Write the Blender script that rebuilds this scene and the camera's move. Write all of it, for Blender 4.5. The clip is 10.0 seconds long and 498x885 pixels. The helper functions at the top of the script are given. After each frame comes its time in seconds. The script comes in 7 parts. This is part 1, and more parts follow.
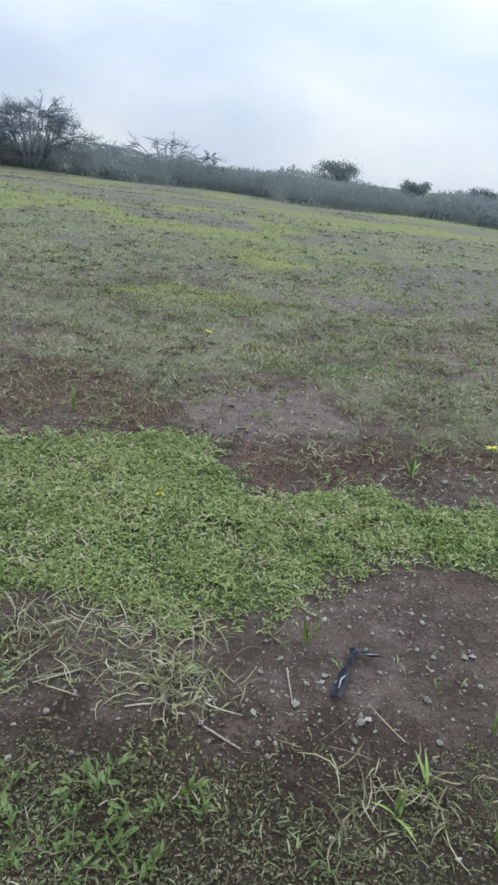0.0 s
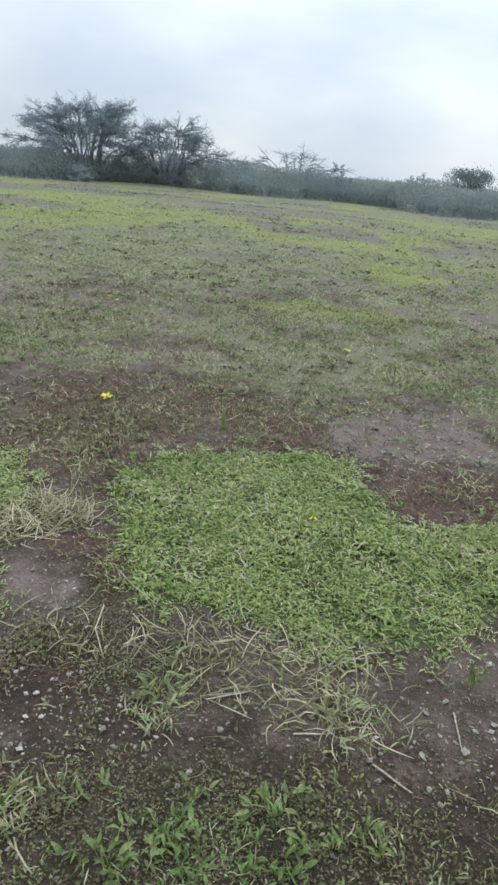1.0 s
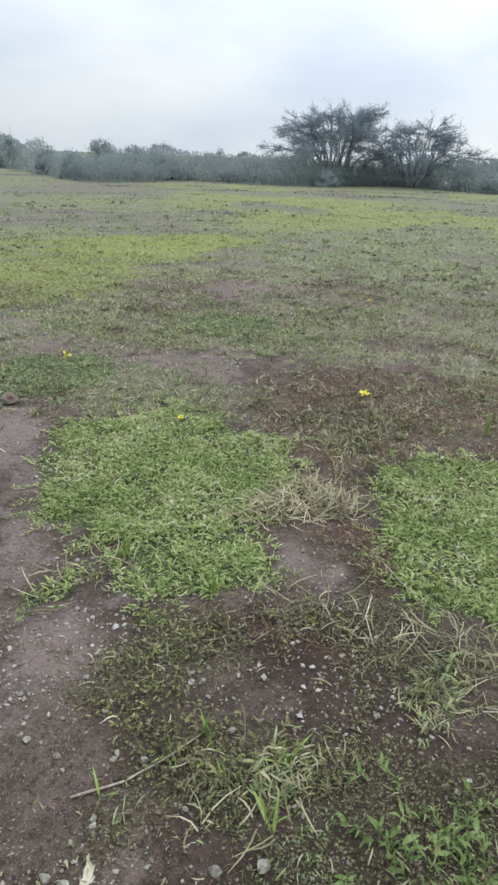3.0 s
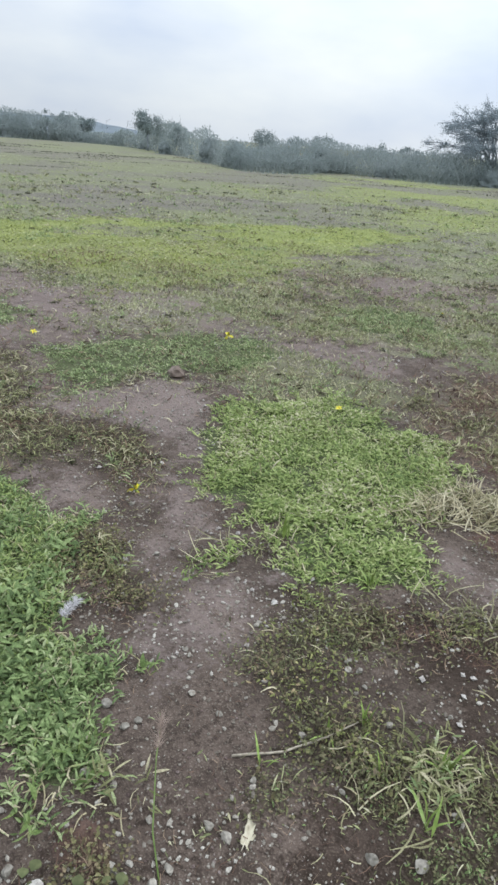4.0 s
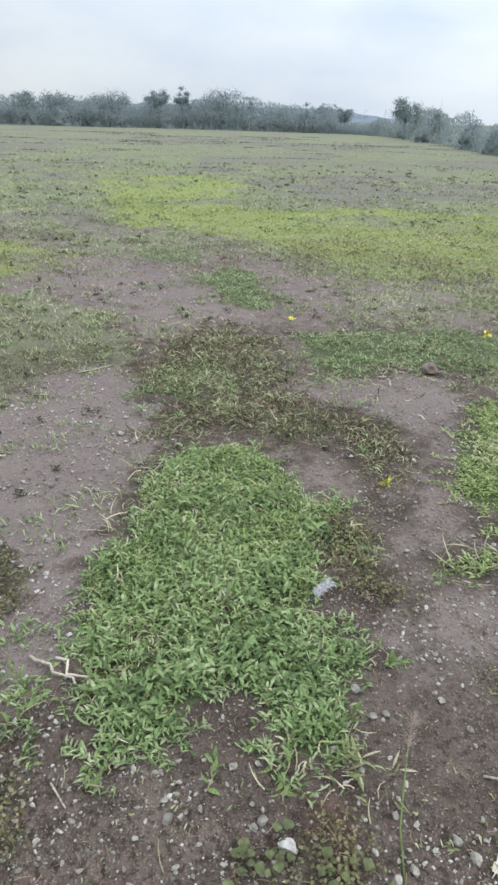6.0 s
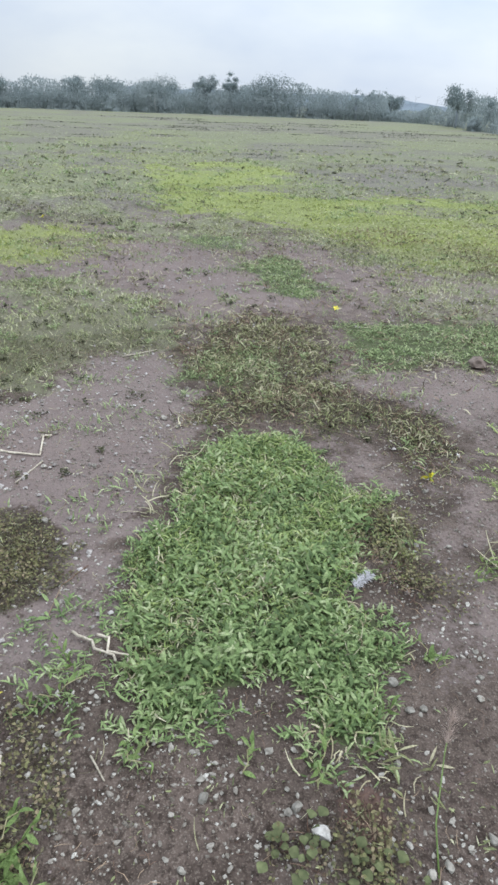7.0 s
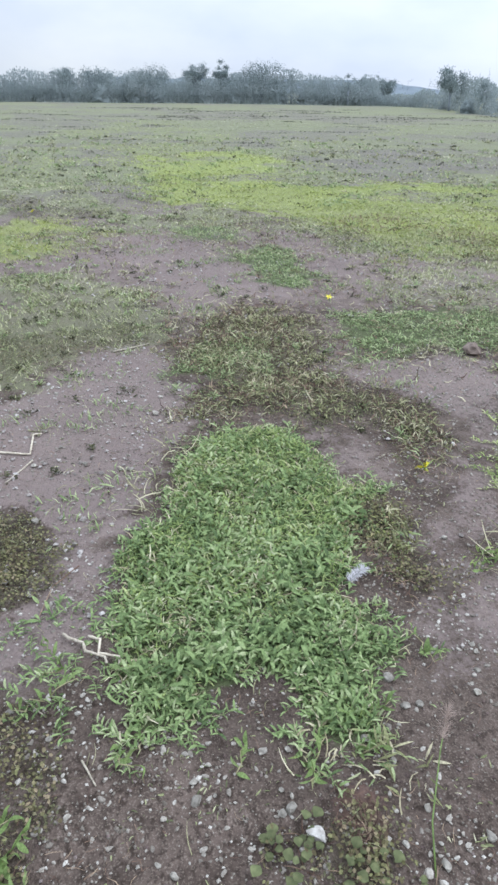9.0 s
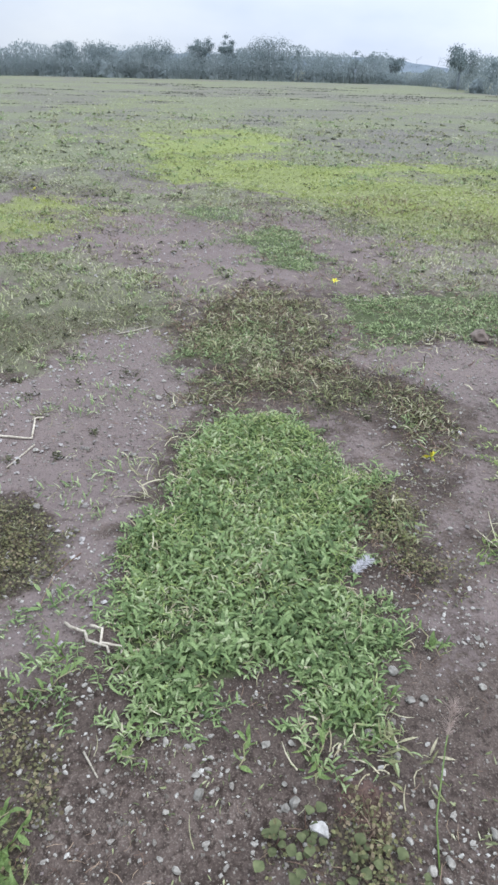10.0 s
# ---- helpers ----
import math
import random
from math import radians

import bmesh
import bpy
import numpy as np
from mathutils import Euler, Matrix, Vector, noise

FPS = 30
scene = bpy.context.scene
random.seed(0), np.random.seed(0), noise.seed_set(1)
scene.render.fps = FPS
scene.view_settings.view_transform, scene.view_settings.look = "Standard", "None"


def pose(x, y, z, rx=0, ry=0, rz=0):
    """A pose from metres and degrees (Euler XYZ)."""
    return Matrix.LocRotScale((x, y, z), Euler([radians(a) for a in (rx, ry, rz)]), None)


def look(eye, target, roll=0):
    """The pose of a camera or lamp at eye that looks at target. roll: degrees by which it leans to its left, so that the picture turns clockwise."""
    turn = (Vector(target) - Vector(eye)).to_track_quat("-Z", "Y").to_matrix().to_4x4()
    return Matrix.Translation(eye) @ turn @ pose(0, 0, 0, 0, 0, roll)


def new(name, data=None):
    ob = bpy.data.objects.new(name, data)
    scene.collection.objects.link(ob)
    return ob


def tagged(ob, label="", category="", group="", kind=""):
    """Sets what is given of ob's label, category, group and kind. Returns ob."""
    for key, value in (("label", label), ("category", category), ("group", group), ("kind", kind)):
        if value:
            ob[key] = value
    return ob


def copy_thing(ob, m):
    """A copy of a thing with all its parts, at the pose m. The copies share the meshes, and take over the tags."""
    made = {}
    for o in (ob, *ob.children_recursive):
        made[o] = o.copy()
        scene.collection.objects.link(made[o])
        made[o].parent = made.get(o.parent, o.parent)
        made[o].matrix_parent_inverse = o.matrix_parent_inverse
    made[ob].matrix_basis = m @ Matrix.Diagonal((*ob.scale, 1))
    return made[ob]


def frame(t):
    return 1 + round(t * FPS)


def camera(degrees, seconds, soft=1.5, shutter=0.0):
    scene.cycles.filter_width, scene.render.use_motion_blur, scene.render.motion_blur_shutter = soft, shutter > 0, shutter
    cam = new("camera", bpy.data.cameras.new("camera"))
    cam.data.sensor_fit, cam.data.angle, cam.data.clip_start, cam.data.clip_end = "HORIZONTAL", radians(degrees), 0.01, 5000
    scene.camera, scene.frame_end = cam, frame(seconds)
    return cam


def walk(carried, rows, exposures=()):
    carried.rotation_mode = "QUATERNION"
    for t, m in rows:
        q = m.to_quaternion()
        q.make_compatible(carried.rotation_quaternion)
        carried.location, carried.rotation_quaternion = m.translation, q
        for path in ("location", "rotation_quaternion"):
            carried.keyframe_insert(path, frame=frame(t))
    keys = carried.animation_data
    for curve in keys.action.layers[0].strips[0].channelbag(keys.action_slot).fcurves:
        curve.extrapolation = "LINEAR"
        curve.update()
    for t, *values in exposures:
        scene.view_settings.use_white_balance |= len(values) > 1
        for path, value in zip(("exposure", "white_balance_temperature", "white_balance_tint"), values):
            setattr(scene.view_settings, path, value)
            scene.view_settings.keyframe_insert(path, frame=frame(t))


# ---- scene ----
cam = camera(42.9, 10.0, soft=2.75)
PATH = [
    (0, (-0.504, -0.236, 1.508), (-0.428, 1.602, 0.724), 6.9),
    (0.5, (-0.603, -0.232, 1.539), (-0.694, 1.598, 0.737), 6.0),
    (1, (-0.714, -0.255, 1.572), (-0.993, 1.561, 0.781), 5.1),
    (1.5, (-0.778, -0.28, 1.557), (-1.225, 1.496, 0.754), 3.0),
    (2, (-0.826, -0.312, 1.544), (-1.413, 1.421, 0.736), 2.8),
    (2.5, (-0.886, -0.335, 1.54), (-1.62, 1.337, 0.726), 2.9),
    (2.7, (-0.903, -0.35, 1.537), (-1.713, 1.289, 0.726), 2.5),
    (3.8, (-1.067, -0.462, 1.485), (-2.203, 0.944, 0.628), 3.6),
    (4, (-1.089, -0.507, 1.491), (-2.295, 0.841, 0.636), 4.3),
    (4.5, (-1.136, -0.557, 1.489), (-2.498, 0.621, 0.618), 3.2),
    (5, (-1.16, -0.596, 1.495), (-2.63, 0.439, 0.617), 2.4),
    (5.5, (-1.188, -0.621, 1.484), (-2.719, 0.264, 0.55), 1.5),
    (6, (-1.19, -0.655, 1.489), (-2.782, 0.144, 0.578), 1.7),
    (6.2, (-1.203, -0.678, 1.48), (-2.801, 0.088, 0.554), 2.4),
    (7.5, (-1.2, -0.684, 1.482), (-2.83, -0.025, 0.528), 1.5),
    (8, (-1.209, -0.682, 1.479), (-2.837, -0.054, 0.501), 1.4),
    (8.5, (-1.215, -0.689, 1.475), (-2.843, -0.066, 0.495), 1.7),
    (9, (-1.221, -0.635, 1.479), (-2.83, 0.05, 0.509), 0.7),
    (9.5, (-1.224, -0.643, 1.473), (-2.835, 0.035, 0.5), 1.3),
    (10, (-1.265, -0.633, 1.48), (-2.849, 0.039, 0.461), 1.4),
]
EXPOSURES = [(0.0, -0.02, 6200, 13), (1.0, 0.08, 6450, 11), (1.5, 0.06, 6500, 12), (2.5, 0.15, 6600, 13), (4.5, 0.3, 6500, 13), (6.0, 0.40, 6430, 12.5), (7.4, 0.44, 6280, 14), (8.0, 0.5, 6220, 14.5), (9.0, 0.53, 6120, 15.5), (10.0, 0.51, 6120, 16)]
walk(cam, [(t, look(eye, target, roll)) for t, eye, target, roll in PATH], EXPOSURES)

# ---- light ----
world = bpy.data.worlds.new("overcast_sky")
scene.world = world
world.use_nodes = True
SUN_EL, SUN_AZ = 48.0, 25.0


def build_sky(tree):
    nt, lk = tree.nodes, tree.links
    nt.clear()
    out = nt.new("ShaderNodeOutputWorld")
    bg = nt.new("ShaderNodeBackground")
    sky = nt.new("ShaderNodeTexSky")
    sky.sky_type, sky.sun_disc = "NISHITA", False
    sky.sun_elevation, sky.sun_rotation = radians(SUN_EL), radians(SUN_AZ)
    sky_dim = nt.new("ShaderNodeVectorMath")
    sky_dim.operation = "SCALE"
    sky_dim.inputs["Scale"].default_value = 0.10
    lk.new(sky.outputs[0], sky_dim.inputs[0])
    co = nt.new("ShaderNodeTexCoord")
    # cloud masses, flattened towards the horizon
    mp = nt.new("ShaderNodeMapping")
    mp.inputs["Scale"].default_value = (1.0, 1.0, 2.6)
    mp.inputs["Location"].default_value = (0.35, 0.1, 0.0)
    lk.new(co.outputs["Generated"], mp.inputs[0])
    no = nt.new("ShaderNodeTexNoise")
    no.inputs["Scale"].default_value, no.inputs["Detail"].default_value, no.inputs["Roughness"].default_value = 2.6, 5.0, 0.5
    lk.new(mp.outputs[0], no.inputs[0])
    cr = nt.new("ShaderNodeValToRGB")
    cr.color_ramp.elements[0].position, cr.color_ramp.elements[0].color = 0.36, (0.65, 0.76, 0.90, 1)
    cr.color_ramp.elements[1].position, cr.color_ramp.elements[1].color = 0.66, (0.90, 0.98, 1.0, 1)
    lk.new(no.outputs["Fac"], cr.inputs[0])
    # an overcast dome: about three times brighter overhead than at the horizon
    sep = nt.new("ShaderNodeSeparateXYZ")
    lk.new(co.outputs["Generated"], sep.inputs[0])
    grow = nt.new("ShaderNodeMapRange")
    grow.inputs[1].default_value, grow.inputs[2].default_value = 0.0, 1.0
    grow.inputs[3].default_value, grow.inputs[4].default_value = SKY_LOW, SKY_TOP
    lift = nt.new("ShaderNodeMath")
    lift.operation, lift.use_clamp = "POWER", True
    lift.inputs[1].default_value = 1.4
    lk.new(sep.outputs[2], lift.inputs[0])
    lk.new(lift.outputs[0], grow.inputs[0])
    dome = nt.new("ShaderNodeVectorMath")
    dome.operation = "SCALE"
    lk.new(cr.outputs[0], dome.inputs[0])
    # the side where the sun stands behind the cloud is the brighter one
    side = nt.new("ShaderNodeVectorMath")
    side.operation = "DOT_PRODUCT"
    side.inputs[1].default_value = (math.sin(radians(SUN_AZ)), math.cos(radians(SUN_AZ)), 0.0)
    lk.new(co.outputs["Generated"], side.inputs[0])
    glow = nt.new("ShaderNodeMapRange")
    glow.inputs[1].default_value, glow.inputs[2].default_value = -0.5, 1.0
    glow.inputs[3].default_value, glow.inputs[4].default_value = 0.80, 1.22
    lk.new(side.outputs["Value"], glow.inputs[0])
    both = nt.new("ShaderNodeMath")
    both.operation = "MULTIPLY"
    lk.new(grow.outputs[0], both.inputs[0])
    lk.new(glow.outputs[0], both.inputs[1])
    lk.new(both.outputs[0], dome.inputs["Scale"])
    mix = nt.new("ShaderNodeMix")
    mix.data_type = "RGBA"
    mix.inputs[0].default_value = 0.92
    lk.new(sky_dim.outputs[0], mix.inputs[6])
    lk.new(dome.outputs[0], mix.inputs[7])
    lk.new(mix.outputs[2], bg.inputs[0])
    bg.inputs[1].default_value = 1.0
    lk.new(bg.outputs[0], out.inputs[0])


SKY_LOW, SKY_TOP = 0.74, 3.15
build_sky(world.node_tree)
sun_data = bpy.data.lights.new("sun", "SUN")
sun_data.energy, sun_data.angle, sun_data.color = 0.8, radians(25), (1.0, 0.97, 0.92)
sun = new("sun", sun_data)
sun.matrix_world = look((0, 0, 50), (-50 * math.cos(radians(SUN_EL)) * math.sin(radians(SUN_AZ)), -50 * math.cos(radians(SUN_EL)) * math.cos(radians(SUN_AZ)), 50 - 50 * math.sin(radians(SUN_EL))))

# ---- materials ----


def material(name, rough=0.8, spec=0.3):
    m = bpy.data.materials.new(name)
    m.use_nodes = True
    b = m.node_tree.nodes["Principled BSDF"]
    b.inputs["Roughness"].default_value = rough
    b.inputs["Specular IOR Level"].default_value = spec
    return m, m.node_tree.nodes, m.node_tree.links, b


def ramp(nt, stops):
    r = nt.new("ShaderNodeValToRGB")
    e = r.color_ramp.elements
    while len(e) < len(stops):
        e.new(0.5)
    for el, (p, c) in zip(e, stops):
        el.position, el.color = p, (*c, 1)
    return r


def leafy(name, stops, rough=0.6, spec=0.12, patch=1.5, patch_amount=0.35, see=0.25):
    """Leaf material: a colour for each leaf, drifting over the ground, a little light passing through."""
    m, nt, lk, b = material(name, rough, spec)
    geo = nt.new("ShaderNodeNewGeometry")
    r = ramp(nt, stops)
    no = nt.new("ShaderNodeTexNoise")
    no.inputs["Scale"].default_value, no.inputs["Detail"].default_value = patch, 3.0
    lk.new(geo.outputs["Position"], no.inputs[0])
    mr = nt.new("ShaderNodeMapRange")
    mr.inputs[1].default_value, mr.inputs[2].default_value = 0.3, 0.7
    mr.inputs[3].default_value, mr.inputs[4].default_value = -patch_amount, patch_amount
    lk.new(no.outputs["Fac"], mr.inputs[0])
    ad = nt.new("ShaderNodeMath")
    ad.operation, ad.use_clamp = "ADD", True
    lk.new(geo.outputs["Random Per Island"], ad.inputs[0])
    lk.new(mr.outputs[0], ad.inputs[1])
    lk.new(ad.outputs[0], r.inputs[0])
    # fine mottling within each leaf
    fine = nt.new("ShaderNodeTexNoise")
    fine.inputs["Scale"].default_value, fine.inputs["Detail"].default_value = 220.0, 2.0
    lk.new(geo.outputs["Position"], fine.inputs[0])
    tone = nt.new("ShaderNodeMapRange")
    tone.inputs[1].default_value, tone.inputs[2].default_value = 0.35, 0.65
    tone.inputs[3].default_value, tone.inputs[4].default_value = 0.72, 1.14
    lk.new(fine.outputs["Fac"], tone.inputs[0])
    hue = nt.new("ShaderNodeHueSaturation")
    lk.new(tone.outputs[0], hue.inputs["Value"])
    lk.new(r.outputs[0], hue.inputs["Color"])
    lk.new(hue.outputs[0], b.inputs["Base Color"])
    if see:
        tr = nt.new("ShaderNodeBsdfTranslucent")
        lk.new(hue.outputs[0], tr.inputs[0])
        mx = nt.new("ShaderNodeMixShader")
        mx.inputs[0].default_value = see
        lk.new(b.outputs[0], mx.inputs[1])
        lk.new(tr.outputs[0], mx.inputs[2])
        lk.new(mx.outputs[0], nt["Material Output"].inputs[0])
    return m


def grained(name, dark, light, scale=40.0, rough=0.85, spec=0.25, bump=0.3, detail=6.0, by_thing=True):
    """Stone, bark, straw: two-scale noise between two colours, with relief."""
    m, nt, lk, b = material(name, rough, spec)
    co = nt.new("ShaderNodeTexCoord")
    n1 = nt.new("ShaderNodeTexNoise")
    n1.inputs["Scale"].default_value, n1.inputs["Detail"].default_value = scale, detail
    lk.new(co.outputs["Object"], n1.inputs[0])
    r = ramp(nt, [(0.32, dark), (0.68, light)])
    lk.new(n1.outputs["Fac"], r.inputs[0])
    src = r.outputs[0]
    if by_thing:
        info = nt.new("ShaderNodeObjectInfo")
        v = nt.new("ShaderNodeMapRange")
        v.inputs[3].default_value, v.inputs[4].default_value = 0.7, 1.15
        lk.new(info.outputs["Random"], v.inputs[0])
        hsv = nt.new("ShaderNodeHueSaturation")
        lk.new(v.outputs[0], hsv.inputs["Value"])
        lk.new(src, hsv.inputs["Color"])
        src = hsv.outputs[0]
    lk.new(src, b.inputs["Base Color"])
    bp = nt.new("ShaderNodeBump")
    bp.inputs["Strength"].default_value, bp.inputs["Distance"].default_value = bump, 0.01
    lk.new(n1.outputs["Fac"], bp.inputs["Height"])
    lk.new(bp.outputs[0], b.inputs["Normal"])
    return m


M_LAWN = leafy("lawn_leaf", [(0.0, (0.122, 0.172, 0.06)), (0.35, (0.230, 0.300, 0.096)), (0.66, (0.295, 0.358, 0.134)), (0.88, (0.375, 0.405, 0.188)), (1.0, (0.46, 0.44, 0.29))], patch=2.6, patch_amount=0.25)
M_BROAD = leafy("broad_leaf", [(0.0, (0.075, 0.112, 0.045)), (0.4, (0.168, 0.236, 0.092)), (0.8, (0.238, 0.308, 0.132)), (1.0, (0.335, 0.38, 0.205))], patch=5.0, patch_amount=0.22)
M_THIN = leafy("thin_grass", [(0.0, (0.10, 0.115, 0.055)), (0.35, (0.22, 0.24, 0.115)), (0.7, (0.33, 0.35, 0.18)), (1.0, (0.48, 0.455, 0.31))], patch=0.7, patch_amount=0.3)
M_YELLOW = leafy("yellow_green_grass", [(0.0, (0.15, 0.18, 0.045)), (0.5, (0.265, 0.305, 0.08)), (1.0, (0.40, 0.43, 0.15))], patch=0.8, patch_amount=0.3)
M_GREEN = leafy("green_tuft_leaf", [(0.0, (0.11, 0.155, 0.065)), (0.4, (0.215, 0.278, 0.122)), (0.8, (0.30, 0.36, 0.175)), (1.0, (0.40, 0.43, 0.25))], patch=3.0, patch_amount=0.25)
M_MAT = leafy("weed_mat_leaf", [(0.0, (0.055, 0.042, 0.027)), (0.35, (0.105, 0.105, 0.056)), (0.7, (0.165, 0.17, 0.088)), (1.0, (0.21, 0.165, 0.11))], patch=5.0, patch_amount=0.35)
M_CUSHION = leafy("cushion_leaf", [(0.0, (0.075, 0.052, 0.034)), (0.4, (0.13, 0.118, 0.058)), (0.8, (0.19, 0.19, 0.085)), (1.0, (0.25, 0.20, 0.125))], patch=6.0, patch_amount=0.25)
M_SPRIG = leafy("sprig_leaf", [(0.0, (0.10, 0.105, 0.04)), (0.5, (0.19, 0.21, 0.075)), (0.85, (0.27, 0.29, 0.11)), (1.0, (0.34, 0.27, 0.16))], patch=8.0, patch_amount=0.35)
M_SCRUFF = leafy("scruffy_blade", [(0.0, (0.085, 0.084, 0.042)), (0.4, (0.195, 0.202, 0.095)), (0.8, (0.30, 0.305, 0.155)), (1.0, (0.43, 0.39, 0.26))], patch=3.0, patch_amount=0.3)
M_STRAW = leafy("dry_straw", [(0.0, (0.13, 0.125, 0.065)), (0.55, (0.28, 0.265, 0.155)), (1.0, (0.48, 0.44, 0.30))], rough=0.7, patch=4.0, patch_amount=0.2, see=0.15)
M_PALE = leafy("pale_straw", [(0.0, (0.22, 0.19, 0.115)), (0.5, (0.38, 0.335, 0.21)), (1.0, (0.56, 0.51, 0.36))], rough=0.7, patch=4.0, patch_amount=0.2, see=0.15)
M_DEAD = leafy("dead_grass", [(0.0, (0.055, 0.034, 0.027)), (0.6, (0.14, 0.088, 0.064)), (1.0, (0.31, 0.23, 0.16))], rough=0.8, patch=4.0, patch_amount=0.3, see=0.1)
# next four: treeline materials with distance haze mixed into their pale base colours
M_TREE = leafy("hazy_acacia_leaf", [(0.0, (0.165, 0.21, 0.235)), (0.6, (0.235, 0.29, 0.315)), (1.0, (0.31, 0.36, 0.38))], rough=0.7, patch=0.5, patch_amount=0.3, see=0.4)
M_BUSH = leafy("hazy_brush_leaf", [(0.0, (0.262, 0.308, 0.305)), (0.5, (0.296, 0.341, 0.336)), (1.0, (0.335, 0.375, 0.368))], rough=0.75, patch=0.25, patch_amount=0.4, see=0.45)
M_TALL = leafy("hazy_tall_grass", [(0.0, (0.215, 0.25, 0.235)), (0.6, (0.27, 0.31, 0.295)), (1.0, (0.33, 0.365, 0.345))], rough=0.75, patch=0.12, patch_amount=0.4, see=0.4)
M_BARK = grained("hazy_bark", (0.175, 0.205, 0.23), (0.285, 0.315, 0.34), 9.0, bump=0.6)
M_STONE = grained("pale_stone", (0.155, 0.14, 0.115), (0.325, 0.302, 0.258), 70.0, bump=0.9)
M_WHITE = grained("whitish_stone", (0.25, 0.23, 0.205), (0.42, 0.40, 0.365), 60.0, bump=0.9)
M_CLOD = grained("brown_rock", (0.10, 0.075, 0.06), (0.23, 0.18, 0.15), 30.0, bump=0.8)
M_GRAVEL = leafy("gravel", [(0.0, (0.115, 0.099, 0.08)), (0.5, (0.205, 0.184, 0.155)), (0.85, (0.28, 0.258, 0.22)), (1.0, (0.37, 0.348, 0.305))], rough=0.9, spec=0.2, see=0)
M_PEBBLE = leafy("pale_pebble", [(0.0, (0.17, 0.15, 0.135)), (0.5, (0.275, 0.25, 0.228)), (1.0, (0.40, 0.375, 0.345))], rough=0.9, spec=0.2, see=0)
M_CRUMB = leafy("soil_crumb", [(0.0, (0.064, 0.045, 0.040)), (0.6, (0.113, 0.082, 0.073)), (1.0, (0.19, 0.155, 0.142))], rough=0.95, spec=0.2, see=0)
M_PETAL = grained("yellow_petal", (0.52, 0.45, 0.03), (0.68, 0.62, 0.06), 80.0, rough=0.5, bump=0.1)
M_ANTHER = grained("orange_anther", (0.55, 0.30, 0.02), (0.75, 0.45, 0.04), 300.0, bump=0.2)
M_STEM = grained("green_stem", (0.08, 0.13, 0.03), (0.15, 0.22, 0.06), 60.0, rough=0.5, bump=0.1)
M_BLADE = grained("fresh_blade", (0.15, 0.23, 0.05), (0.26, 0.34, 0.10), 50.0, rough=0.45, bump=0.1)
M_TWIG = grained("pale_twig", (0.26, 0.222, 0.168), (0.48, 0.43, 0.34), 90.0, bump=0.4)
M_WEED = leafy("weed_leaf", [(0.0, (0.08, 0.115, 0.04)), (0.5, (0.15, 0.215, 0.07)), (1.0, (0.225, 0.285, 0.115))], rough=0.6, spec=0.15, patch=14.0, patch_amount=0.5)
M_WEEDSTEM = grained("dry_weed_stem", (0.20, 0.19, 0.09), (0.36, 0.32, 0.19), 60.0, rough=0.6, bump=0.2)
M_ROUND = grained("round_leaf", (0.05, 0.062, 0.028), (0.115, 0.125, 0.06), 50.0, rough=0.75, spec=0.08, bump=0.2)
M_DRYLEAF = grained("pale_dry_leaf", (0.36, 0.32, 0.22), (0.54, 0.50, 0.38), 60.0, rough=0.6, bump=0.3)
M_FEATHER = grained("white_down", (0.28, 0.27, 0.275), (0.48, 0.47, 0.47), 120.0, rough=0.9, bump=0.2)
M_BLUE = grained("dark_blue_film", (0.02, 0.02, 0.035), (0.05, 0.052, 0.085), 40.0, rough=0.35, spec=0.5, bump=0.3)
M_PALE_FILM = grained("pale_plastic", (0.20, 0.20, 0.24), (0.36, 0.36, 0.40), 60.0, rough=0.4, spec=0.4, bump=0.3)
M_SEED = grained("seed_head", (0.22, 0.16, 0.13), (0.38, 0.30, 0.25), 100.0, bump=0.1)
M_PALE_STEM = grained("pale_forked_stem", (0.42, 0.41, 0.38), (0.62, 0.61, 0.57), 8.0, bump=0.3)


# ---- the lie of the land ----
def vnoise(x, y, cell, seed):
    """Smooth value noise in 0..1 on arrays."""
    u, v = np.asarray(x, float) / cell, np.asarray(y, float) / cell
    i, j = np.floor(u), np.floor(v)
    f, g = u - i, v - j
    f, g = f * f * (3 - 2 * f), g * g * (3 - 2 * g)

    def h(a, b):
        s = np.sin(a * 127.1 + b * 311.7 + seed * 74.7) * 43758.5453
        return s - np.floor(s)

    return (h(i, j) * (1 - f) + h(i + 1, j) * f) * (1 - g) + (h(i, j + 1) * (1 - f) + h(i + 1, j + 1) * f) * g


def fnoise(x, y, cell, seed, octaves=3):
    s, a, tot = 0.0, 1.0, 0.0
    for o in range(octaves):
        s = s + a * vnoise(x, y, cell / 2 ** o, seed + 13 * o)
        tot += a
        a *= 0.55
    return s / tot


def height(x, y):
    """Gentle swells, low hummocks and clods."""
    near = np.exp(-((x + 2) ** 2 + (y - 1) ** 2) / 90.0)
    far = 1 - near
    return ((fnoise(x, y, 0.9, 3) - 0.5) * 0.035 + (fnoise(x, y, 0.16, 5) - 0.5) * 0.012) * (0.35 + 0.65 * near) + (fnoise(x, y, 9.0, 8) - 0.5) * 0.10 * far


def smooth(a, lo, hi):
    t = np.clip((a - lo) / (hi - lo), 0, 1)
    return t * t * (3 - 2 * t)


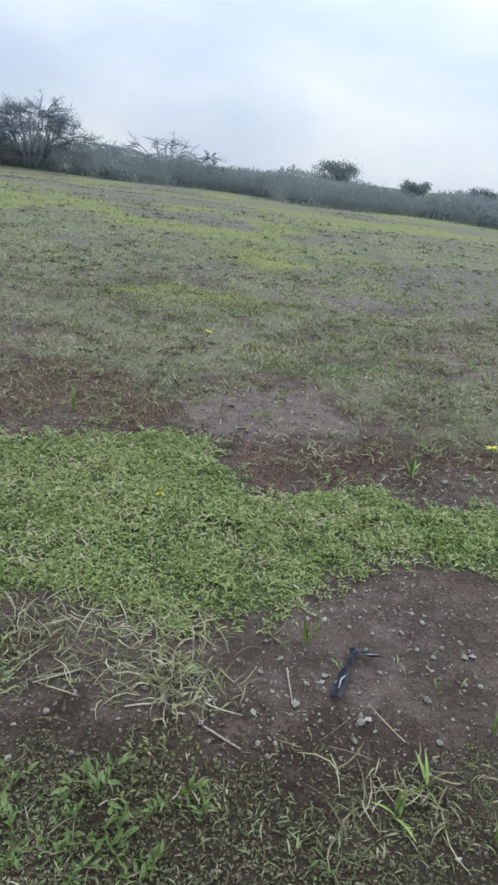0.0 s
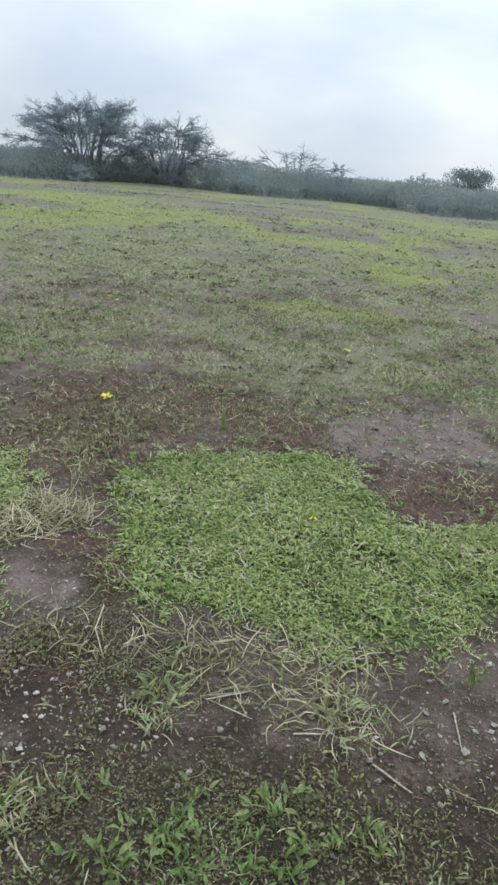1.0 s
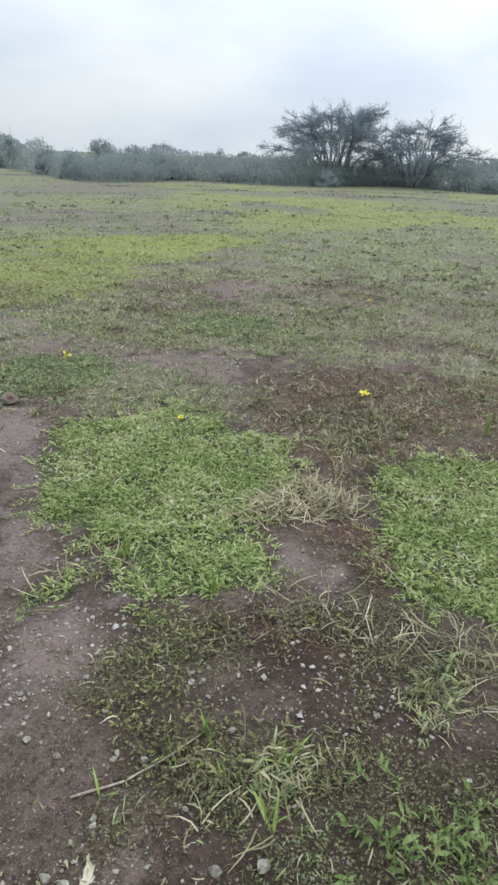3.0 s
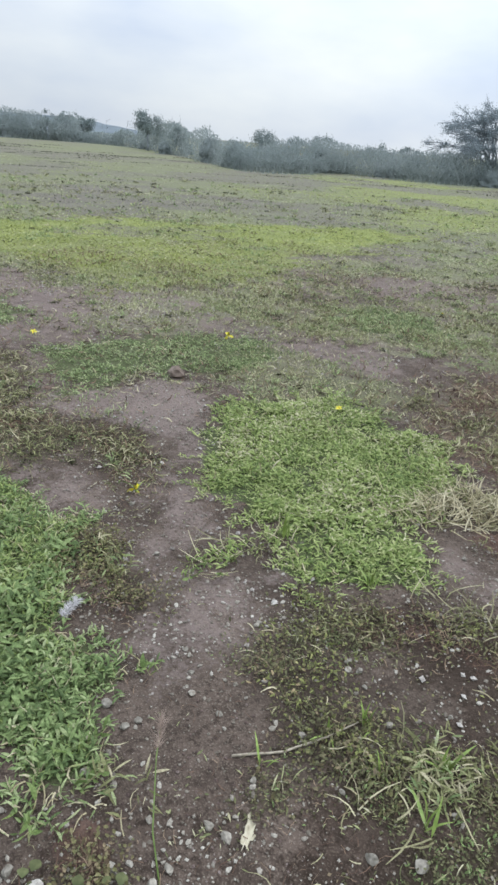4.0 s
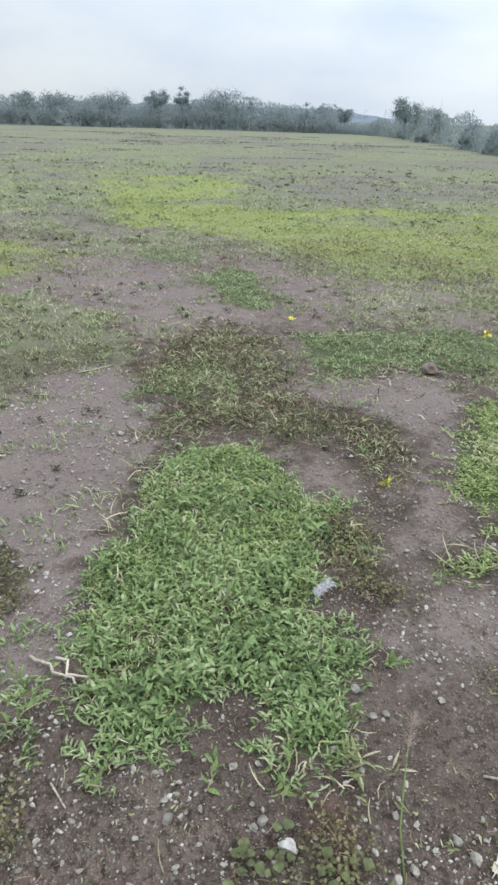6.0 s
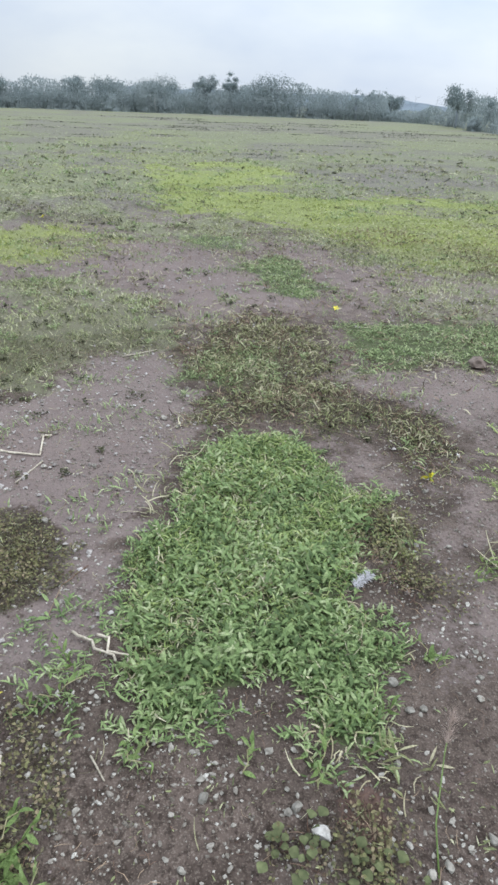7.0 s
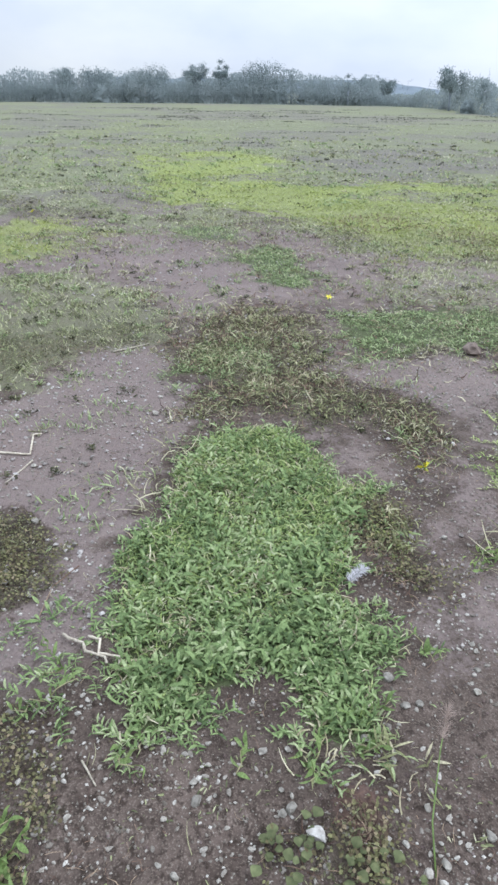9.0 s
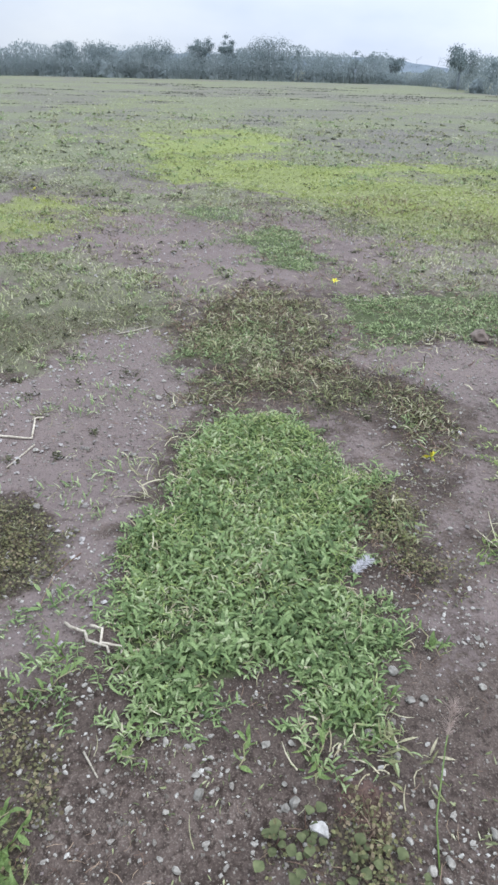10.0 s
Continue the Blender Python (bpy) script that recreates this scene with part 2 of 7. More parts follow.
def inside(x, y, pts):
    """Signed distance to a closed outline, positive inside."""
    x, y = np.asarray(x, float), np.asarray(y, float)
    best = np.full(x.shape, 1e9)
    odd = np.zeros(x.shape, bool)
    for (ax, ay), (bx, by) in zip(pts, pts[1:] + pts[:1]):
        ex, ey = bx - ax, by - ay
        t = np.clip(((x - ax) * ex + (y - ay) * ey) / (ex * ex + ey * ey + 1e-12), 0, 1)
        best = np.minimum(best, (x - ax - t * ex) ** 2 + (y - ay - t * ey) ** 2)
        if ay != by:
            cross = ((ay > y) != (by > y)) & (x < ax + (y - ay) / (by - ay) * ex)
            odd ^= cross
    d = np.sqrt(best)
    return np.where(odd, d, -d)


class Patch:
    """A patch of ground cover: an outline in plan, frayed by noise."""

    def __init__(self, outline, fray=0.10, edge=0.08, strength=1.0, seed=1, inset=0.0):
        self.pts, self.fray, self.edge, self.strength, self.seed, self.inset = outline, fray, edge, strength, seed, inset
        xs, ys = [p[0] for p in outline], [p[1] for p in outline]
        pad = fray + edge
        self.box = (min(xs) - pad, max(xs) + pad, min(ys) - pad, max(ys) + pad)

    def cover(self, x, y):
        x, y = np.asarray(x, float), np.asarray(y, float)
        out = np.zeros(x.shape)
        a, b, c, d = self.box
        k = (x > a) & (x < b) & (y > c) & (y < d)
        if k.any():
            px, py = x[k], y[k]
            n = (fnoise(px, py, 3.2 * self.fray, self.seed) - 0.5) * 2.4 * self.fray + (fnoise(px, py, 0.11, self.seed + 5, 2) - 0.5) * 2.2 * self.edge
            out[k] = self.strength * smooth(inside(px, py, self.pts) - self.inset + n, -self.edge, self.edge)
        return out


def cover(patches, x, y):
    out = np.zeros(np.shape(x))
    for p in patches:
        out = np.maximum(out, p.cover(x, y))
    return out


# patches of lush creeping grass
LAWN_A = Patch([(-3.67, 0.09), (-3.82, 0.2), (-3.86, 0.35), (-3.85, 0.48), (-3.72, 0.62), (-3.56, 0.67), (-3.39, 0.68), (-3.23, 0.68), (-3.14, 0.8), (-3.01, 0.77), (-2.93, 0.66), (-2.86, 0.54), (-2.71, 0.47), (-2.63, 0.37), (-2.54, 0.35), (-2.47, 0.43), (-2.43, 0.33), (-2.33, 0.33), (-2.27, 0.39), (-2.27, 0.29), (-2.22, 0.21), (-2.15, 0.15), (-2.06, 0.14), (-2.02, 0.05), (-2.01, -0.01), (-2.04, -0.1), (-2.1, -0.11), (-2.2, -0.1), (-2.32, -0.09), (-2.34, -0.17), (-2.32, -0.24), (-2.25, -0.28), (-2.26, -0.35), (-2.31, -0.41), (-2.27, -0.53), (-2.35, -0.53), (-2.45, -0.47), (-2.55, -0.54), (-2.62, -0.47), (-2.73, -0.49), (-2.83, -0.5), (-2.91, -0.4), (-3.05, -0.4), (-3.16, -0.28), (-3.21, -0.15), (-3.37, -0.06), (-3.52, -0.06)], 0.04, 0.05, seed=2, inset=0.045)
LAWN_B = Patch([(-3.65, 2.15), (-3.52, 2.42), (-3.31, 2.77), (-2.97, 2.75), (-2.68, 2.65), (-2.43, 2.74), (-2.38, 2.53), (-2.17, 2.26), (-2.15, 1.97), (-2.2, 1.79), (-2.04, 1.67), (-1.92, 1.55), (-1.88, 1.4), (-1.96, 1.29), (-2.08, 1.21), (-2.15, 1.1), (-2.34, 1.1), (-2.3, 1.21), (-2.4, 1.2), (-2.54, 1.32), (-2.71, 1.27), (-2.86, 1.34), (-3.01, 1.34), (-3.2, 1.47), (-3.42, 1.76)], 0.06, 0.07, seed=3, inset=0.02)
LAWN_C = Patch([(-1.49, 1.76), (-1.61, 1.96), (-1.73, 2.24), (-1.82, 2.63), (-1.74, 2.98), (-1.48, 3.04), (-1.22, 3.12), (-1.04, 3.25), (-0.93, 3.33), (-0.71, 3.25), (-0.57, 3.12), (-0.43, 2.83), (-0.32, 2.61), (-0.14, 2.64), (0.1, 2.79), (0.35, 2.85), (0.54, 2.64), (0.89, 2.7), (1.13, 2.6), (0.95, 2.19), (0.59, 2.1), (0.41, 2.14), (0.22, 2.16), (0.06, 2.02), (-0.07, 1.86), (-0.25, 1.69), (-0.38, 1.64), (-0.51, 1.68), (-0.63, 1.59), (-0.72, 1.66), (-0.97, 1.66), (-1.13, 1.71), (-1.24, 1.58)], 0.06, 0.07, seed=4, inset=0.02)
GREEN_D = Patch([(-4.89, 1.48), (-5.18, 1.86), (-5.22, 2.25), (-5.07, 2.65), (-4.9, 3.13), (-4.64, 3.41), (-4.33, 3.48), (-4.08, 3.06), (-4.01, 2.51), (-4.28, 2.44), (-4.42, 2.13), (-4.27, 1.65), (-4.49, 1.4)], 0.15, 0.18, 0.75, seed=5)
GREEN_E = Patch([(-7.34, 1.78), (-7.86, 2.36), (-7.22, 2.46), (-6.34, 2.19), (-6.1, 1.85), (-6.56, 1.61)], 0.15, 0.2, 0.8, seed=6)
GREEN_F = Patch([(-4.73, 0.22), (-4.81, 0.38), (-5.1, 0.63), (-5.09, 0.96), (-4.96, 1.15), (-4.57, 1.01), (-4.36, 0.69), (-4.44, 0.37), (-4.5, 0.22)], 0.1, 0.14, 0.6, seed=16)
STRAY_A = Patch([(-2.84, -0.68), (-2.81, -0.56), (-2.75, -0.46), (-2.63, -0.47), (-2.57, -0.54), (-2.51, -0.67), (-2.61, -0.7), (-2.66, -0.61), (-2.76, -0.69)], 0.05, 0.06, 0.35, seed=14)
THIN_A = Patch([(-3.18, -0.27), (-3.46, -0.12), (-3.72, 0), (-3.93, 0.18), (-3.81, 0.23), (-3.54, 0.05), (-3.35, -0.07), (-3.17, -0.16)], 0.05, 0.08, 0.5, seed=15)
GREEN_G = Patch([(-4.7, 5.04), (-4.25, 5.55), (-3.72, 5.15), (-3.61, 4.44), (-4.17, 4.28), (-4.73, 4.42)], 0.2, 0.25, 0.75, seed=17)
GREEN_H = Patch([(-.2, 5.0), (.5, 5.6), (1.0, 5.2), (.5, 4.7)], 0.15, 0.2, 0.6, seed=18)
GREEN_I = Patch([(-9.01, 1.59), (-8.84, 2.41), (-8.11, 2.12), (-8.36, 1.4)], 0.2, 0.25, 0.6, seed=13)
LAWNS = [LAWN_A, LAWN_B, LAWN_C]
GREENS = [GREEN_D, GREEN_E, GREEN_F, GREEN_G, GREEN_H, GREEN_I]
# low dark weed mats
MATS = [
    Patch([(-4, 0.23), (-4.2, 0.31), (-4.24, 0.46), (-4.53, 0.61), (-4.65, 0.41), (-5.01, 0.42), (-5.59, 0.89), (-5.77, 1.23), (-5.52, 1.46), (-5.15, 1.49), (-4.65, 1.34), (-4.12, 1.18), (-3.89, 1.24), (-3.7, 1.33), (-3.53, 1.41), (-3.31, 1.25), (-3.32, 1.07), (-3.47, 1.06), (-3.68, 1.04), (-3.76, 0.82), (-3.84, 0.67), (-3.95, 0.52), (-3.92, 0.34)], 0.1, 0.16, 0.75, seed=21),
    Patch([(-3.56, -0.95), (-3.47, -0.71), (-3.35, -0.62), (-3.16, -0.54), (-3.04, -0.57), (-2.98, -0.65), (-2.93, -0.74), (-2.92, -0.84), (-2.97, -0.95)], 0.05, 0.06, 1.0, seed=22),
    Patch([(-2.15, 0.66), (-2.08, 0.8), (-2.17, 1.06), (-2, 1.19), (-1.85, 1.25), (-1.72, 1.04), (-1.84, 0.96), (-1.89, 0.85), (-1.82, 0.7), (-1.7, 0.7), (-1.51, 0.69), (-1.43, 0.55), (-1.64, 0.52), (-1.63, 0.39), (-1.71, 0.33), (-1.77, 0.54), (-1.95, 0.59)], 0.06, 0.08, 0.85, seed=23),
    Patch([(-.7, 1.0), (-.38, 1.06), (-.17, .97), (.45, .98), (.6, .6), (-.7, .55)], 0.12, 0.2, 0.95, seed=24),
    Patch([(-2.0, .71), (-1.81, .84), (-1.42, .9), (-1.3, .67), (-1.56, .63), (-1.71, .47)], 0.1, 0.16, 0.6, seed=25),
    Patch([(-3, 0.58), (-3, 0.73), (-2.88, 0.75), (-2.72, 0.71), (-2.54, 0.73), (-2.44, 0.63), (-2.49, 0.55), (-2.58, 0.52), (-2.69, 0.53), (-2.81, 0.51)], 0.05, 0.08, 0.95, seed=26),
    Patch([(-5.47, .83), (-4.55, 1.22), (-3.79, 1.27), (-3.5, 1.2), (-3.78, .81), (-4.2, .6)], 0.2, 0.25, 0.35, seed=27),
    Patch([(-1.7, 1.9), (-1.45, 1.75), (-1.2, 1.0), (-1.3, .8), (-1.45, 1.2)], 0.1, 0.14, 0.7, seed=28),
    Patch([(-1.94, -0.27), (-1.9, -0.17), (-1.98, -0.07), (-1.93, -0), (-1.84, 0.01), (-1.74, -0.06), (-1.85, -0.32)], 0.05, 0.07, 0.75, seed=29),
    Patch([(-7.2, -.5), (-6.7, .3), (-5.5, .6), (-5.3, .1), (-5.1, -.3), (-5.0, -.8), (-6, -1.4)], 0.2, 0.25, 0.5, seed=19),
    Patch([(-1.3, .85), (-1.1, .98), (-.7, 1.05), (-.4, .95), (-.3, .4), (-1.3, .35)], 0.1, 0.14, 0.95, seed=20),
    Patch([(-2.35, -0.94), (-2.27, -0.82), (-2.28, -0.74), (-2.2, -0.75), (-2.16, -0.8), (-2.03, -0.79), (-2.06, -0.94)], 0.05, 0.06, 0.9, seed=30),
    Patch([(-2.48, -0.8), (-2.41, -0.71), (-2.29, -0.67), (-2.24, -0.74), (-2.3, -0.81)], 0.05, 0.06, 0.6, seed=38),
]
# thick low cover of brown and olive weeds beside the path, and scruffy tufted spots
THICK = [
    Patch([(-2.15, .79), (-2.11, .93), (-1.97, .98), (-1.8, .78), (-1.66, .82), (-1.47, .67), (-1.55, .58), (-1.81, .57), (-2.03, .59), (-2.17, .74)], 0.06, 0.08, 1.0, seed=141),
    Patch([(-2.26, 1.0), (-2.12, 1.13), (-1.91, 1.19), (-1.67, 1.43), (-1.5, 1.22), (-1.62, 1.19), (-1.83, 1.1), (-1.9, .97), (-2.06, .86)], 0.06, 0.08, 0.85, seed=142),
    Patch([(-1.47, 1.04), (-1.36, 1.13), (-1.27, 1.04), (-1.23, .87), (-1.32, .76), (-1.4, .83), (-1.34, .93)], 0.04, 0.06, 0.7, seed=143),
    Patch([(-.72, 1.04), (-.63, 1.11), (-.51, 1.17), (-.45, 1.06), (-.49, .95), (-.62, .91), (-.71, .93)], 0.05, 0.07, 1.0, seed=144),
    Patch([(-3, .58), (-3, .73), (-2.88, .77), (-2.72, .73), (-2.54, .75), (-2.42, .63), (-2.49, .53), (-2.58, .5), (-2.69, .51), (-2.81, .49)], 0.05, 0.08, 0.8, seed=150),
]
TUFTED = [
    Patch([(-1.51, .75), (-1.49, .87), (-1.41, .93), (-1.33, .73), (-1.34, .64), (-1.42, .58), (-1.49, .64)], 0.03, 0.05, 1.0, seed=145),
    Patch([(-1.22, 1.15), (-1.2, 1.29), (-1.14, 1.42), (-1.08, 1.26), (-1.09, 1.11), (-1.15, 1.03)], 0.03, 0.05, 1.0, seed=146),
    Patch([(-.66, 1.42), (-.54, 1.42), (-.47, 1.29), (-.49, 1.17), (-.59, 1.13), (-.62, 1.26)], 0.03, 0.05, 1.0, seed=147),
    Patch([(-2.08, .03), (-2.06, .13), (-1.95, .21), (-1.87, .14), (-1.95, .05), (-2.01, 0)], 0.03, 0.05, 1.0, seed=148),
    Patch([(-2.08, -.14), (-2.07, -.07), (-1.99, 0), (-1.96, -.05), (-2.02, -.14)], 0.03, 0.05, 0.7, seed=149),
    Patch([(-2.9, .6), (-2.93, .74), (-2.78, .74), (-2.66, .66), (-2.7, .56)], 0.03, 0.05, 0.8, seed=151),
]
# straw-dry grass, and brown dead grass
STRAWS = [
    Patch([(-1.33, 1.63), (-1.11, 1.71), (-0.85, 1.72), (-0.67, 1.61), (-0.38, 1.66), (-0.3, 1.59), (-0.45, 1.37), (-0.41, 1.22), (-0.55, 1.09), (-0.77, 1.17), (-1.05, 1.21), (-1.32, 1.36)], 0.06, 0.08, 0.9, seed=31),
    Patch([(-2.38, 1.84), (-2.24, 2.02), (-2.24, 2.29), (-2.1, 2.38), (-1.88, 2.23), (-1.77, 2.13), (-1.99, 1.95), (-2.19, 1.78)], 0.05, 0.07, 1.0, seed=32),
    Patch([(-.15, 1.1), (.21, 1.1), (.25, .9), (-.12, .85)], 0.05, 0.07, 0.7, seed=33),
    Patch([(-1.84, 1.21), (-1.85, 1.43), (-1.61, 1.56), (-1.38, 1.49), (-1.22, 1.54), (-1.23, 1.41), (-1.43, 1.27), (-1.61, 1.34), (-1.72, 1.24)], 0.04, 0.06, 0.7, seed=34),
    Patch([(-2.55, 0.79), (-2.6, 0.91), (-2.63, 1.14), (-2.53, 1.31), (-2.41, 1.24), (-2.44, 1.13), (-2.5, 0.95)], 0.04, 0.05, 0.8, seed=35),
    Patch([(-4.0, .1), (-3.7, .05), (-3.35, -.12), (-3.2, -.3), (-3.5, -.25)], 0.05, 0.07, 0.5, seed=36),
    Patch([(-1.6, .7), (-1.35, .75), (-1.35, .55), (-1.55, .5)], 0.04, 0.06, 0.6, seed=37),
]
BROWNS = [
    Patch([(-2.9, 2.99), (-2.83, 3.73), (-2.64, 4.34), (-2.27, 4.69), (-1.7, 4.77), (-1.41, 4.2), (-0.86, 4.11), (-0.78, 3.54), (-1.38, 3.26), (-1.76, 3.06), (-1.83, 2.71), (-1.89, 2.47), (-2.22, 2.56), (-2.55, 2.79)], 0.15, 0.2, 0.8, seed=41),
    Patch([(-0.43, 2.94), (-0.34, 3.24), (0.06, 3.45), (0.25, 3.34), (0.5, 3.54), (0.61, 3.29), (0.48, 2.99), (0.05, 2.81), (-0.26, 2.69), (-0.37, 2.76)], 0.07, 0.1, 0.95, seed=42),
    Patch([(-1.97, 2.02), (-1.77, 2.12), (-1.61, 2.05), (-1.48, 1.77), (-1.49, 1.61), (-1.61, 1.69), (-1.7, 1.87), (-1.9, 1.89)], 0.04, 0.06, 0.95, seed=43),
    Patch([(-2.05, 1.17), (-1.77, 1.22), (-1.6, 1.27), (-1.4, 1.31), (-1.39, 1.17), (-1.61, 1.12), (-1.85, 1.05)], 0.06, 0.08, 0.75, seed=44),
    Patch([(-2.78, .48), (-2.72, .62), (-2.55, .72), (-2.4, .62), (-2.5, .5), (-2.65, .5)], 0.05, 0.07, 0.9, seed=47),
    Patch([(-3.35, 1.3), (-3.05, 1.15), (-3.2, .95), (-3.5, 1.05)], 0.06, 0.08, 0.3, seed=45),
    Patch([(-2.0, -.06), (-1.94, .03), (-1.82, .01), (-1.78, -.08), (-1.86, -.13)], 0.03, 0.05, 0.9, seed=48),
    Patch([(.4, 3.2), (.75, 3.1), (1.3, 3.2), (1.2, 3.5), (.6, 3.5)], 0.1, 0.1, 0.6, seed=46),
]
# damp, darker earth
DAMP = [
    Patch([(-1.97, 2.02), (-1.77, 2.12), (-1.61, 2.05), (-1.48, 1.77), (-1.49, 1.61), (-1.61, 1.69), (-1.7, 1.87), (-1.9, 1.89)], 0.05, 0.08, 0.85, seed=57),
    Patch([(-1.89, 1.37), (-1.46, 1.57), (-1.21, 1.41), (-1.33, 1.23), (-1.17, 0.85), (-1.34, 0.71), (-1.54, 1.04), (-1.8, 1.08)], 0.1, 0.14, 0.9, seed=51),
    Patch([(-0.38, 1.16), (-0.14, 1.25), (0.17, 1.22), (0.25, 1.06), (0.1, 0.94), (-0.17, 0.99), (-0.38, 0.93)], 0.08, 0.12, 0.9, seed=52),
    Patch([(-1.2, 1.15), (-.5, 1.2), (.2, 1.0), (.7, .3), (-.5, -.4), (-1.3, -.2), (-1.5, .4), (-1.6, .8)], 0.15, 0.2, 0.9, seed=53),
    Patch([(-1.91, 1.11), (-1.5, 1.36), (-1.32, 1.21), (-1.21, 0.81), (-1.36, 0.81), (-1.56, 1.03), (-1.79, 0.96)], 0.1, 0.14, 0.8, seed=54),
    Patch([(-1.4, .5), (-1.2, -.3), (-.5, -1.4), (-3.1, -1.4), (-2.75, -.6), (-2.3, -.3), (-2.0, .3), (-1.7, .7)], 0.15, 0.2, 0.38, seed=55),
    Patch([(-2.5, .4), (-2.1, .3), (-1.9, .7), (-2.0, 1.1), (-2.5, .9)], 0.15, 0.2, 0.1, seed=56),
]
# fresh yellow-green growth farther out
YELLOWS = [
    Patch([(-10.73, -1.61), (-10.07, -0.3), (-10.18, 0.62), (-9.11, 0.78), (-7.76, 0.23), (-7.82, -0.45), (-8.13, -1.44)], 0.5, 0.5, 0.85, seed=61),
    Patch([(-18.71, 3.69), (-19.98, 6.16), (-17.03, 6.62), (-12.38, 4.92), (-11.97, 6.47), (-10.62, 8.19), (-10.12, 9.91), (-8.49, 12.35), (-6.9, 9.69), (-6.63, 6.64), (-6.32, 4.82), (-6.77, 4.01), (-7.94, 3.69), (-9.8, 3.64), (-10.19, 2.58), (-11.03, 1.72)], 0.6, 0.6, 0.95, seed=62),
    Patch([(-11.66, 5.02), (-11.9, 6.82), (-10.08, 7.64), (-9.46, 8.49), (-6.37, 5.25), (-6.46, 4.42), (-6.76, 3.76), (-7.77, 3.55), (-8.84, 3.86)], 0.5, 0.6, 0.95, seed=66),
    Patch([(-16.65, 3.57), (-16.68, 5.99), (-12.92, 4.97), (-11.22, 5.22), (-8.39, 3.93), (-8.8, 3.34), (-10.61, 3.12), (-14.3, 3.62)], 0.7, 0.7, 0.85, seed=63),
    Patch([(-2.05, 7.55), (-1.51, 8.34), (-0.62, 8.13), (0.2, 8.02), (0.15, 7.35), (-1.01, 7.39), (-1.75, 7)], 0.25, 0.3, 0.8, seed=64),
    Patch([(-.9, 13.4), (.6, 14), (.9, 11.7), (.15, 9.9), (-.8, 9.7)], 0.4, 0.5, 0.7, seed=65),
]
# the opener ground round the walk; beyond it a thin sward
OPEN = Patch([(1.4, 3.75), (.45, 3.99), (-.08, 4.85), (-.94, 4.11), (-2.27, 4.58), (-3.03, 4.24), (-4.04, 3.92), (-4.77, 3.39), (-6.4, 3.8), (-7.1, 2.9), (-8.1, 3.0), (-9.0, 1.5), (-8, .3), (-7.6, -.5), (-9, -6), (4, -6), (3, 3.2)], 0.25, 0.3, seed=71)
THIN_IN = [
    Patch([(-8.04, -1.2), (-7.89, -0.45), (-7.37, 0.01), (-6.79, 0.42), (-6.46, 0.69), (-5.7, 0.61), (-5.25, 0.4), (-5.31, 0.06), (-5.04, -0.2), (-4.64, -0.36), (-4.6, -0.66), (-4.69, -1.08)], 0.15, 0.2, 0.8, seed=72),
    Patch([(-4.7, 3.3), (-3.2, 3.4), (-2.9, 2.9), (-3.6, 2.2), (-4.2, 2.5), (-4.8, 3.0)], 0.15, 0.2, 0.8, seed=73),
    Patch([(-6.5, 3.9), (-4.9, 3.4), (-4.7, 2.9), (-5.4, 2.3), (-6.2, 3.0)], 0.2, 0.2, 0.55, seed=74),
    Patch([(-3.0, 3.2), (-2.9, 3.9), (-2.2, 4.4), (-1, 4.1), (-.95, 3.5), (-1.8, 3.05), (-2.3, 2.75)], 0.2, 0.25, 0.4, seed=76),
    Patch([(.3, 4.0), (1.4, 3.8), (2.5, 3.4), (1.5, 3.3), (.6, 3.6)], 0.1, 0.15, 0.6, seed=75),
]


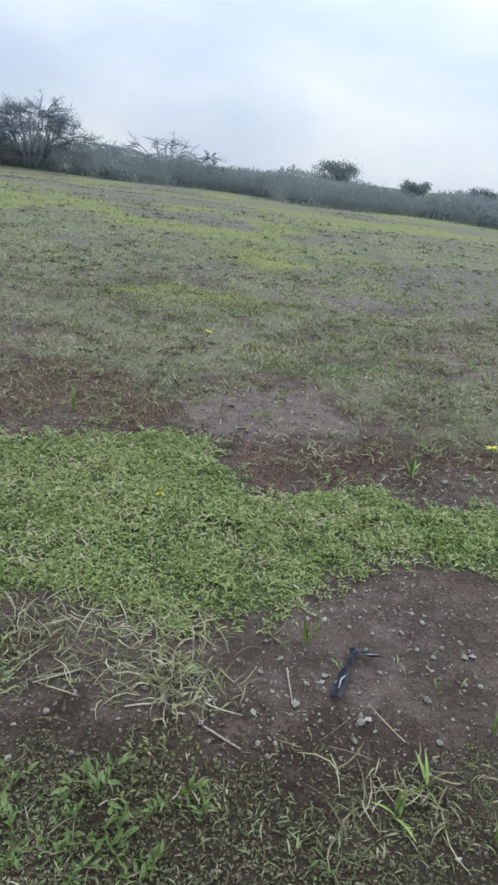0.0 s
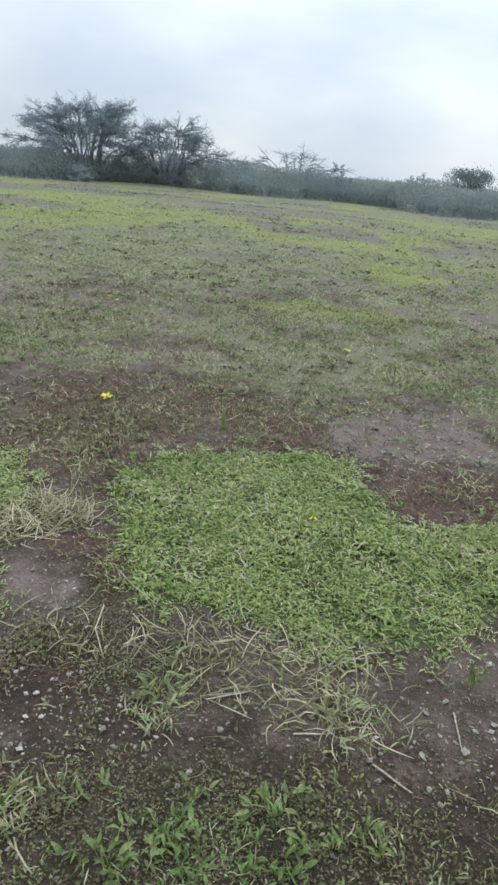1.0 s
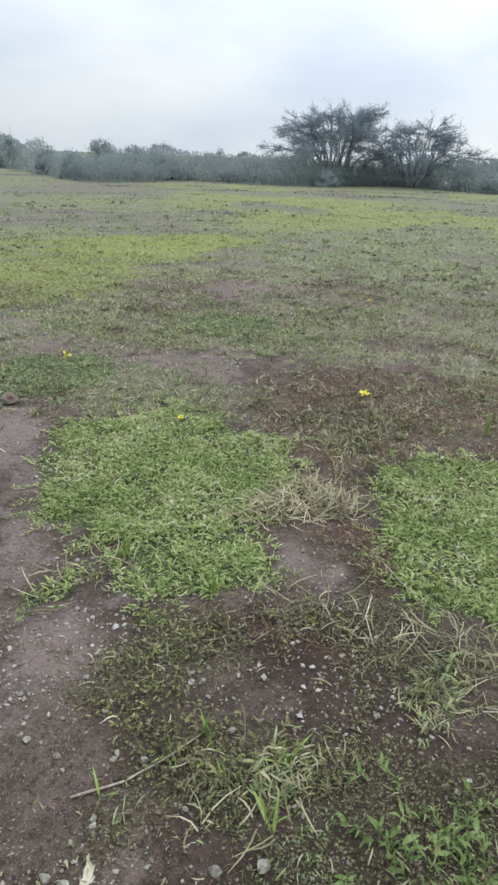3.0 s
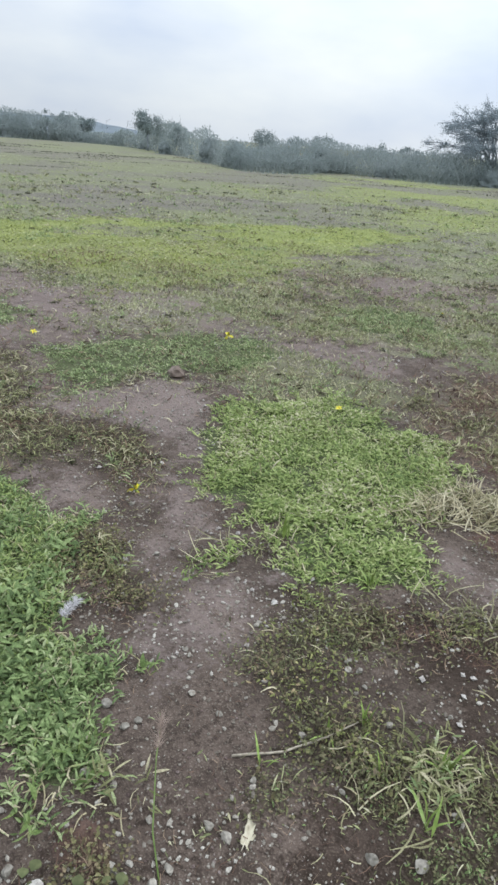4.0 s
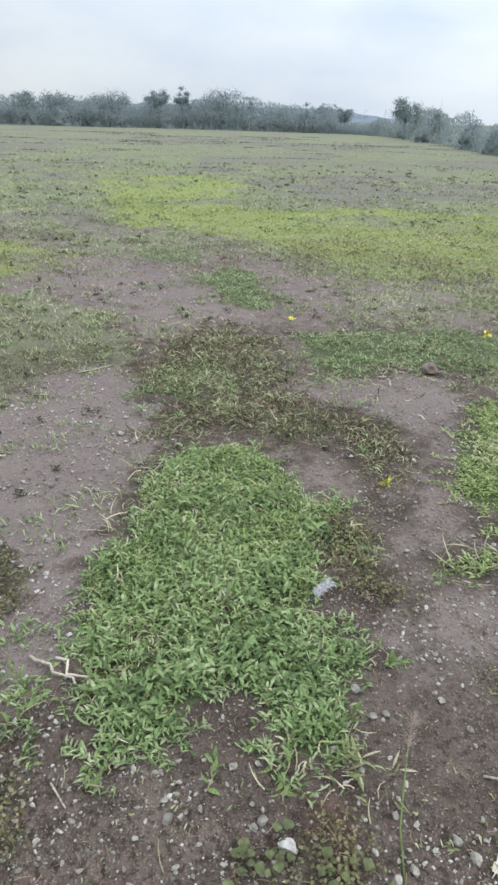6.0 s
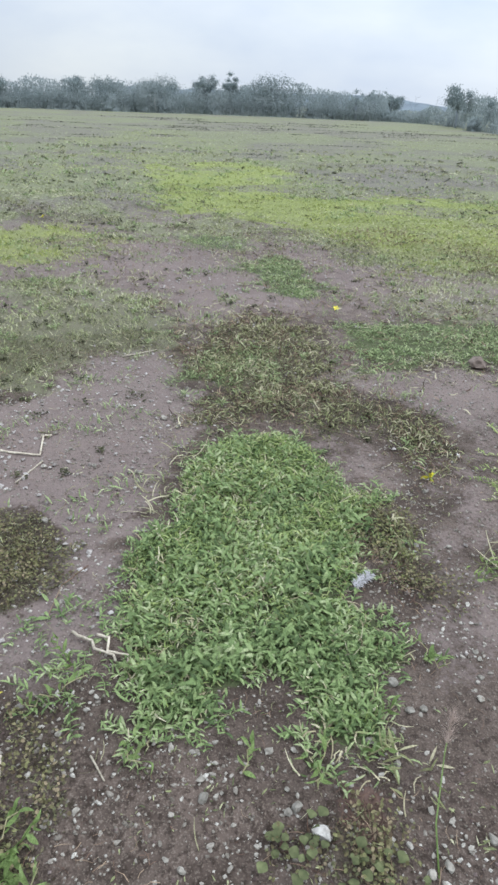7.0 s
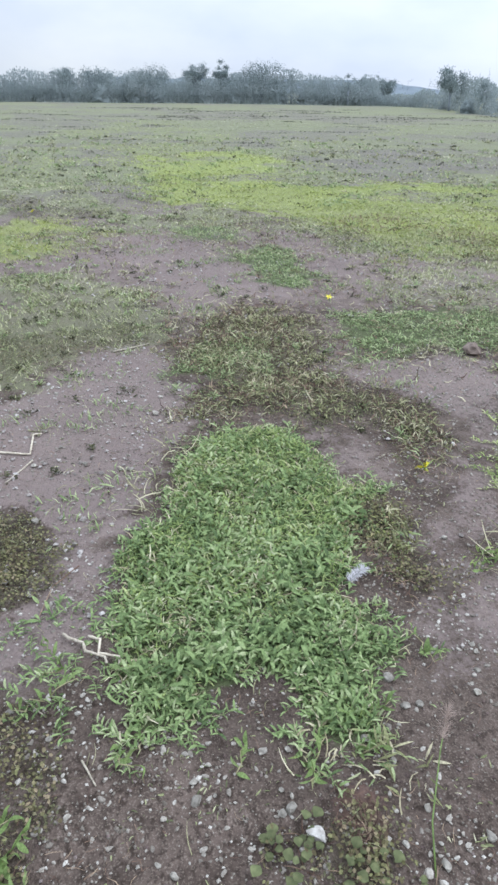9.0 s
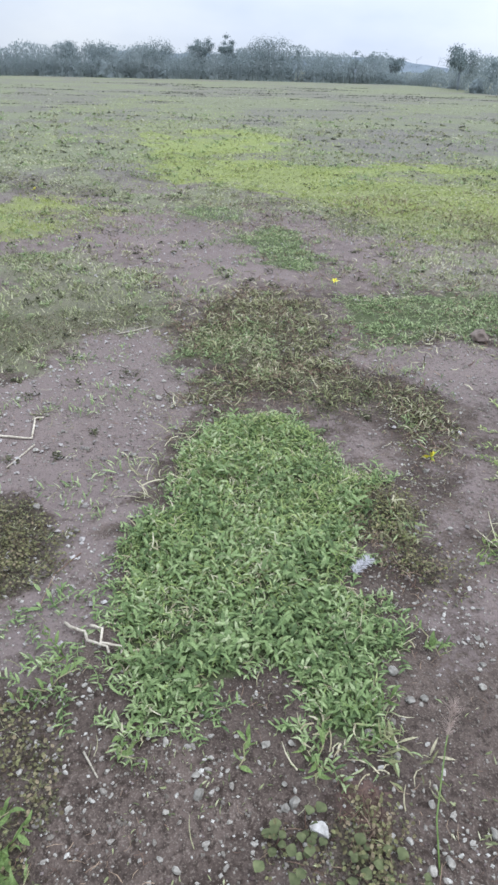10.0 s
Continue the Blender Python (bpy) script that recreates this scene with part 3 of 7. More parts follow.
# paler dry crust on the open earth
CRUST = [
    Patch([(-3.2, -.6), (-3.1, -.3), (-2.95, -.35), (-2.75, -.48), (-2.6, -.55), (-2.5, -.75), (-2.75, -.95), (-2.95, -.9), (-2.9, -.65)], 0.08, 0.1, 0.6, seed=76),
    Patch([(-9.0, -.4), (-9.4, 1.0), (-9.0, 2.4), (-7.6, 3.3), (-5.4, 4.0), (-4.2, 3.2), (-4.4, 1.6), (-5.0, .3), (-6.4, .4)], 0.3, 0.4, 0.45, seed=77),
    Patch([(-4.38, -1), (-4.58, -0.67), (-4.61, -0.49), (-4.88, -0.31), (-5.07, -0.16), (-5.32, 0.1), (-5.18, 0.33), (-4.82, 0.35), (-4.46, 0.22), (-4.35, 0.38), (-4.03, 0.22), (-3.79, 0.02), (-3.52, -0.1), (-3.35, -0.21), (-3.21, -0.3), (-3.11, -0.47), (-3.1, -0.56), (-3.28, -0.57), (-3.45, -0.63), (-3.64, -0.98)], 0.07, 0.1, 1.0, seed=81),
    Patch([(-7.03, -0.22), (-7.67, 0.16), (-8.62, 0.68), (-8.86, 1.26), (-7.86, 1.5), (-7.74, 1.84), (-6.77, 1.64), (-6.1, 2.01), (-5.83, 1.98), (-5.66, 1.53), (-5.99, 1.32), (-5.56, 0.78), (-5.9, 0.67), (-6.67, 0.74), (-6.92, 0.34), (-6.85, -0.01)], 0.2, 0.2, 0.8, seed=82),
    Patch([(-8.21, 3.11), (-7.5, 3.38), (-6.84, 3.53), (-6.26, 4.24), (-5.87, 4.73), (-4.79, 3.6), (-5.04, 3.15), (-5.34, 2.81), (-5.5, 2.16), (-6.1, 2.29), (-6.73, 2.4)], 0.25, 0.25, 0.7, seed=79),
    Patch([(-4.44, 1.2), (-4.51, 1.38), (-4.31, 1.68), (-4.25, 2.06), (-4.07, 2.29), (-3.55, 1.82), (-3.53, 1.5), (-3.82, 1.42), (-4.01, 1.25), (-4.17, 1.19)], 0.08, 0.1, 0.9, seed=83),
    Patch([(-0.84, 3.9), (-0.61, 4.17), (-0.19, 4.46), (0.26, 4.56), (0.29, 3.86), (0.34, 3.49), (0.09, 3.46), (-0.27, 3.32), (-0.57, 3.29), (-0.73, 3.47)], 0.1, 0.12, 0.6, seed=84),
    Patch([(-0.31, 1.68), (-0.06, 1.87), (0.25, 2.05), (0.42, 2.02), (0.41, 1.57), (0.18, 1.28), (-0.03, 1.24), (-0.28, 1.22), (-0.38, 1.29), (-0.3, 1.48)], 0.1, 0.14, 0.35, seed=78),
    Patch([(-1.9, 1.55), (-1.98, 1.75), (-1.96, 1.92), (-1.79, 1.79), (-1.64, 1.76), (-1.58, 1.62), (-1.69, 1.52)], 0.04, 0.06, 0.45, seed=85),
    Patch([(-4.53, 3.29), (-4.33, 3.78), (-3.5, 4.02), (-3.15, 3.43), (-3.56, 3.2), (-4.03, 3.01)], 0.12, 0.15, 0.6, seed=86),
    Patch([(-4.18, 1.99), (-3.84, 2.14), (-3.42, 1.84), (-3.02, 1.37), (-2.79, 1.26), (-2.56, 1.2), (-2.58, 0.9), (-2.57, 0.8), (-2.3, 1.17), (-2.13, 0.92), (-2.08, 0.68), (-2.1, 0.42), (-2.04, 0.28), (-2.43, 0.51), (-2.71, 0.66), (-2.99, 0.97), (-3.4, 1.36), (-3.95, 1.63)], 0.08, 0.12, 0.5, seed=87),
    Patch([(-3.95, .78), (-3.5, 1.0), (-3.2, 1.02), (-2.95, .86), (-3.05, .72), (-3.5, .62)], 0.08, 0.1, 0.5, seed=152),
]


# trodden spots where nothing grows
BARE = [
    Patch([(-1.9, 1.55), (-1.98, 1.75), (-1.96, 1.92), (-1.79, 1.79), (-1.64, 1.76), (-1.58, 1.62), (-1.69, 1.52)], 0.03, 0.04, 0.95, seed=88),
    Patch([(-1.7, 3.37), (-1.47, 3.68), (-1.32, 3.28), (-1.64, 3.13)], 0.06, 0.08, 0.8, seed=68),
    Patch([(-3.57, 4.01), (-3.12, 4.21), (-2.91, 3.7), (-3.21, 3.5)], 0.08, 0.1, 0.7, seed=69),
    Patch([(-2.61, 4.53), (-1.9, 4.8), (-1.73, 4.5), (-2.39, 4.06)], 0.08, 0.1, 0.7, seed=70),
    Patch([(-4.18, 1.99), (-3.84, 2.14), (-3.42, 1.84), (-3.02, 1.37), (-2.79, 1.26), (-2.56, 1.2), (-2.58, 0.9), (-2.57, 0.8), (-2.3, 1.17), (-2.13, 0.92), (-2.08, 0.68), (-2.1, 0.42), (-2.04, 0.28), (-2.43, 0.51), (-2.71, 0.66), (-2.99, 0.97), (-3.4, 1.36), (-3.95, 1.63)], 0.06, 0.08, 0.8, seed=67),
    Patch([(-1.75, 1.1), (-1.35, 1.15), (-1.3, .95), (-1.7, .85)], 0.07, 0.08, 0.8, seed=89),
    Patch([(-.9, 1.12), (-.45, 1.3), (.1, 1.35), (.05, 1.15), (-.6, 1.0)], 0.08, 0.08, 0.6, seed=90),
]


def fields(x, y):
    """Cover of each kind at points in plan, 0 to 1."""
    lawn = np.maximum(cover(LAWNS, x, y), cover(GREENS, x, y))
    open_ = OPEN.cover(x, y)
    out = np.hypot(x + 1, y)
    worn = smooth(fnoise(x + 0.2 * y, y, 1.5, 91, 4), 0.36, 0.54)
    thin = (1 - open_) * (0.42 + 0.58 * worn)
    thin = np.maximum(thin, cover(THIN_IN, x, y))
    # farther out the single blades close up to a sward
    # worn muddy runs in the far field
    west = smooth(np.arctan2(-x, np.maximum(y, 0.1)), 0.5, 0.9)
    mud = smooth(fnoise(x + 0.35 * y, y, 4.0, 95, 4), 0.55 - 0.09 * west, 0.62 - 0.09 * west) * smooth(out, 8, 13)
    # and smaller trodden spots nearer by
    scuffed = smooth(fnoise(x + 0.25 * y, y, 1.7, 96, 4), 0.53, 0.60) * smooth(out, 4, 5.5) * (1 - smooth(out, 11, 15))
    thin = np.maximum(thin, 0.85 * smooth(out, 14, 24)) * (1 - 0.5 * mud) * (1 - 0.75 * scuffed)
    yel = np.maximum(cover(YELLOWS, x, y) * (0.45 + 0.55 * smooth(fnoise(x, y, 0.9, 98), 0.34, 0.52)), (0.60 - 0.24 * west) * smooth(fnoise(x + 0.3 * y, y, 4.2, 97, 4), 0.46 + 0.05 * west, 0.60 + 0.03 * west) * smooth(out, 9, 17) * (1 - 0.8 * mud) * (1 - 0.8 * scuffed))
    mat = cover(MATS, x, y) * (1 - 0.8 * lawn)
    brown = cover(BROWNS, x, y)
    damp = cover(DAMP, x, y)
    # dark weedy spots scattered through the sward
    weedy = smooth(fnoise(x, y, 0.45, 93, 4), 0.54, 0.66) * (1 - open_) * (1 - 0.7 * yel) * (1 - 0.5 * smooth(out, 9, 14))
    mat = np.maximum(mat, 0.6 * weedy)
    brown = brown * (0.35 + 0.65 * smooth(fnoise(x, y, 0.28, 94), 0.36, 0.54))
    brown = brown * (1 - cover(BARE, x, y))
    return lawn, thin * (1 - 0.6 * weedy) * (1 - 0.75 * yel), yel, mat, brown, damp * (1 - 0.7 * cover(CRUST, x, y)), cover(CRUST, x, y)


# ---- ground ----
def ground_material():
    m, nt, lk, b = material("field_earth", 0.8, 0.06)
    geo = nt.new("ShaderNodeNewGeometry")

    def att(name):
        a = nt.new("ShaderNodeAttribute")
        a.attribute_name = name
        return a.outputs["Fac"]

    def noi(scale, detail=6.0, rough=0.6):
        n = nt.new("ShaderNodeTexNoise")
        n.inputs["Scale"].default_value, n.inputs["Detail"].default_value, n.inputs["Roughness"].default_value = scale, detail, rough
        lk.new(geo.outputs["Position"], n.inputs[0])
        return n.outputs["Fac"]

    def mixc(fac, a, c, how="MIX"):
        x = nt.new("ShaderNodeMix")
        x.data_type, x.blend_type = "RGBA", how
        for s, i in ((fac, 0), (a, 6), (c, 7)):
            if isinstance(s, tuple):
                x.inputs[i].default_value = (*s, 1)
            elif isinstance(s, float):
                x.inputs[i].default_value = s
            else:
                lk.new(s, x.inputs[i])
        return x.outputs[2]

    def mth(op, a, c, clamp=False):
        x = nt.new("ShaderNodeMath")
        x.operation, x.use_clamp = op, clamp
        for s, i in ((a, 0), (c, 1)):
            if isinstance(s, float):
                x.inputs[i].default_value = s
            else:
                lk.new(s, x.inputs[i])
        return x.outputs[0]

    def span(f, a, c, lo=0.0, hi=1.0):
        x = nt.new("ShaderNodeMapRange")
        x.inputs[1].default_value, x.inputs[2].default_value, x.inputs[3].default_value, x.inputs[4].default_value = a, c, lo, hi
        lk.new(f, x.inputs[0])
        return x.outputs[0]

    n_big, n_patch, n_mid, n_clump, n_fine, n_grit = noi(0.9, 4.0), noi(2.2, 5.0), noi(9.0, 3.0, 0.55), noi(7.0, 4.0, 0.65), noi(55.0, 3.0, 0.6), noi(190.0, 2.0, 0.5)
    def frayed(name, reach=1.1):
        a = att(name)
        rag = mth("ADD", mth("MULTIPLY", mth("SUBTRACT", n_clump, 0.5), reach), mth("MULTIPLY", mth("SUBTRACT", n_fine, 0.5), reach))
        return mth("MULTIPLY", span(mth("ADD", a, rag), 0.34, 0.62), span(a, 0.0, 0.2))

    soil = mixc(span(n_patch, 0.40, 0.58), SOIL_A, SOIL_B)
    soil = mixc(span(n_mid, 0.47, 0.60, 0.0, 0.5), soil, SOIL_C)
    soil = mixc(span(n_fine, 0.50, 0.62, 0.0, 0.7), soil, SOIL_C)
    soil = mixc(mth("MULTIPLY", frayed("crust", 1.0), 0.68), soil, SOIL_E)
    soil = mixc(mth("MULTIPLY", span(n_grit, 0.55, 0.63, 0.0, 0.5), span(n_patch, 0.35, 0.6, 0.3, 1.0)), soil, SOIL_D)
    wet = mixc(frayed("damp", 0.7), (1.0, 1.0, 1.0), (0.58, 0.55, 0.53))
    soil = mixc(1.0, soil, wet, "MULTIPLY")
    brown = mixc(span(n_fine, 0.35, 0.65), (0.066, 0.040, 0.034), (0.138, 0.088, 0.072))
    soil = mixc(mth("MULTIPLY", frayed("brown"), 0.85), soil, brown)
    # with distance the bare ground is mixed towards grey-green
    soil = mixc(span(att("sward"), 0.76, 1.0, 0.0, 0.55), soil, (0.135, 0.140, 0.115))
    thin = mixc(span(n_mid, 0.3, 0.7), (0.134, 0.147, 0.083), (0.198, 0.208, 0.120))
    k = frayed("thin", 1.6)
    col = mixc(mth("MULTIPLY", k, mth("MULTIPLY", att("sward"), 0.85)), soil, thin)
    yel = mixc(span(n_mid, 0.3, 0.7), (0.163, 0.194, 0.056), (0.238, 0.272, 0.088))
    col = mixc(mth("MULTIPLY", frayed("yellow", 1.2), mth("MULTIPLY", att("sward"), 0.92)), col, yel)
    col = mixc(mth("MULTIPLY", frayed("mat"), 0.28), col, (0.045, 0.043, 0.024))
    col = mixc(mth("MULTIPLY", frayed("lawn", 0.6), 0.85), col, (0.066, 0.086, 0.036))
    col = mixc(span(n_big, 0.3, 0.75, 0.0, 0.25), col, (0.06, 0.05, 0.04))
    lk.new(col, b.inputs["Base Color"])
    lk.new(span(n_mid, 0.3, 0.7, 0.6, 0.9), b.inputs["Roughness"])
    bp = nt.new("ShaderNodeBump")
    bp.inputs["Strength"].default_value, bp.inputs["Distance"].default_value = 0.8, 0.018
    lk.new(mth("ADD", n_fine, mth("MULTIPLY", n_grit, 0.4)), bp.inputs["Height"])
    lk.new(bp.outputs[0], b.inputs["Normal"])
    return m


SOIL_E = (0.210, 0.166, 0.154)
SOIL_A, SOIL_B, SOIL_C, SOIL_D = (0.065, 0.0485, 0.0395), (0.108, 0.0815, 0.0675), (0.031, 0.0225, 0.018), (0.24, 0.20, 0.164)


def mesh_object(name, V, loops, sizes, mat, smooth_faces=False):
    """A mesh from arrays: vertices, flat corner list and the size of each face."""
    me = bpy.data.meshes.new(name)
    V = np.asarray(V, np.float32)
    loops = np.asarray(loops, np.int32).ravel()
    sizes = np.asarray(sizes, np.int32)
    me.vertices.add(len(V))
    me.vertices.foreach_set("co", V.ravel())
    me.loops.add(len(loops))
    me.loops.foreach_set("vertex_index", loops)
    me.polygons.add(len(sizes))
    me.polygons.foreach_set("loop_start", np.concatenate(([0], np.cumsum(sizes)[:-1])).astype(np.int32))
    me.polygons.foreach_set("use_smooth", np.full(len(sizes), smooth_faces))
    me.update(calc_edges=True)
    me.materials.append(mat)
    return new(name, me)


def axis(lo, hi, step, reach, back, ahead):
    core = list(np.arange(lo, hi + step / 2, step))
    a, s = [lo], step
    while a[-1] > -reach:
        s *= back
        a.append(a[-1] - s)
    c, s = [core[-1]], step
    while c[-1] < reach:
        s *= ahead
        c.append(c[-1] + s)
    return np.array(a[:0:-1] + core + c[1:])


def build_ground():
    xs, ys = axis(-5.0, 1.0, 0.05, 3200, 1.042, 1.07), axis(-1.2, 4.2, 0.05, 3200, 1.25, 1.042)
    X, Y = np.meshgrid(xs, ys)
    x, y = X.ravel(), Y.ravel()
    z = height(x, y) * np.exp(-np.maximum(np.hypot(x, y) - 150, 0) / 100)
    nx, ny = len(xs), len(ys)
    idx = np.arange(nx * ny).reshape(ny, nx)
    q = np.stack([idx[:-1, :-1], idx[:-1, 1:], idx[1:, 1:], idx[1:, :-1]], -1).reshape(-1, 4)
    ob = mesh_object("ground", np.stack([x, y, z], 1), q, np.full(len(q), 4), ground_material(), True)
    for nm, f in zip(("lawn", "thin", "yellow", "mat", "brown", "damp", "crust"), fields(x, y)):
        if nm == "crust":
            # farther out the bare earth takes more of the paler crust colour
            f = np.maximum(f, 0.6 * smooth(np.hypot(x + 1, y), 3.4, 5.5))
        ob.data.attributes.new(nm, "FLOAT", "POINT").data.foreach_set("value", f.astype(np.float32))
    # fine undergrowth closes over the soil beyond the trodden ground
    closed = 0.64 + 0.36 * smooth(np.hypot(x + 1, y), 5, 13)
    ob.data.attributes.new("sward", "FLOAT", "POINT").data.foreach_set("value", closed.astype(np.float32))
    return tagged(ob, "wide flat field of damp brown earth with patchy grass", "ground", kind="structure")


build_ground()


# ---- scattering ----
def blade_shape(n_rows, width, curl, belly=0.4):
    """A leaf of unit length along +y: rows of two vertices and a tip; curl lifts then drops it."""
    V, F = [], []
    for i in range(n_rows):
        t = i / n_rows
        w = width * (0.35 + 0.65 * math.sin(math.pi * min(1, t / (2 * belly)) if t < belly else math.pi * (0.5 + 0.5 * (t - belly) / (1 - belly)))) * 0.5
        z = curl * t * (1 - t * 1.1)
        V += [(-w, t, z + 0.12 * w), (w, t, z + 0.12 * w)]
    V.append((0, 1.0, curl * -0.1))
    for i in range(n_rows - 1):
        F.append((2 * i, 2 * i + 1, 2 * i + 3, 2 * i + 2))
    F.append((2 * n_rows - 2, 2 * n_rows - 1, 2 * n_rows))
    return np.array(V), F


def turn(yaw, pitch, roll):
    cy, sy, cp, sp, cr, sr = np.cos(yaw), np.sin(yaw), np.cos(pitch), np.sin(pitch), np.cos(roll), np.sin(roll)
    o, i = np.zeros_like(cy), np.ones_like(cy)
    Rz = np.stack([cy, -sy, o, sy, cy, o, o, o, i], -1).reshape(-1, 3, 3)
    Rx = np.stack([i, o, o, o, cp, -sp, o, sp, cp], -1).reshape(-1, 3, 3)
    Ry = np.stack([cr, o, sr, o, i, o, -sr, o, cr], -1).reshape(-1, 3, 3)
    return Rz @ Rx @ Ry


class Heap:
    """Collects many placed copies of small shapes into one mesh."""

    def __init__(self):
        self.V, self.L, self.S, self.n = [], [], [], 0

    def add(self, shape, P, yaw, pitch, roll, size, width=None):
        T, F = shape[0], shape[1]
        n = len(P)
        if n == 0:
            return
        size = np.broadcast_to(size, (n,))
        sc = np.stack([size if width is None else np.broadcast_to(width, (n,)), size, size], -1)
        Q = T[None] * sc[:, None]
        if len(shape) > 2:
            Q[:, :, 0] += shape[2][None] * size[:, None]
        W = np.einsum("nij,nkj->nki", turn(yaw, pitch, roll), Q) + P[:, None]
        k = len(T)
        flat = np.concatenate([np.array(f) for f in F])
        L = (flat[None] + (np.arange(n) * k)[:, None] + self.n).ravel()
        self.V.append(W.reshape(-1, 3))
        self.L.append(L)
        self.S.append(np.tile([len(f) for f in F], n))
        self.n += n * k

    def tube(self, pts, radii, sides=5):
        pts = np.array(pts, float)
        m = len(pts)
        d = np.gradient(pts, axis=0)
        d /= np.linalg.norm(d, axis=1)[:, None] + 1e-9
        ref = np.where(np.abs(d[:, 2:3]) > 0.9, [[1.0, 0, 0]], [[0, 0, 1.0]])
        u = np.cross(d, ref)
        u /= np.linalg.norm(u, axis=1)[:, None] + 1e-9
        v = np.cross(d, u)
        a = np.arange(sides) * 2 * math.pi / sides
        ring = pts[:, None] + (np.cos(a)[None, :, None] * u[:, None] + np.sin(a)[None, :, None] * v[:, None]) * np.array(radii)[:, None, None]
        i = np.arange(m - 1)[:, None] * sides
        j = np.arange(sides)[None]
        q = np.stack([i + j, i + (j + 1) % sides, i + sides + (j + 1) % sides, i + sides + j], -1).reshape(-1, 4) + self.n
        cap = np.arange(sides)[::-1] + self.n
        cap2 = np.arange(sides) + (m - 1) * sides + self.n
        self.V.append(ring.reshape(-1, 3))
        self.L += [q.ravel(), cap, cap2]
        self.S += [np.full(len(q), 4), [sides], [sides]]
        self.n += m * sides

    def make(self, name, mat, smooth_faces=False):
        return mesh_object(name, np.concatenate(self.V), np.concatenate(self.L), np.concatenate(self.S), mat, smooth_faces)


def spots(box, per_m2, keep, seed, bare=True):
    """Random points in a rectangle, kept by a 0..1 chance."""
    g = np.random.default_rng(seed)
    a, b, c, d = box
    n = int((b - a) * (d - c) * per_m2)
    x, y = g.uniform(a, b, n), g.uniform(c, d, n)
    k = g.random(n) < keep(x, y)
    if bare:
        k &= g.random(n) >= cover(BARE, x, y)
    return x[k], y[k], g


def part(name, ob_or_heap, mat, parent, label=""):
    """One mesh under a thing or a part."""
    ob = ob_or_heap.make(name, mat, True) if isinstance(ob_or_heap, Heap) else ob_or_heap
    ob.name = name
    ob.parent = parent
    return tagged(ob, label)


def shared(name, data, parent, m):
    ob = new(name, data)
    ob.parent = parent
    ob.matrix_local = m
    return ob


LEAF_A, LEAF_B, LEAF_C = blade_shape(3, 1.0, 0.35), blade_shape(3, 1.0, 0.7), blade_shape(3, 1.0, 0.1)
SHORT = [blade_shape(2, 1.0, c, 0.3) for c in (0.35, 0.6, 0.1)]


def strand_shape(rows, curl, side, kink=0.0):
    """A thin stem of even width along +y, swept sideways, with a kink at its middle."""
    V, F, off = [], [], []
    for i in range(rows + 1):
        t = i / rows
        w = 0.5 if i < rows else 0.2
        z = curl * t * (1 - t * 1.05)
        V += [(-w, t, z), (w, t, z)]
        o = side * t * t + kink * (0.5 - abs(t - 0.5))
        off += [o, o]
    for i in range(rows):
        F.append((2 * i, 2 * i + 1, 2 * i + 3, 2 * i + 2))
    return np.array(V), F, np.array(off)


STRAND = blade_shape(3, 1.0, 0.3, 0.3)
SLIVER = (np.array([(-0.5, 0, 0), (0.5, 0, 0), (0.0, 1, 0.1)]), [(0, 1, 2)])
ROUND = (np.array([(0, -.5, 0), (.38, -.2, .07), (.42, .2, .09), (0, .5, .02), (-.42, .2, .09), (-.38, -.2, .07)]), [(0, 1, 2, 3), (0, 3, 4, 5)])
CHIP = (np.array([(-0.5, 0, 0), (0, 0.5, 0.08), (0.5, 0, 0), (0, -0.5, 0.08)]), [(0, 1, 2, 3)])


def grass_patch(name, patches, box, density, length, width, mat, label, seed, lift=0.025, keep=None, pitch=(-0.05, 0.75), shapes=None):
    hp = Heap()
    x, y, g = spots(box, density, keep or (lambda a, b: cover(patches, a, b) ** 1.3 * (0.15 + 0.85 * smooth(fnoise(a, b, 0.12, seed + 9), 0.36, 0.5))), seed)
    n = len(x)
    full = cover(patches, x, y) if patches else np.ones(n)
    clump = fnoise(x, y, 0.14, seed + 3)
    L = g.uniform(*length, n) * (0.6 + 0.8 * clump) * (0.7 + 0.3 * full)
    z = height(x, y) + g.random(n) ** 1.5 * lift * full * (0.5 + clump)
    P = np.stack([x, y, z - 0.002], 1)
    yaw, pt, rl = g.uniform(0, 6.283, n), g.uniform(*pitch, n), g.normal(0, 0.45, n)
    W = L * g.uniform(*width, n)
    which = g.integers(0, 3, n)
    for i, sh in enumerate(shapes or (LEAF_A, LEAF_B, LEAF_C)):
        k = which == i
        hp.add(sh, P[k], yaw[k], pt[k], rl[k], L[k], W[k])
    return tagged(hp.make(name, mat), label, "grass", kind="stuff")


# lush patches near the walk
grass_patch("creeping_grass", [LAWN_A], LAWN_A.box, 16500, (0.02, 0.042), (0.21, 0.34), M_BROAD, "lush patch of broad-leaved creeping grass on bare soil", 101, 0.042, keep=lambda a, b: LAWN_A.cover(a, b) ** 1.3 * (1 - 0.45 * smooth(-a, 2.6, 3.2)) * (0.22 + 0.78 * smooth(fnoise(a, b, 0.13, 110), 0.34, 0.5)))
grass_patch("creeping_grass", [LAWN_B], LAWN_B.box, 22000, (0.018, 0.039), (0.2, 0.32), M_LAWN, "lush green patch of short creeping grass", 102, 0.03, keep=lambda a, b: LAWN_B.cover(a, b) ** 1.3 * (0.3 + 0.7 * smooth(fnoise(a, b, 0.12, 111), 0.38, 0.5)), pitch=(-0.05, 0.6), shapes=SHORT)
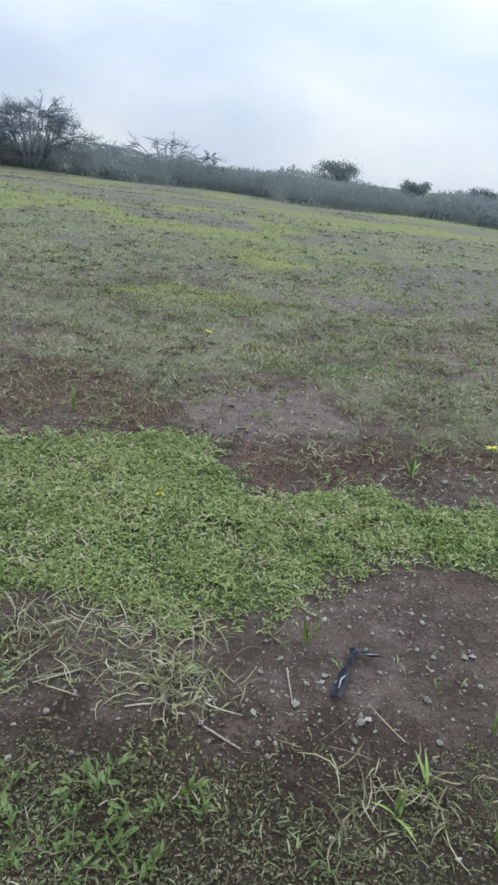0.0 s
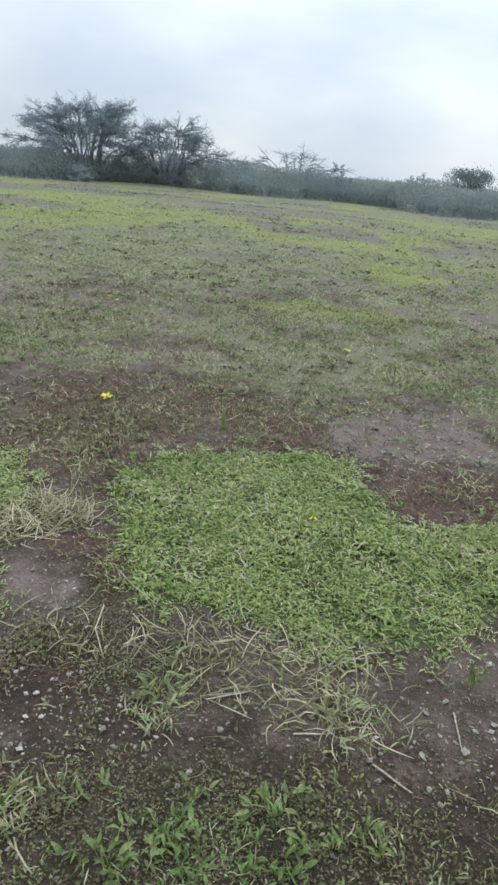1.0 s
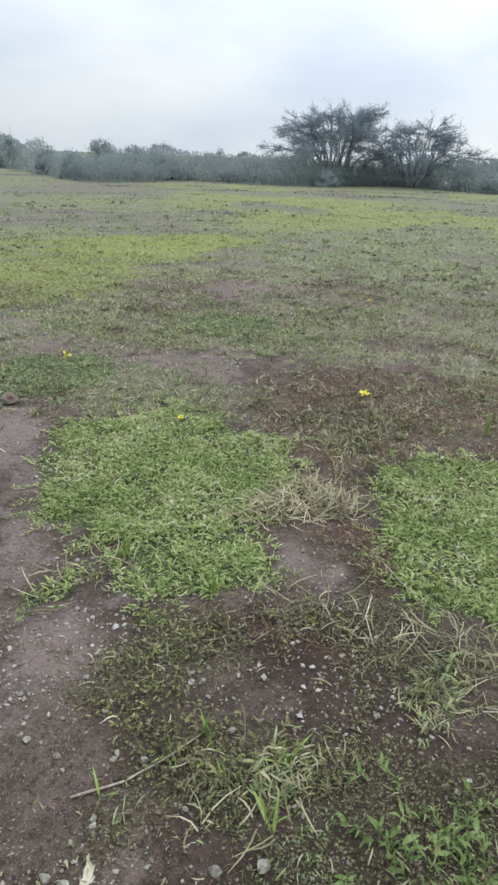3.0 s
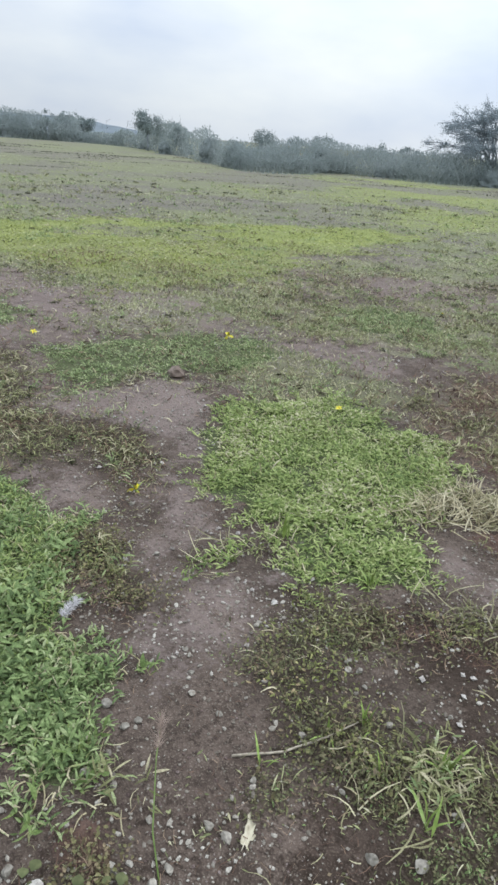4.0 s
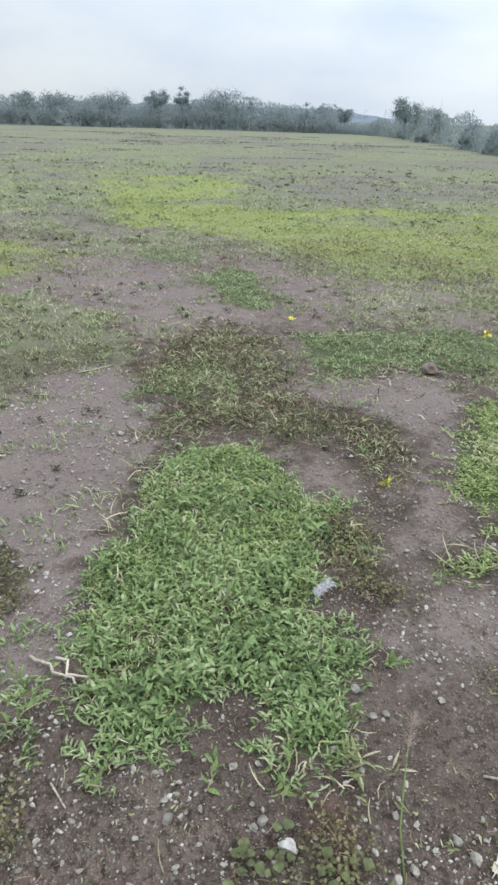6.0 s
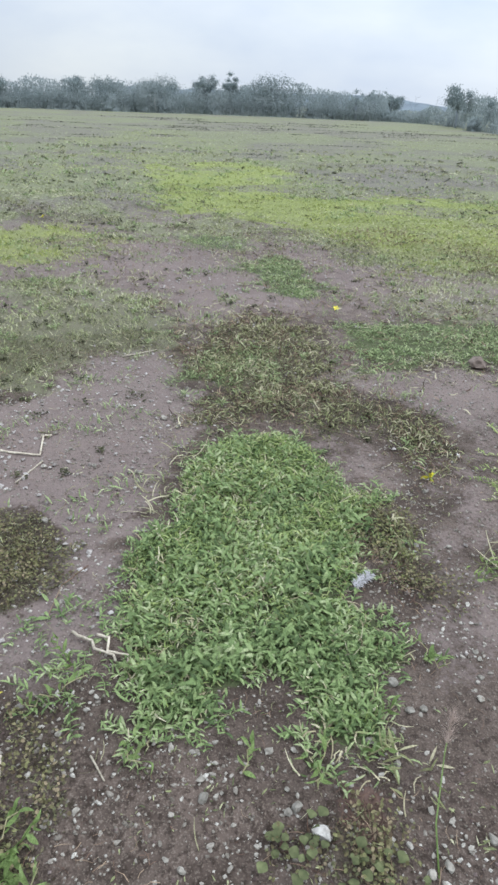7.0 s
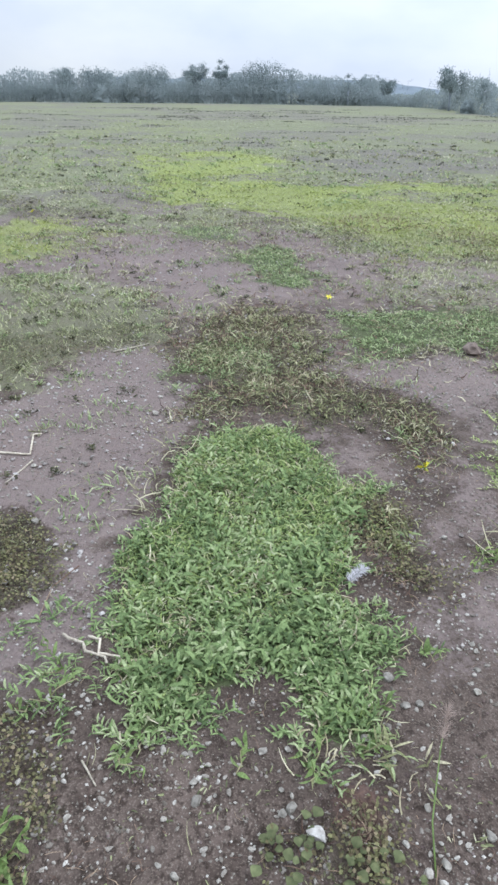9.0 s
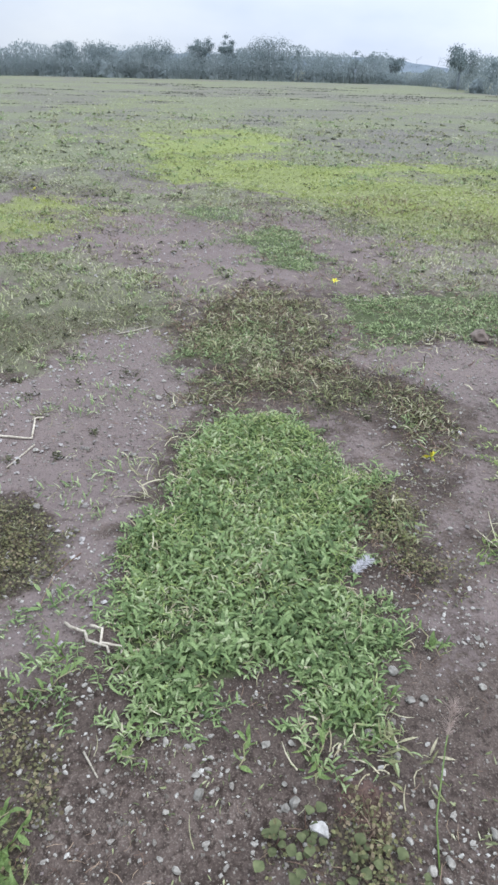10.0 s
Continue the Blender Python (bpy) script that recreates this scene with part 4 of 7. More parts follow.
grass_patch("creeping_grass", [LAWN_C], LAWN_C.box, 22000, (0.018, 0.039), (0.2, 0.32), M_LAWN, "lush green patch of short grass with dry tips", 103, 0.03, keep=lambda a, b: LAWN_C.cover(a, b) ** 1.3 * (0.3 + 0.7 * smooth(fnoise(a, b, 0.12, 112), 0.38, 0.5)), pitch=(-0.05, 0.6), shapes=SHORT)
grass_patch("short_grass", [LAWN_A], LAWN_A.box, 11000, (0.02, 0.042), (0.12, 0.2), M_LAWN, "fine yellow-green grass blades in a lush patch", 104, 0.03, keep=lambda a, b: LAWN_A.cover(a, b) * (0.15 + 0.85 * smooth(-a, 2.35, 3.0)), shapes=SHORT)
grass_patch("creeping_grass", [STRAWS[4]], STRAWS[4].box, 6500, (0.02, 0.042), (0.2, 0.32), M_LAWN, "pale green creeping grass at the edge of a path", 107, 0.02)
# thinner growth where the broad-leaved patch runs out over the crust
grass_patch("creeping_grass", [STRAY_A], STRAY_A.box, 5000, (0.025, 0.048), (0.22, 0.34), M_BROAD, "straggling grey-green runners of creeping grass", 105, 0.02)
grass_patch("short_grass", [THIN_A], THIN_A.box, 7000, (0.02, 0.042), (0.14, 0.24), M_GREEN, "thin grey-green grass at a patch's edge", 106, 0.02, shapes=SHORT)
for i, p in enumerate(GREENS):
    grass_patch("short_grass", [p], p.box, 6500, (0.022, 0.046), (0.16, 0.26), M_GREEN, "small green tuft patch of short grass", 110 + i, shapes=SHORT)


def sward(name, mat, label, keep, rings, seed):
    """Thin grass of the open field, coarser with distance."""
    hp = Heap()
    for r0, r1, density, L, W, rows in rings:
        def chance(a, b):
            d = np.hypot(a + 1, b)
            return np.where((d >= r0) & (d < r1) & (b > -0.75 * np.abs(a) - 1.5) & (a < 12 + b), keep(a, b) * ((0.2 if r0 < 12 else 0.05) + 0.8 * smooth(fnoise(a, b, 0.13 + r0 * 0.02, 77), 0.40, 0.56)), 0)
        x, y, g = spots((-r1 - 1, min(r1, 30), -min(r1, 6) * 0.6, r1), density, chance, seed + int(r0))
        n = len(x)
        ln = g.uniform(0.6, 1.3, n) * L
        hp.add(STRAND if rows else SLIVER, np.stack([x, y, height(x, y) - 0.003], 1), g.uniform(0, 6.283, n), g.uniform(0.0, 0.8 if r0 < 8 else 0.45, n), g.normal(0, 0.3, n), ln, W * g.uniform(0.6, 1.3, n))
    return tagged(hp.make(name, mat), label, "grass", kind="stuff")


sward("field_grass", M_THIN, "thin short grey-green grass over a damp field", lambda a, b: fields(a, b)[1], [(1.0, 5, 4600, 0.040, 0.008, 0), (5, 8, 4200, 0.045, 0.012, 0), (8, 13, 1500, 0.05, 0.018, 0), (13, 22, 190, 0.06, 0.032, 0), (22, 42, 26, 0.07, 0.045, 0)], 200)
sward("yellow_green_grass", M_YELLOW, "fresh yellow-green grass in low spots of the field", lambda a, b: fields(a, b)[2], [(4, 9, 2800, 0.04, 0.010, 0), (9, 14, 1300, 0.046, 0.016, 0), (14, 24, 180, 0.06, 0.032, 0), (24, 42, 26, 0.07, 0.045, 0)], 300)


def weed_mats():
    hp = Heap()
    x, y, g = spots((-5.6, 0.8, -1.2, 2.2), 16000, lambda a, b: cover(MATS, a, b), 401)
    n = len(x)
    cl = fnoise(x, y, 0.1, 402)
    z = height(x, y) + 0.002 + g.random(n) * 0.035 * cl * cover(MATS, x, y)
    hp.add(CHIP, np.stack([x, y, z], 1), g.uniform(0, 6.283, n), g.normal(0, 0.5, n), g.normal(0, 0.5, n), g.uniform(0.007, 0.015, n), g.uniform(0.004, 0.009, n))
    # the denser, taller cushions
    hc = Heap()
    x, y, g = spots((-3.6, -1.3, -1.2, 1.3), 13000, lambda a, b: np.maximum(cover([MATS[1], MATS[5], MATS[8], MATS[11], MATS[12]], a, b), 0.2 * cover([MATS[2], MATS[4]], a, b)) * (0.3 + 0.7 * smooth(fnoise(a, b, 0.09, 408), 0.36, 0.55)), 409)
    n = len(x)
    hc.add(ROUND, np.stack([x, y, height(x, y) + 0.006 + g.random(n) * 0.04], 1), g.uniform(0, 6.283, n), g.normal(0, 0.45, n), g.normal(0, 0.45, n), g.uniform(0.008, 0.0145, n), g.uniform(0.007, 0.012, n))
    tagged(hc.make("weed_cushion", M_CUSHION), "olive-brown cushions of small round weed leaves", "weeds", kind="stuff")
    # weedy spots in the sward farther out
    for r0, r1, per, size in ((2.5, 6, 3400, .015), (6, 11, 1500, .022), (11, 20, 320, .038)):
        def chance(a, b):
            d = np.hypot(a + 1, b)
            return np.where((d >= r0) & (d < r1) & (b > -0.7 * np.abs(a) - 1) & (cover(MATS, a, b) < .05), fields(a, b)[3], 0)
        x, y, g = spots((-r1 - 1, min(r1, 12), -2, r1), per, chance, 410 + int(r0))
        n = len(x)
        hp.add(CHIP, np.stack([x, y, height(x, y) + .003 + g.random(n) * .04], 1), g.uniform(0, 6.283, n), g.normal(0, 0.5, n), g.normal(0, 0.5, n), size * g.uniform(.6, 1.3, n), size * .6 * g.uniform(.6, 1.3, n))
    tagged(hp.make("weed_mat", M_MAT), "dark brown-green mat of small-leaved creeping weeds", "weeds", kind="stuff")
    # brown and olive leaves heaped in small clumps, knee-deep to an ant
    for mat, per, seed, label in ((M_MAT, 9000, 421, "brown and olive leaves of a thick low weed mat"), (M_SPRIG, 4200, 422, "small yellow-green leaves in a thick weed mat")):
        hk = Heap()
        x, y, g = spots((-3.1, -.3, .4, 1.6), per, lambda a, b: cover(THICK, a, b) * (0.12 + 0.88 * smooth(fnoise(a, b, 0.07, seed), 0.38, 0.58)), seed)
        n = len(x)
        z = height(x, y) + .003 + g.random(n) * .055 * smooth(fnoise(x, y, 0.07, seed), .3, .7) * cover(THICK, x, y)
        kind = g.integers(0, 3, n)
        L = g.uniform(.009, .02, n)
        for i, sh in enumerate(SHORT):
            k = kind == i
            hk.add(sh, np.stack([x, y, z], 1)[k], g.uniform(0, 6.283, n)[k], g.normal(.3, .5, n)[k], g.normal(0, .5, n)[k], L[k], (L * g.uniform(.4, .65, n))[k])
        tagged(hk.make("weed_mat", mat), label, "weeds", kind="stuff")
    grass_patch("scruffy_grass", TUFTED, (-3.0, -.4, -.2, 1.5), 5200, (0.03, 0.07), (0.10, 0.17), M_SCRUFF, "scruffy olive grass tufts beside the path", 423, 0.05)
    grass_patch("scruffy_grass", TUFTED, (-3.0, -.4, -.2, 1.5), 2000, (0.03, 0.06), (0.11, 0.18), M_GREEN, "fresh green blades in scruffy grass tufts", 424, 0.05)
    grass_patch("scruffy_grass", [MATS[3]], (-.75, .65, .5, 1.1), 1900, (0.02, 0.045), (0.10, 0.16), M_SCRUFF, "low olive grass tangled over dark soil", 425, 0.035, keep=lambda a, b: cover([MATS[3]], a, b) * smooth(fnoise(a, b, 0.14, 426), 0.4, 0.58))
    grass_patch("scruffy_grass", [MATS[3]], (-.75, .65, .5, 1.1), 1800, (0.02, 0.042), (0.10, 0.17), M_GREEN, "fresh green blades in low tangled grass", 427, 0.035, keep=lambda a, b: cover([MATS[3]], a, b) * smooth(fnoise(a, b, 0.16, 428), 0.5, 0.62))
    # slender upright leaves growing through the mats
    grass_patch("scruffy_grass", [MATS[0], MATS[6]], (-7.4, -1.0, -1.6, 1.6), 5200, (0.025, 0.055), (0.12, 0.2), M_SCRUFF, "scruffy olive grass tangled in weed mats", 404, 0.035, shapes=SHORT)
    grass_patch("scruffy_grass", [MATS[2], MATS[4]], (-2.4, -1.2, 0.2, 1.4), 2200, (0.02, 0.042), (0.14, 0.24), M_SCRUFF, "short olive grass tangled in a low weed mat", 411, 0.03, shapes=SHORT)
    grass_patch("clover_sprigs", [MATS[0], MATS[2], MATS[3], MATS[4], MATS[7], MATS[10]], (-5.0, 0.8, 0.2, 2.2), 7000, (0.007, 0.016), (0.3, 0.5), M_BROAD, "small grey-green sprigs growing in weed mats", 406, 0.02, keep=lambda a, b: cover(MATS, a, b) * smooth(fnoise(a, b, 0.22, 407), 0.5, 0.62), shapes=SHORT)
    grass_patch("scruffy_grass", STRAWS, (-4.2, 0.6, -0.6, 2.8), 2600, (0.03, 0.065), (0.06, 0.11), M_SCRUFF, "dull green grass mixed with straw", 405, 0.02)
    grass_patch("weed_mat", MATS, (-5.6, 0.8, -1.2, 2.2), 700, (0.018, 0.05), (0.06, 0.1), M_THIN, "sparse dull green grass growing through weed mats", 403, 0.02)


weed_mats()


def clumps(name, mat, label, category, keep, rings, shapes, seed):
    """Separate low clumps, each a handful of leaves round its middle, coarser with distance."""
    hp = Heap()
    for r0, r1, per, rad, m, size, slim in rings:
        def chance(a, b):
            d = np.hypot(a + 1, b)
            return np.where((d >= r0) & (d < r1) & (b > -0.55 * np.abs(a) - 0.6) & (a < 3 + 0.6 * b), keep(a, b), 0)
        x, y, g = spots((-r1 - 1, min(r1, 18), -min(r1, 5) * 0.6, r1), per, chance, seed + int(r0 * 10))
        k = np.repeat(np.arange(len(x)), m)
        n = len(k)
        R = (rad * g.uniform(0.45, 1.5, len(x)))[k]
        u = np.clip(np.abs(g.normal(0, 0.6, n)), 0, 1.6)
        a = g.uniform(0, 6.283, n)
        X, Y = x[k] + np.cos(a) * u * R * 1.25, y[k] + np.sin(a) * u * R
        P = np.stack([X, Y, height(X, Y) + 0.002 + 0.45 * R * np.exp(-2 * u * u) * g.random(n)], 1)
        L = size * g.uniform(0.6, 1.35, n)
        which = g.integers(0, len(shapes), n)
        yaw, pt, rl = a - math.pi / 2 + g.normal(0, 0.7, n), g.uniform(-0.1, 0.9, n), g.normal(0, 0.5, n)
        for i, sh in enumerate(shapes):
            q = which == i
            hp.add(sh, P[q], yaw[q], pt[q], rl[q], L[q], (L * slim)[q])
    return tagged(hp.make(name, mat), label, category, kind="stuff")


def clump_chance(cell, lo, hi, seed, in_crust=0.35, in_yellow=0.4, base=0.12):
    def keep(a, b):
        f = fields(a, b)
        return (base + (1 - base) * smooth(fnoise(a, b, cell, seed, 3), lo, hi)) * (1 - f[0]) * (1 - (1 - in_yellow) * f[2]) * (1 - (1 - in_crust) * f[6]) * (1 - 0.8 * cover(BARE, a, b))
    return keep


M_CLUMP = leafy("dark_weed_leaf", [(0.0, (0.034, 0.032, 0.02)), (0.5, (0.07, 0.074, 0.04)), (1.0, (0.125, 0.125, 0.068))], patch=3.0, patch_amount=0.3)
clumps("weed_clumps", M_CLUMP, "dark brown-green clumps of low weeds over the field", "weeds", clump_chance(0.9, 0.52, 0.62, 430, 0.4, 0.1, 0.06), [(2.6, 5.5, 20, 0.05, 30, 0.018, 0.5), (5.5, 9, 15, 0.06, 24, 0.024, 0.5), (9, 15, 6, 0.08, 20, 0.034, 0.5), (15, 26, 1.0, 0.12, 18, 0.055, 0.5)], (CHIP, ROUND), 440)
clumps("grass_clumps", M_SCRUFF, "scruffy olive grass tufts over the thin field", "grass", clump_chance(0.7, 0.48, 0.62, 431, 0.25, 0.1, 0.08), [(2.6, 5.5, 26, 0.05, 26, 0.036, 0.14), (5.5, 9, 17, 0.06, 20, 0.045, 0.18), (9, 15, 6, 0.09, 16, 0.06, 0.24), (15, 26, 1.6, 0.14, 14, 0.08, 0.3)], SHORT, 450)
clumps("grass_clumps", M_GREEN, "small green grass tufts strewn over the field", "grass", clump_chance(1.1, 0.5, 0.64, 432, 0.3, 1.0), [(2.6, 5.5, 24, 0.045, 26, 0.03, 0.2), (5.5, 9, 18, 0.06, 20, 0.038, 0.24), (9, 15, 7, 0.09, 16, 0.055, 0.28), (15, 26, 2.0, 0.14, 14, 0.08, 0.3)], SHORT, 460)


def straw_heap(name, mat, label, keep, box, density, length, width, seed, pitch=0.25):
    hp = Heap()
    x, y, g = spots(box, density, keep, seed)
    n = len(x)
    P = np.stack([x, y, height(x, y) + g.random(n) * 0.012], 1)
    rows = 2 if length[1] < 0.06 else 3
    L = g.uniform(*length, n)
    shp = [strand_shape(rows, c, s, q) for c, s, q in ((0.12, 0.3, 0.0), (0.35, -0.45, 0.1), (-0.02, 0.1, 0.35))]
    bend = g.integers(0, 3, n)
    yaw, pt, rl = g.uniform(0, 6.283, n), np.abs(g.normal(0, pitch, n)), g.normal(0, 0.6, n)
    W = g.uniform(*width, n)
    for i in range(3):
        k = bend == i
        hp.add(shp[i], P[k], yaw[k], pt[k], rl[k], L[k], W[k])
    return tagged(hp.make(name, mat), label, "dry grass", kind="stuff")


straw_heap("dry_grass", M_STRAW, "tangle of pale straw-dry grass stems on soil", lambda a, b: cover(STRAWS, a, b), (-4.2, 0.6, -0.6, 2.8), 850, (0.05, 0.14), (0.003, 0.0058), 501, 0.4)
straw_heap("dry_grass", M_PALE, "upright clump of pale dry grass between green patches", lambda a, b: STRAWS[1].cover(a, b) * (0.4 + 0.6 * smooth(fnoise(a, b, 0.2, 516), 0.4, 0.6)), STRAWS[1].box, 2300, (0.06, 0.14), (0.004, 0.0065), 509, 0.5)
straw_heap("dry_grass", M_STRAW, "scattered dry grass stems and chaff on soil", lambda a, b: 0.06 + 0.94 * smooth(fnoise(a, b, 0.4, 510), 0.54, 0.66), (-6.0, 2.0, -1.0, 4.5), 90, (0.02, 0.07), (0.0015, 0.003), 502, 0.2)
straw_heap("dead_grass", M_DEAD, "reddish-brown dead grass litter lying on soil", lambda a, b: cover(BROWNS, a, b), (-3.6, 1.6, -0.4, 4.6), 4600, (0.018, 0.055), (0.0016, 0.0036), 503, 0.4)
straw_heap("dry_grass", M_STRAW, "dry stems and chaff in the thin field grass", lambda a, b: smooth(np.hypot(a + 1, b), 2.5, 3.6) * (1 - cover(LAWNS, a, b)) * (0.15 + 0.85 * smooth(fnoise(a, b, 0.6, 512), 0.45, 0.62)), (-9.0, 3.0, 0.5, 8.0), 300, (0.035, 0.059), (0.005, 0.009), 505, 0.35)
straw_heap("dead_grass", M_DEAD, "dark dead litter in the thin field grass", lambda a, b: smooth(np.hypot(a + 1, b), 2.5, 3.6) * (1 - cover(LAWNS, a, b)) * (1 - 0.85 * cover(CRUST, a, b)) * smooth(fnoise(a, b, 0.5, 513), 0.46, 0.6), (-9.0, 3.0, 0.5, 8.0), 330, (0.03, 0.058), (0.004, 0.009), 506, 0.5)
straw_heap("dry_grass", M_PALE, "dry blades among the green grass", lambda a, b: cover(LAWNS, a, b) * smooth(fnoise(a, b, 0.3, 511), 0.45, 0.65), (-4.0, 2.0, -0.7, 3.5), 800, (0.025, 0.065), (0.003, 0.006), 504, 0.6)

# beige dead stems tangled in the broad-leaved patch and at its rim
straw_heap("dry_grass", M_PALE, "tangled beige dead stems in broad-leaved grass", lambda a, b: np.where(LAWN_A.cover(a, b) > 0.1, 0.12 + 0.88 * smooth(fnoise(a, b, 0.16, 517), 0.55, 0.66), 0), LAWN_A.box, 2300, (0.02, 0.055), (0.003, 0.006), 520, 0.5)
straw_heap("dead_grass", M_DEAD, "brown dead stems tangled in weed mats", lambda a, b: cover([MATS[0], MATS[6]], a, b) * (0.3 + 0.7 * smooth(fnoise(a, b, 0.3, 518), 0.4, 0.58)), (-5.8, -2.8, 0.1, 1.8), 2600, (0.025, 0.058), (0.003, 0.005), 521, 0.5)
straw_heap("dry_grass", M_PALE, "pale dead blades caught in scruffy grass", lambda a, b: np.maximum(cover(TUFTED, a, b), 0.25 * cover(THICK, a, b)), (-2.3, -.3, -.2, 1.6), 500, (0.03, 0.08), (0.003, 0.005), 523, 0.4)
straw_heap("dry_grass", M_STRAW, "pale dry stems tangled in weed mats", lambda a, b: cover([MATS[0], MATS[6]], a, b) * (0.2 + 0.8 * smooth(fnoise(a, b, 0.25, 519), 0.45, 0.6)), (-5.8, -2.8, 0.1, 1.8), 700, (0.03, 0.09), (0.003, 0.005), 522, 0.4)
# strawy and olive tufts in the brown dead grass
straw_heap("dry_grass", M_PALE, "pale dry strands lying in brown dead grass", lambda a, b: cover(BROWNS, a, b) * smooth(fnoise(a, b, 0.3, 514), 0.42, 0.6), (-3.6, 1.6, 0.8, 4.6), 420, (0.03, 0.075), (0.003, 0.005), 507, 0.4)
grass_patch("scruffy_grass", BROWNS, (-3.6, 1.6, 0.8, 4.6), 2600, (0.03, 0.065), (0.1, 0.16), M_SCRUFF, "olive tufts standing in brown dead grass", 508, 0.02, keep=lambda a, b: cover(BROWNS, a, b) * smooth(fnoise(a, b, 0.26, 515), 0.47, 0.6), pitch=(0.1, 1.0), shapes=SHORT)


def pebble_shape(seed):
    g = np.random.default_rng(seed)
    bm = bmesh.new()
    for c in ((.5, 0, 0), (0, .5, 0), (-.5, 0, 0), (0, -.5, 0), (0, 0, .5), (0, 0, -.5)):
        bm.verts.new(c)
    bmesh.ops.convex_hull(bm, input=bm.verts[:])
    bm.verts.index_update()
    V = np.array([v.co[:] for v in bm.verts])
    F = [tuple(v.index for v in f.verts) for f in bm.faces]
    bm.free()
    V = V * g.uniform(0.7, 1.15, V.shape)
    V[:, 2] *= 0.7
    return V, F


def gravel():
    hp, hq = Heap(), Heap()
    for s in range(5):
        def chance(a, b):
            f = fields(a, b)
            return np.clip(1 - 1.2 * f[0] - 0.5 * f[3] - 0.7 * f[1], 0.02, 1) * (0.45 + 0.55 * smooth(fnoise(a, b, 0.45, 601), 0.4, 0.6))
        x, y, g = spots((-5.0, 1.3, -1.2, 3.4), 430, chance, 610 + s, False)
        n = len(x)
        size = 0.0045 + 0.0075 * g.random(n) ** 2.5
        hp.add(pebble_shape(s), np.stack([x, y, height(x, y) + size * 0.15], 1), g.uniform(0, 6.283, n), g.normal(0, 0.3, n), g.normal(0, 0.3, n), size)
    for s in range(4):
        x, y, g = spots((-4.8, 1.3, -1.1, 3.4), 175, chance, 650 + s, False)
        n = len(x)
        size = 0.006 + 0.012 * g.random(n) ** 2
        bm = bmesh.new()
        bmesh.ops.create_icosphere(bm, subdivisions=1, radius=0.5)
        V = np.array([v.co[:] for v in bm.verts])
        F = [tuple(v.index for v in f.verts) for f in bm.faces]
        bm.free()
        V = V * (1 + 0.9 * (vnoise(V[:, 0] * 4 + s * 7, V[:, 1] * 4 + V[:, 2] * 3, 1.0, s) - 0.5))[:, None] * np.array([1.2, 0.8, 0.6])
        hp.add((V, F), np.stack([x, y, height(x, y) + size * 0.12], 1), g.uniform(0, 6.283, n), g.normal(0, 0.3, n), g.normal(0, 0.3, n), size)
    for s in range(3):
        x, y, g = spots((-9.2, 1.2, -1.2, 5.2), 170, lambda a, b: np.maximum(cover(CRUST, a, b), 0.25 * cover(BARE, a, b)) * (0.25 + 0.75 * smooth(fnoise(a, b, 0.5, 603), 0.4, 0.6)), 660 + s, False)
        n = len(x)
        size = 0.009 + 0.022 * g.random(n) ** 2.8
        hq.add(pebble_shape(40 + s), np.stack([x, y, height(x, y) + size * 0.2], 1), g.uniform(0, 6.283, n), g.normal(0, 0.3, n), g.normal(0, 0.3, n), size)
    tagged(hq.make("pebbles", M_PEBBLE), "pale pebbles scattered over the dry crusted earth", "pebbles", kind="stuff")
    tagged(hp.make("gravel", M_GRAVEL), "fine pale gravel and grit scattered on bare earth", "gravel", kind="stuff")


gravel()


def crumbs():
    """Crumbs of earth and fine plant litter on the open soil."""
    hp = Heap()
    for s in range(4):
        x, y, g = spots((-4.2, 0.9, -1.0, 2.6), 330, lambda a, b: np.clip(1 - cover(LAWNS, a, b), 0, 1) * (0.2 + 0.8 * smooth(fnoise(a, b, 0.3, 620), 0.4, 0.62)), 630 + s)
        n = len(x)
        size = 0.003 + 0.011 * g.random(n) ** 3
        hp.add(pebble_shape(20 + s), np.stack([x, y, height(x, y) + size * 0.1], 1), g.uniform(0, 6.283, n), g.normal(0, 0.3, n), g.normal(0, 0.3, n), size)
    tagged(hp.make("soil_crumbs", M_CRUMB), "loose dark crumbs of damp earth on the ground", "soil", kind="stuff")
    straw_heap("plant_litter", M_DEAD, "fine brown plant litter strewn over bare earth", lambda a, b: np.clip(1 - cover(LAWNS, a, b), 0, 1) * (0.1 + 0.9 * smooth(fnoise(a, b, 0.35, 640), 0.42, 0.62)), (-5.4, 1.6, -1.1, 4.6), 1000, (0.008, 0.04), (0.001, 0.0022), 641, 0.3)
    grass_patch("seedling_grass", [], (-5.6, 1.6, -1.1, 4.4), 1500, (0.008, 0.022), (0.14, 0.28), M_THIN, "tiny sparse green seedlings on bare earth", 642, 0.004, keep=lambda a, b: smooth(fnoise(a, b, 0.22, 643), 0.58, 0.68) * (1 - 0.7 * cover(LAWNS, a, b)))

    grass_patch("seedling_grass", [], (-9.2, 1.4, -1.0, 5.0), 1500, (0.02, 0.05), (0.12, 0.22), M_GREEN, "small tufts of grass starting on dry earth", 644, 0.01, keep=lambda a, b: np.minimum(1, cover(CRUST, a, b) * 1.2) * (1 - cover(BARE, a, b)) * smooth(fnoise(a, b, 0.3, 645), 0.60, 0.68), pitch=(0.2, 1.1), shapes=SHORT)


crumbs()


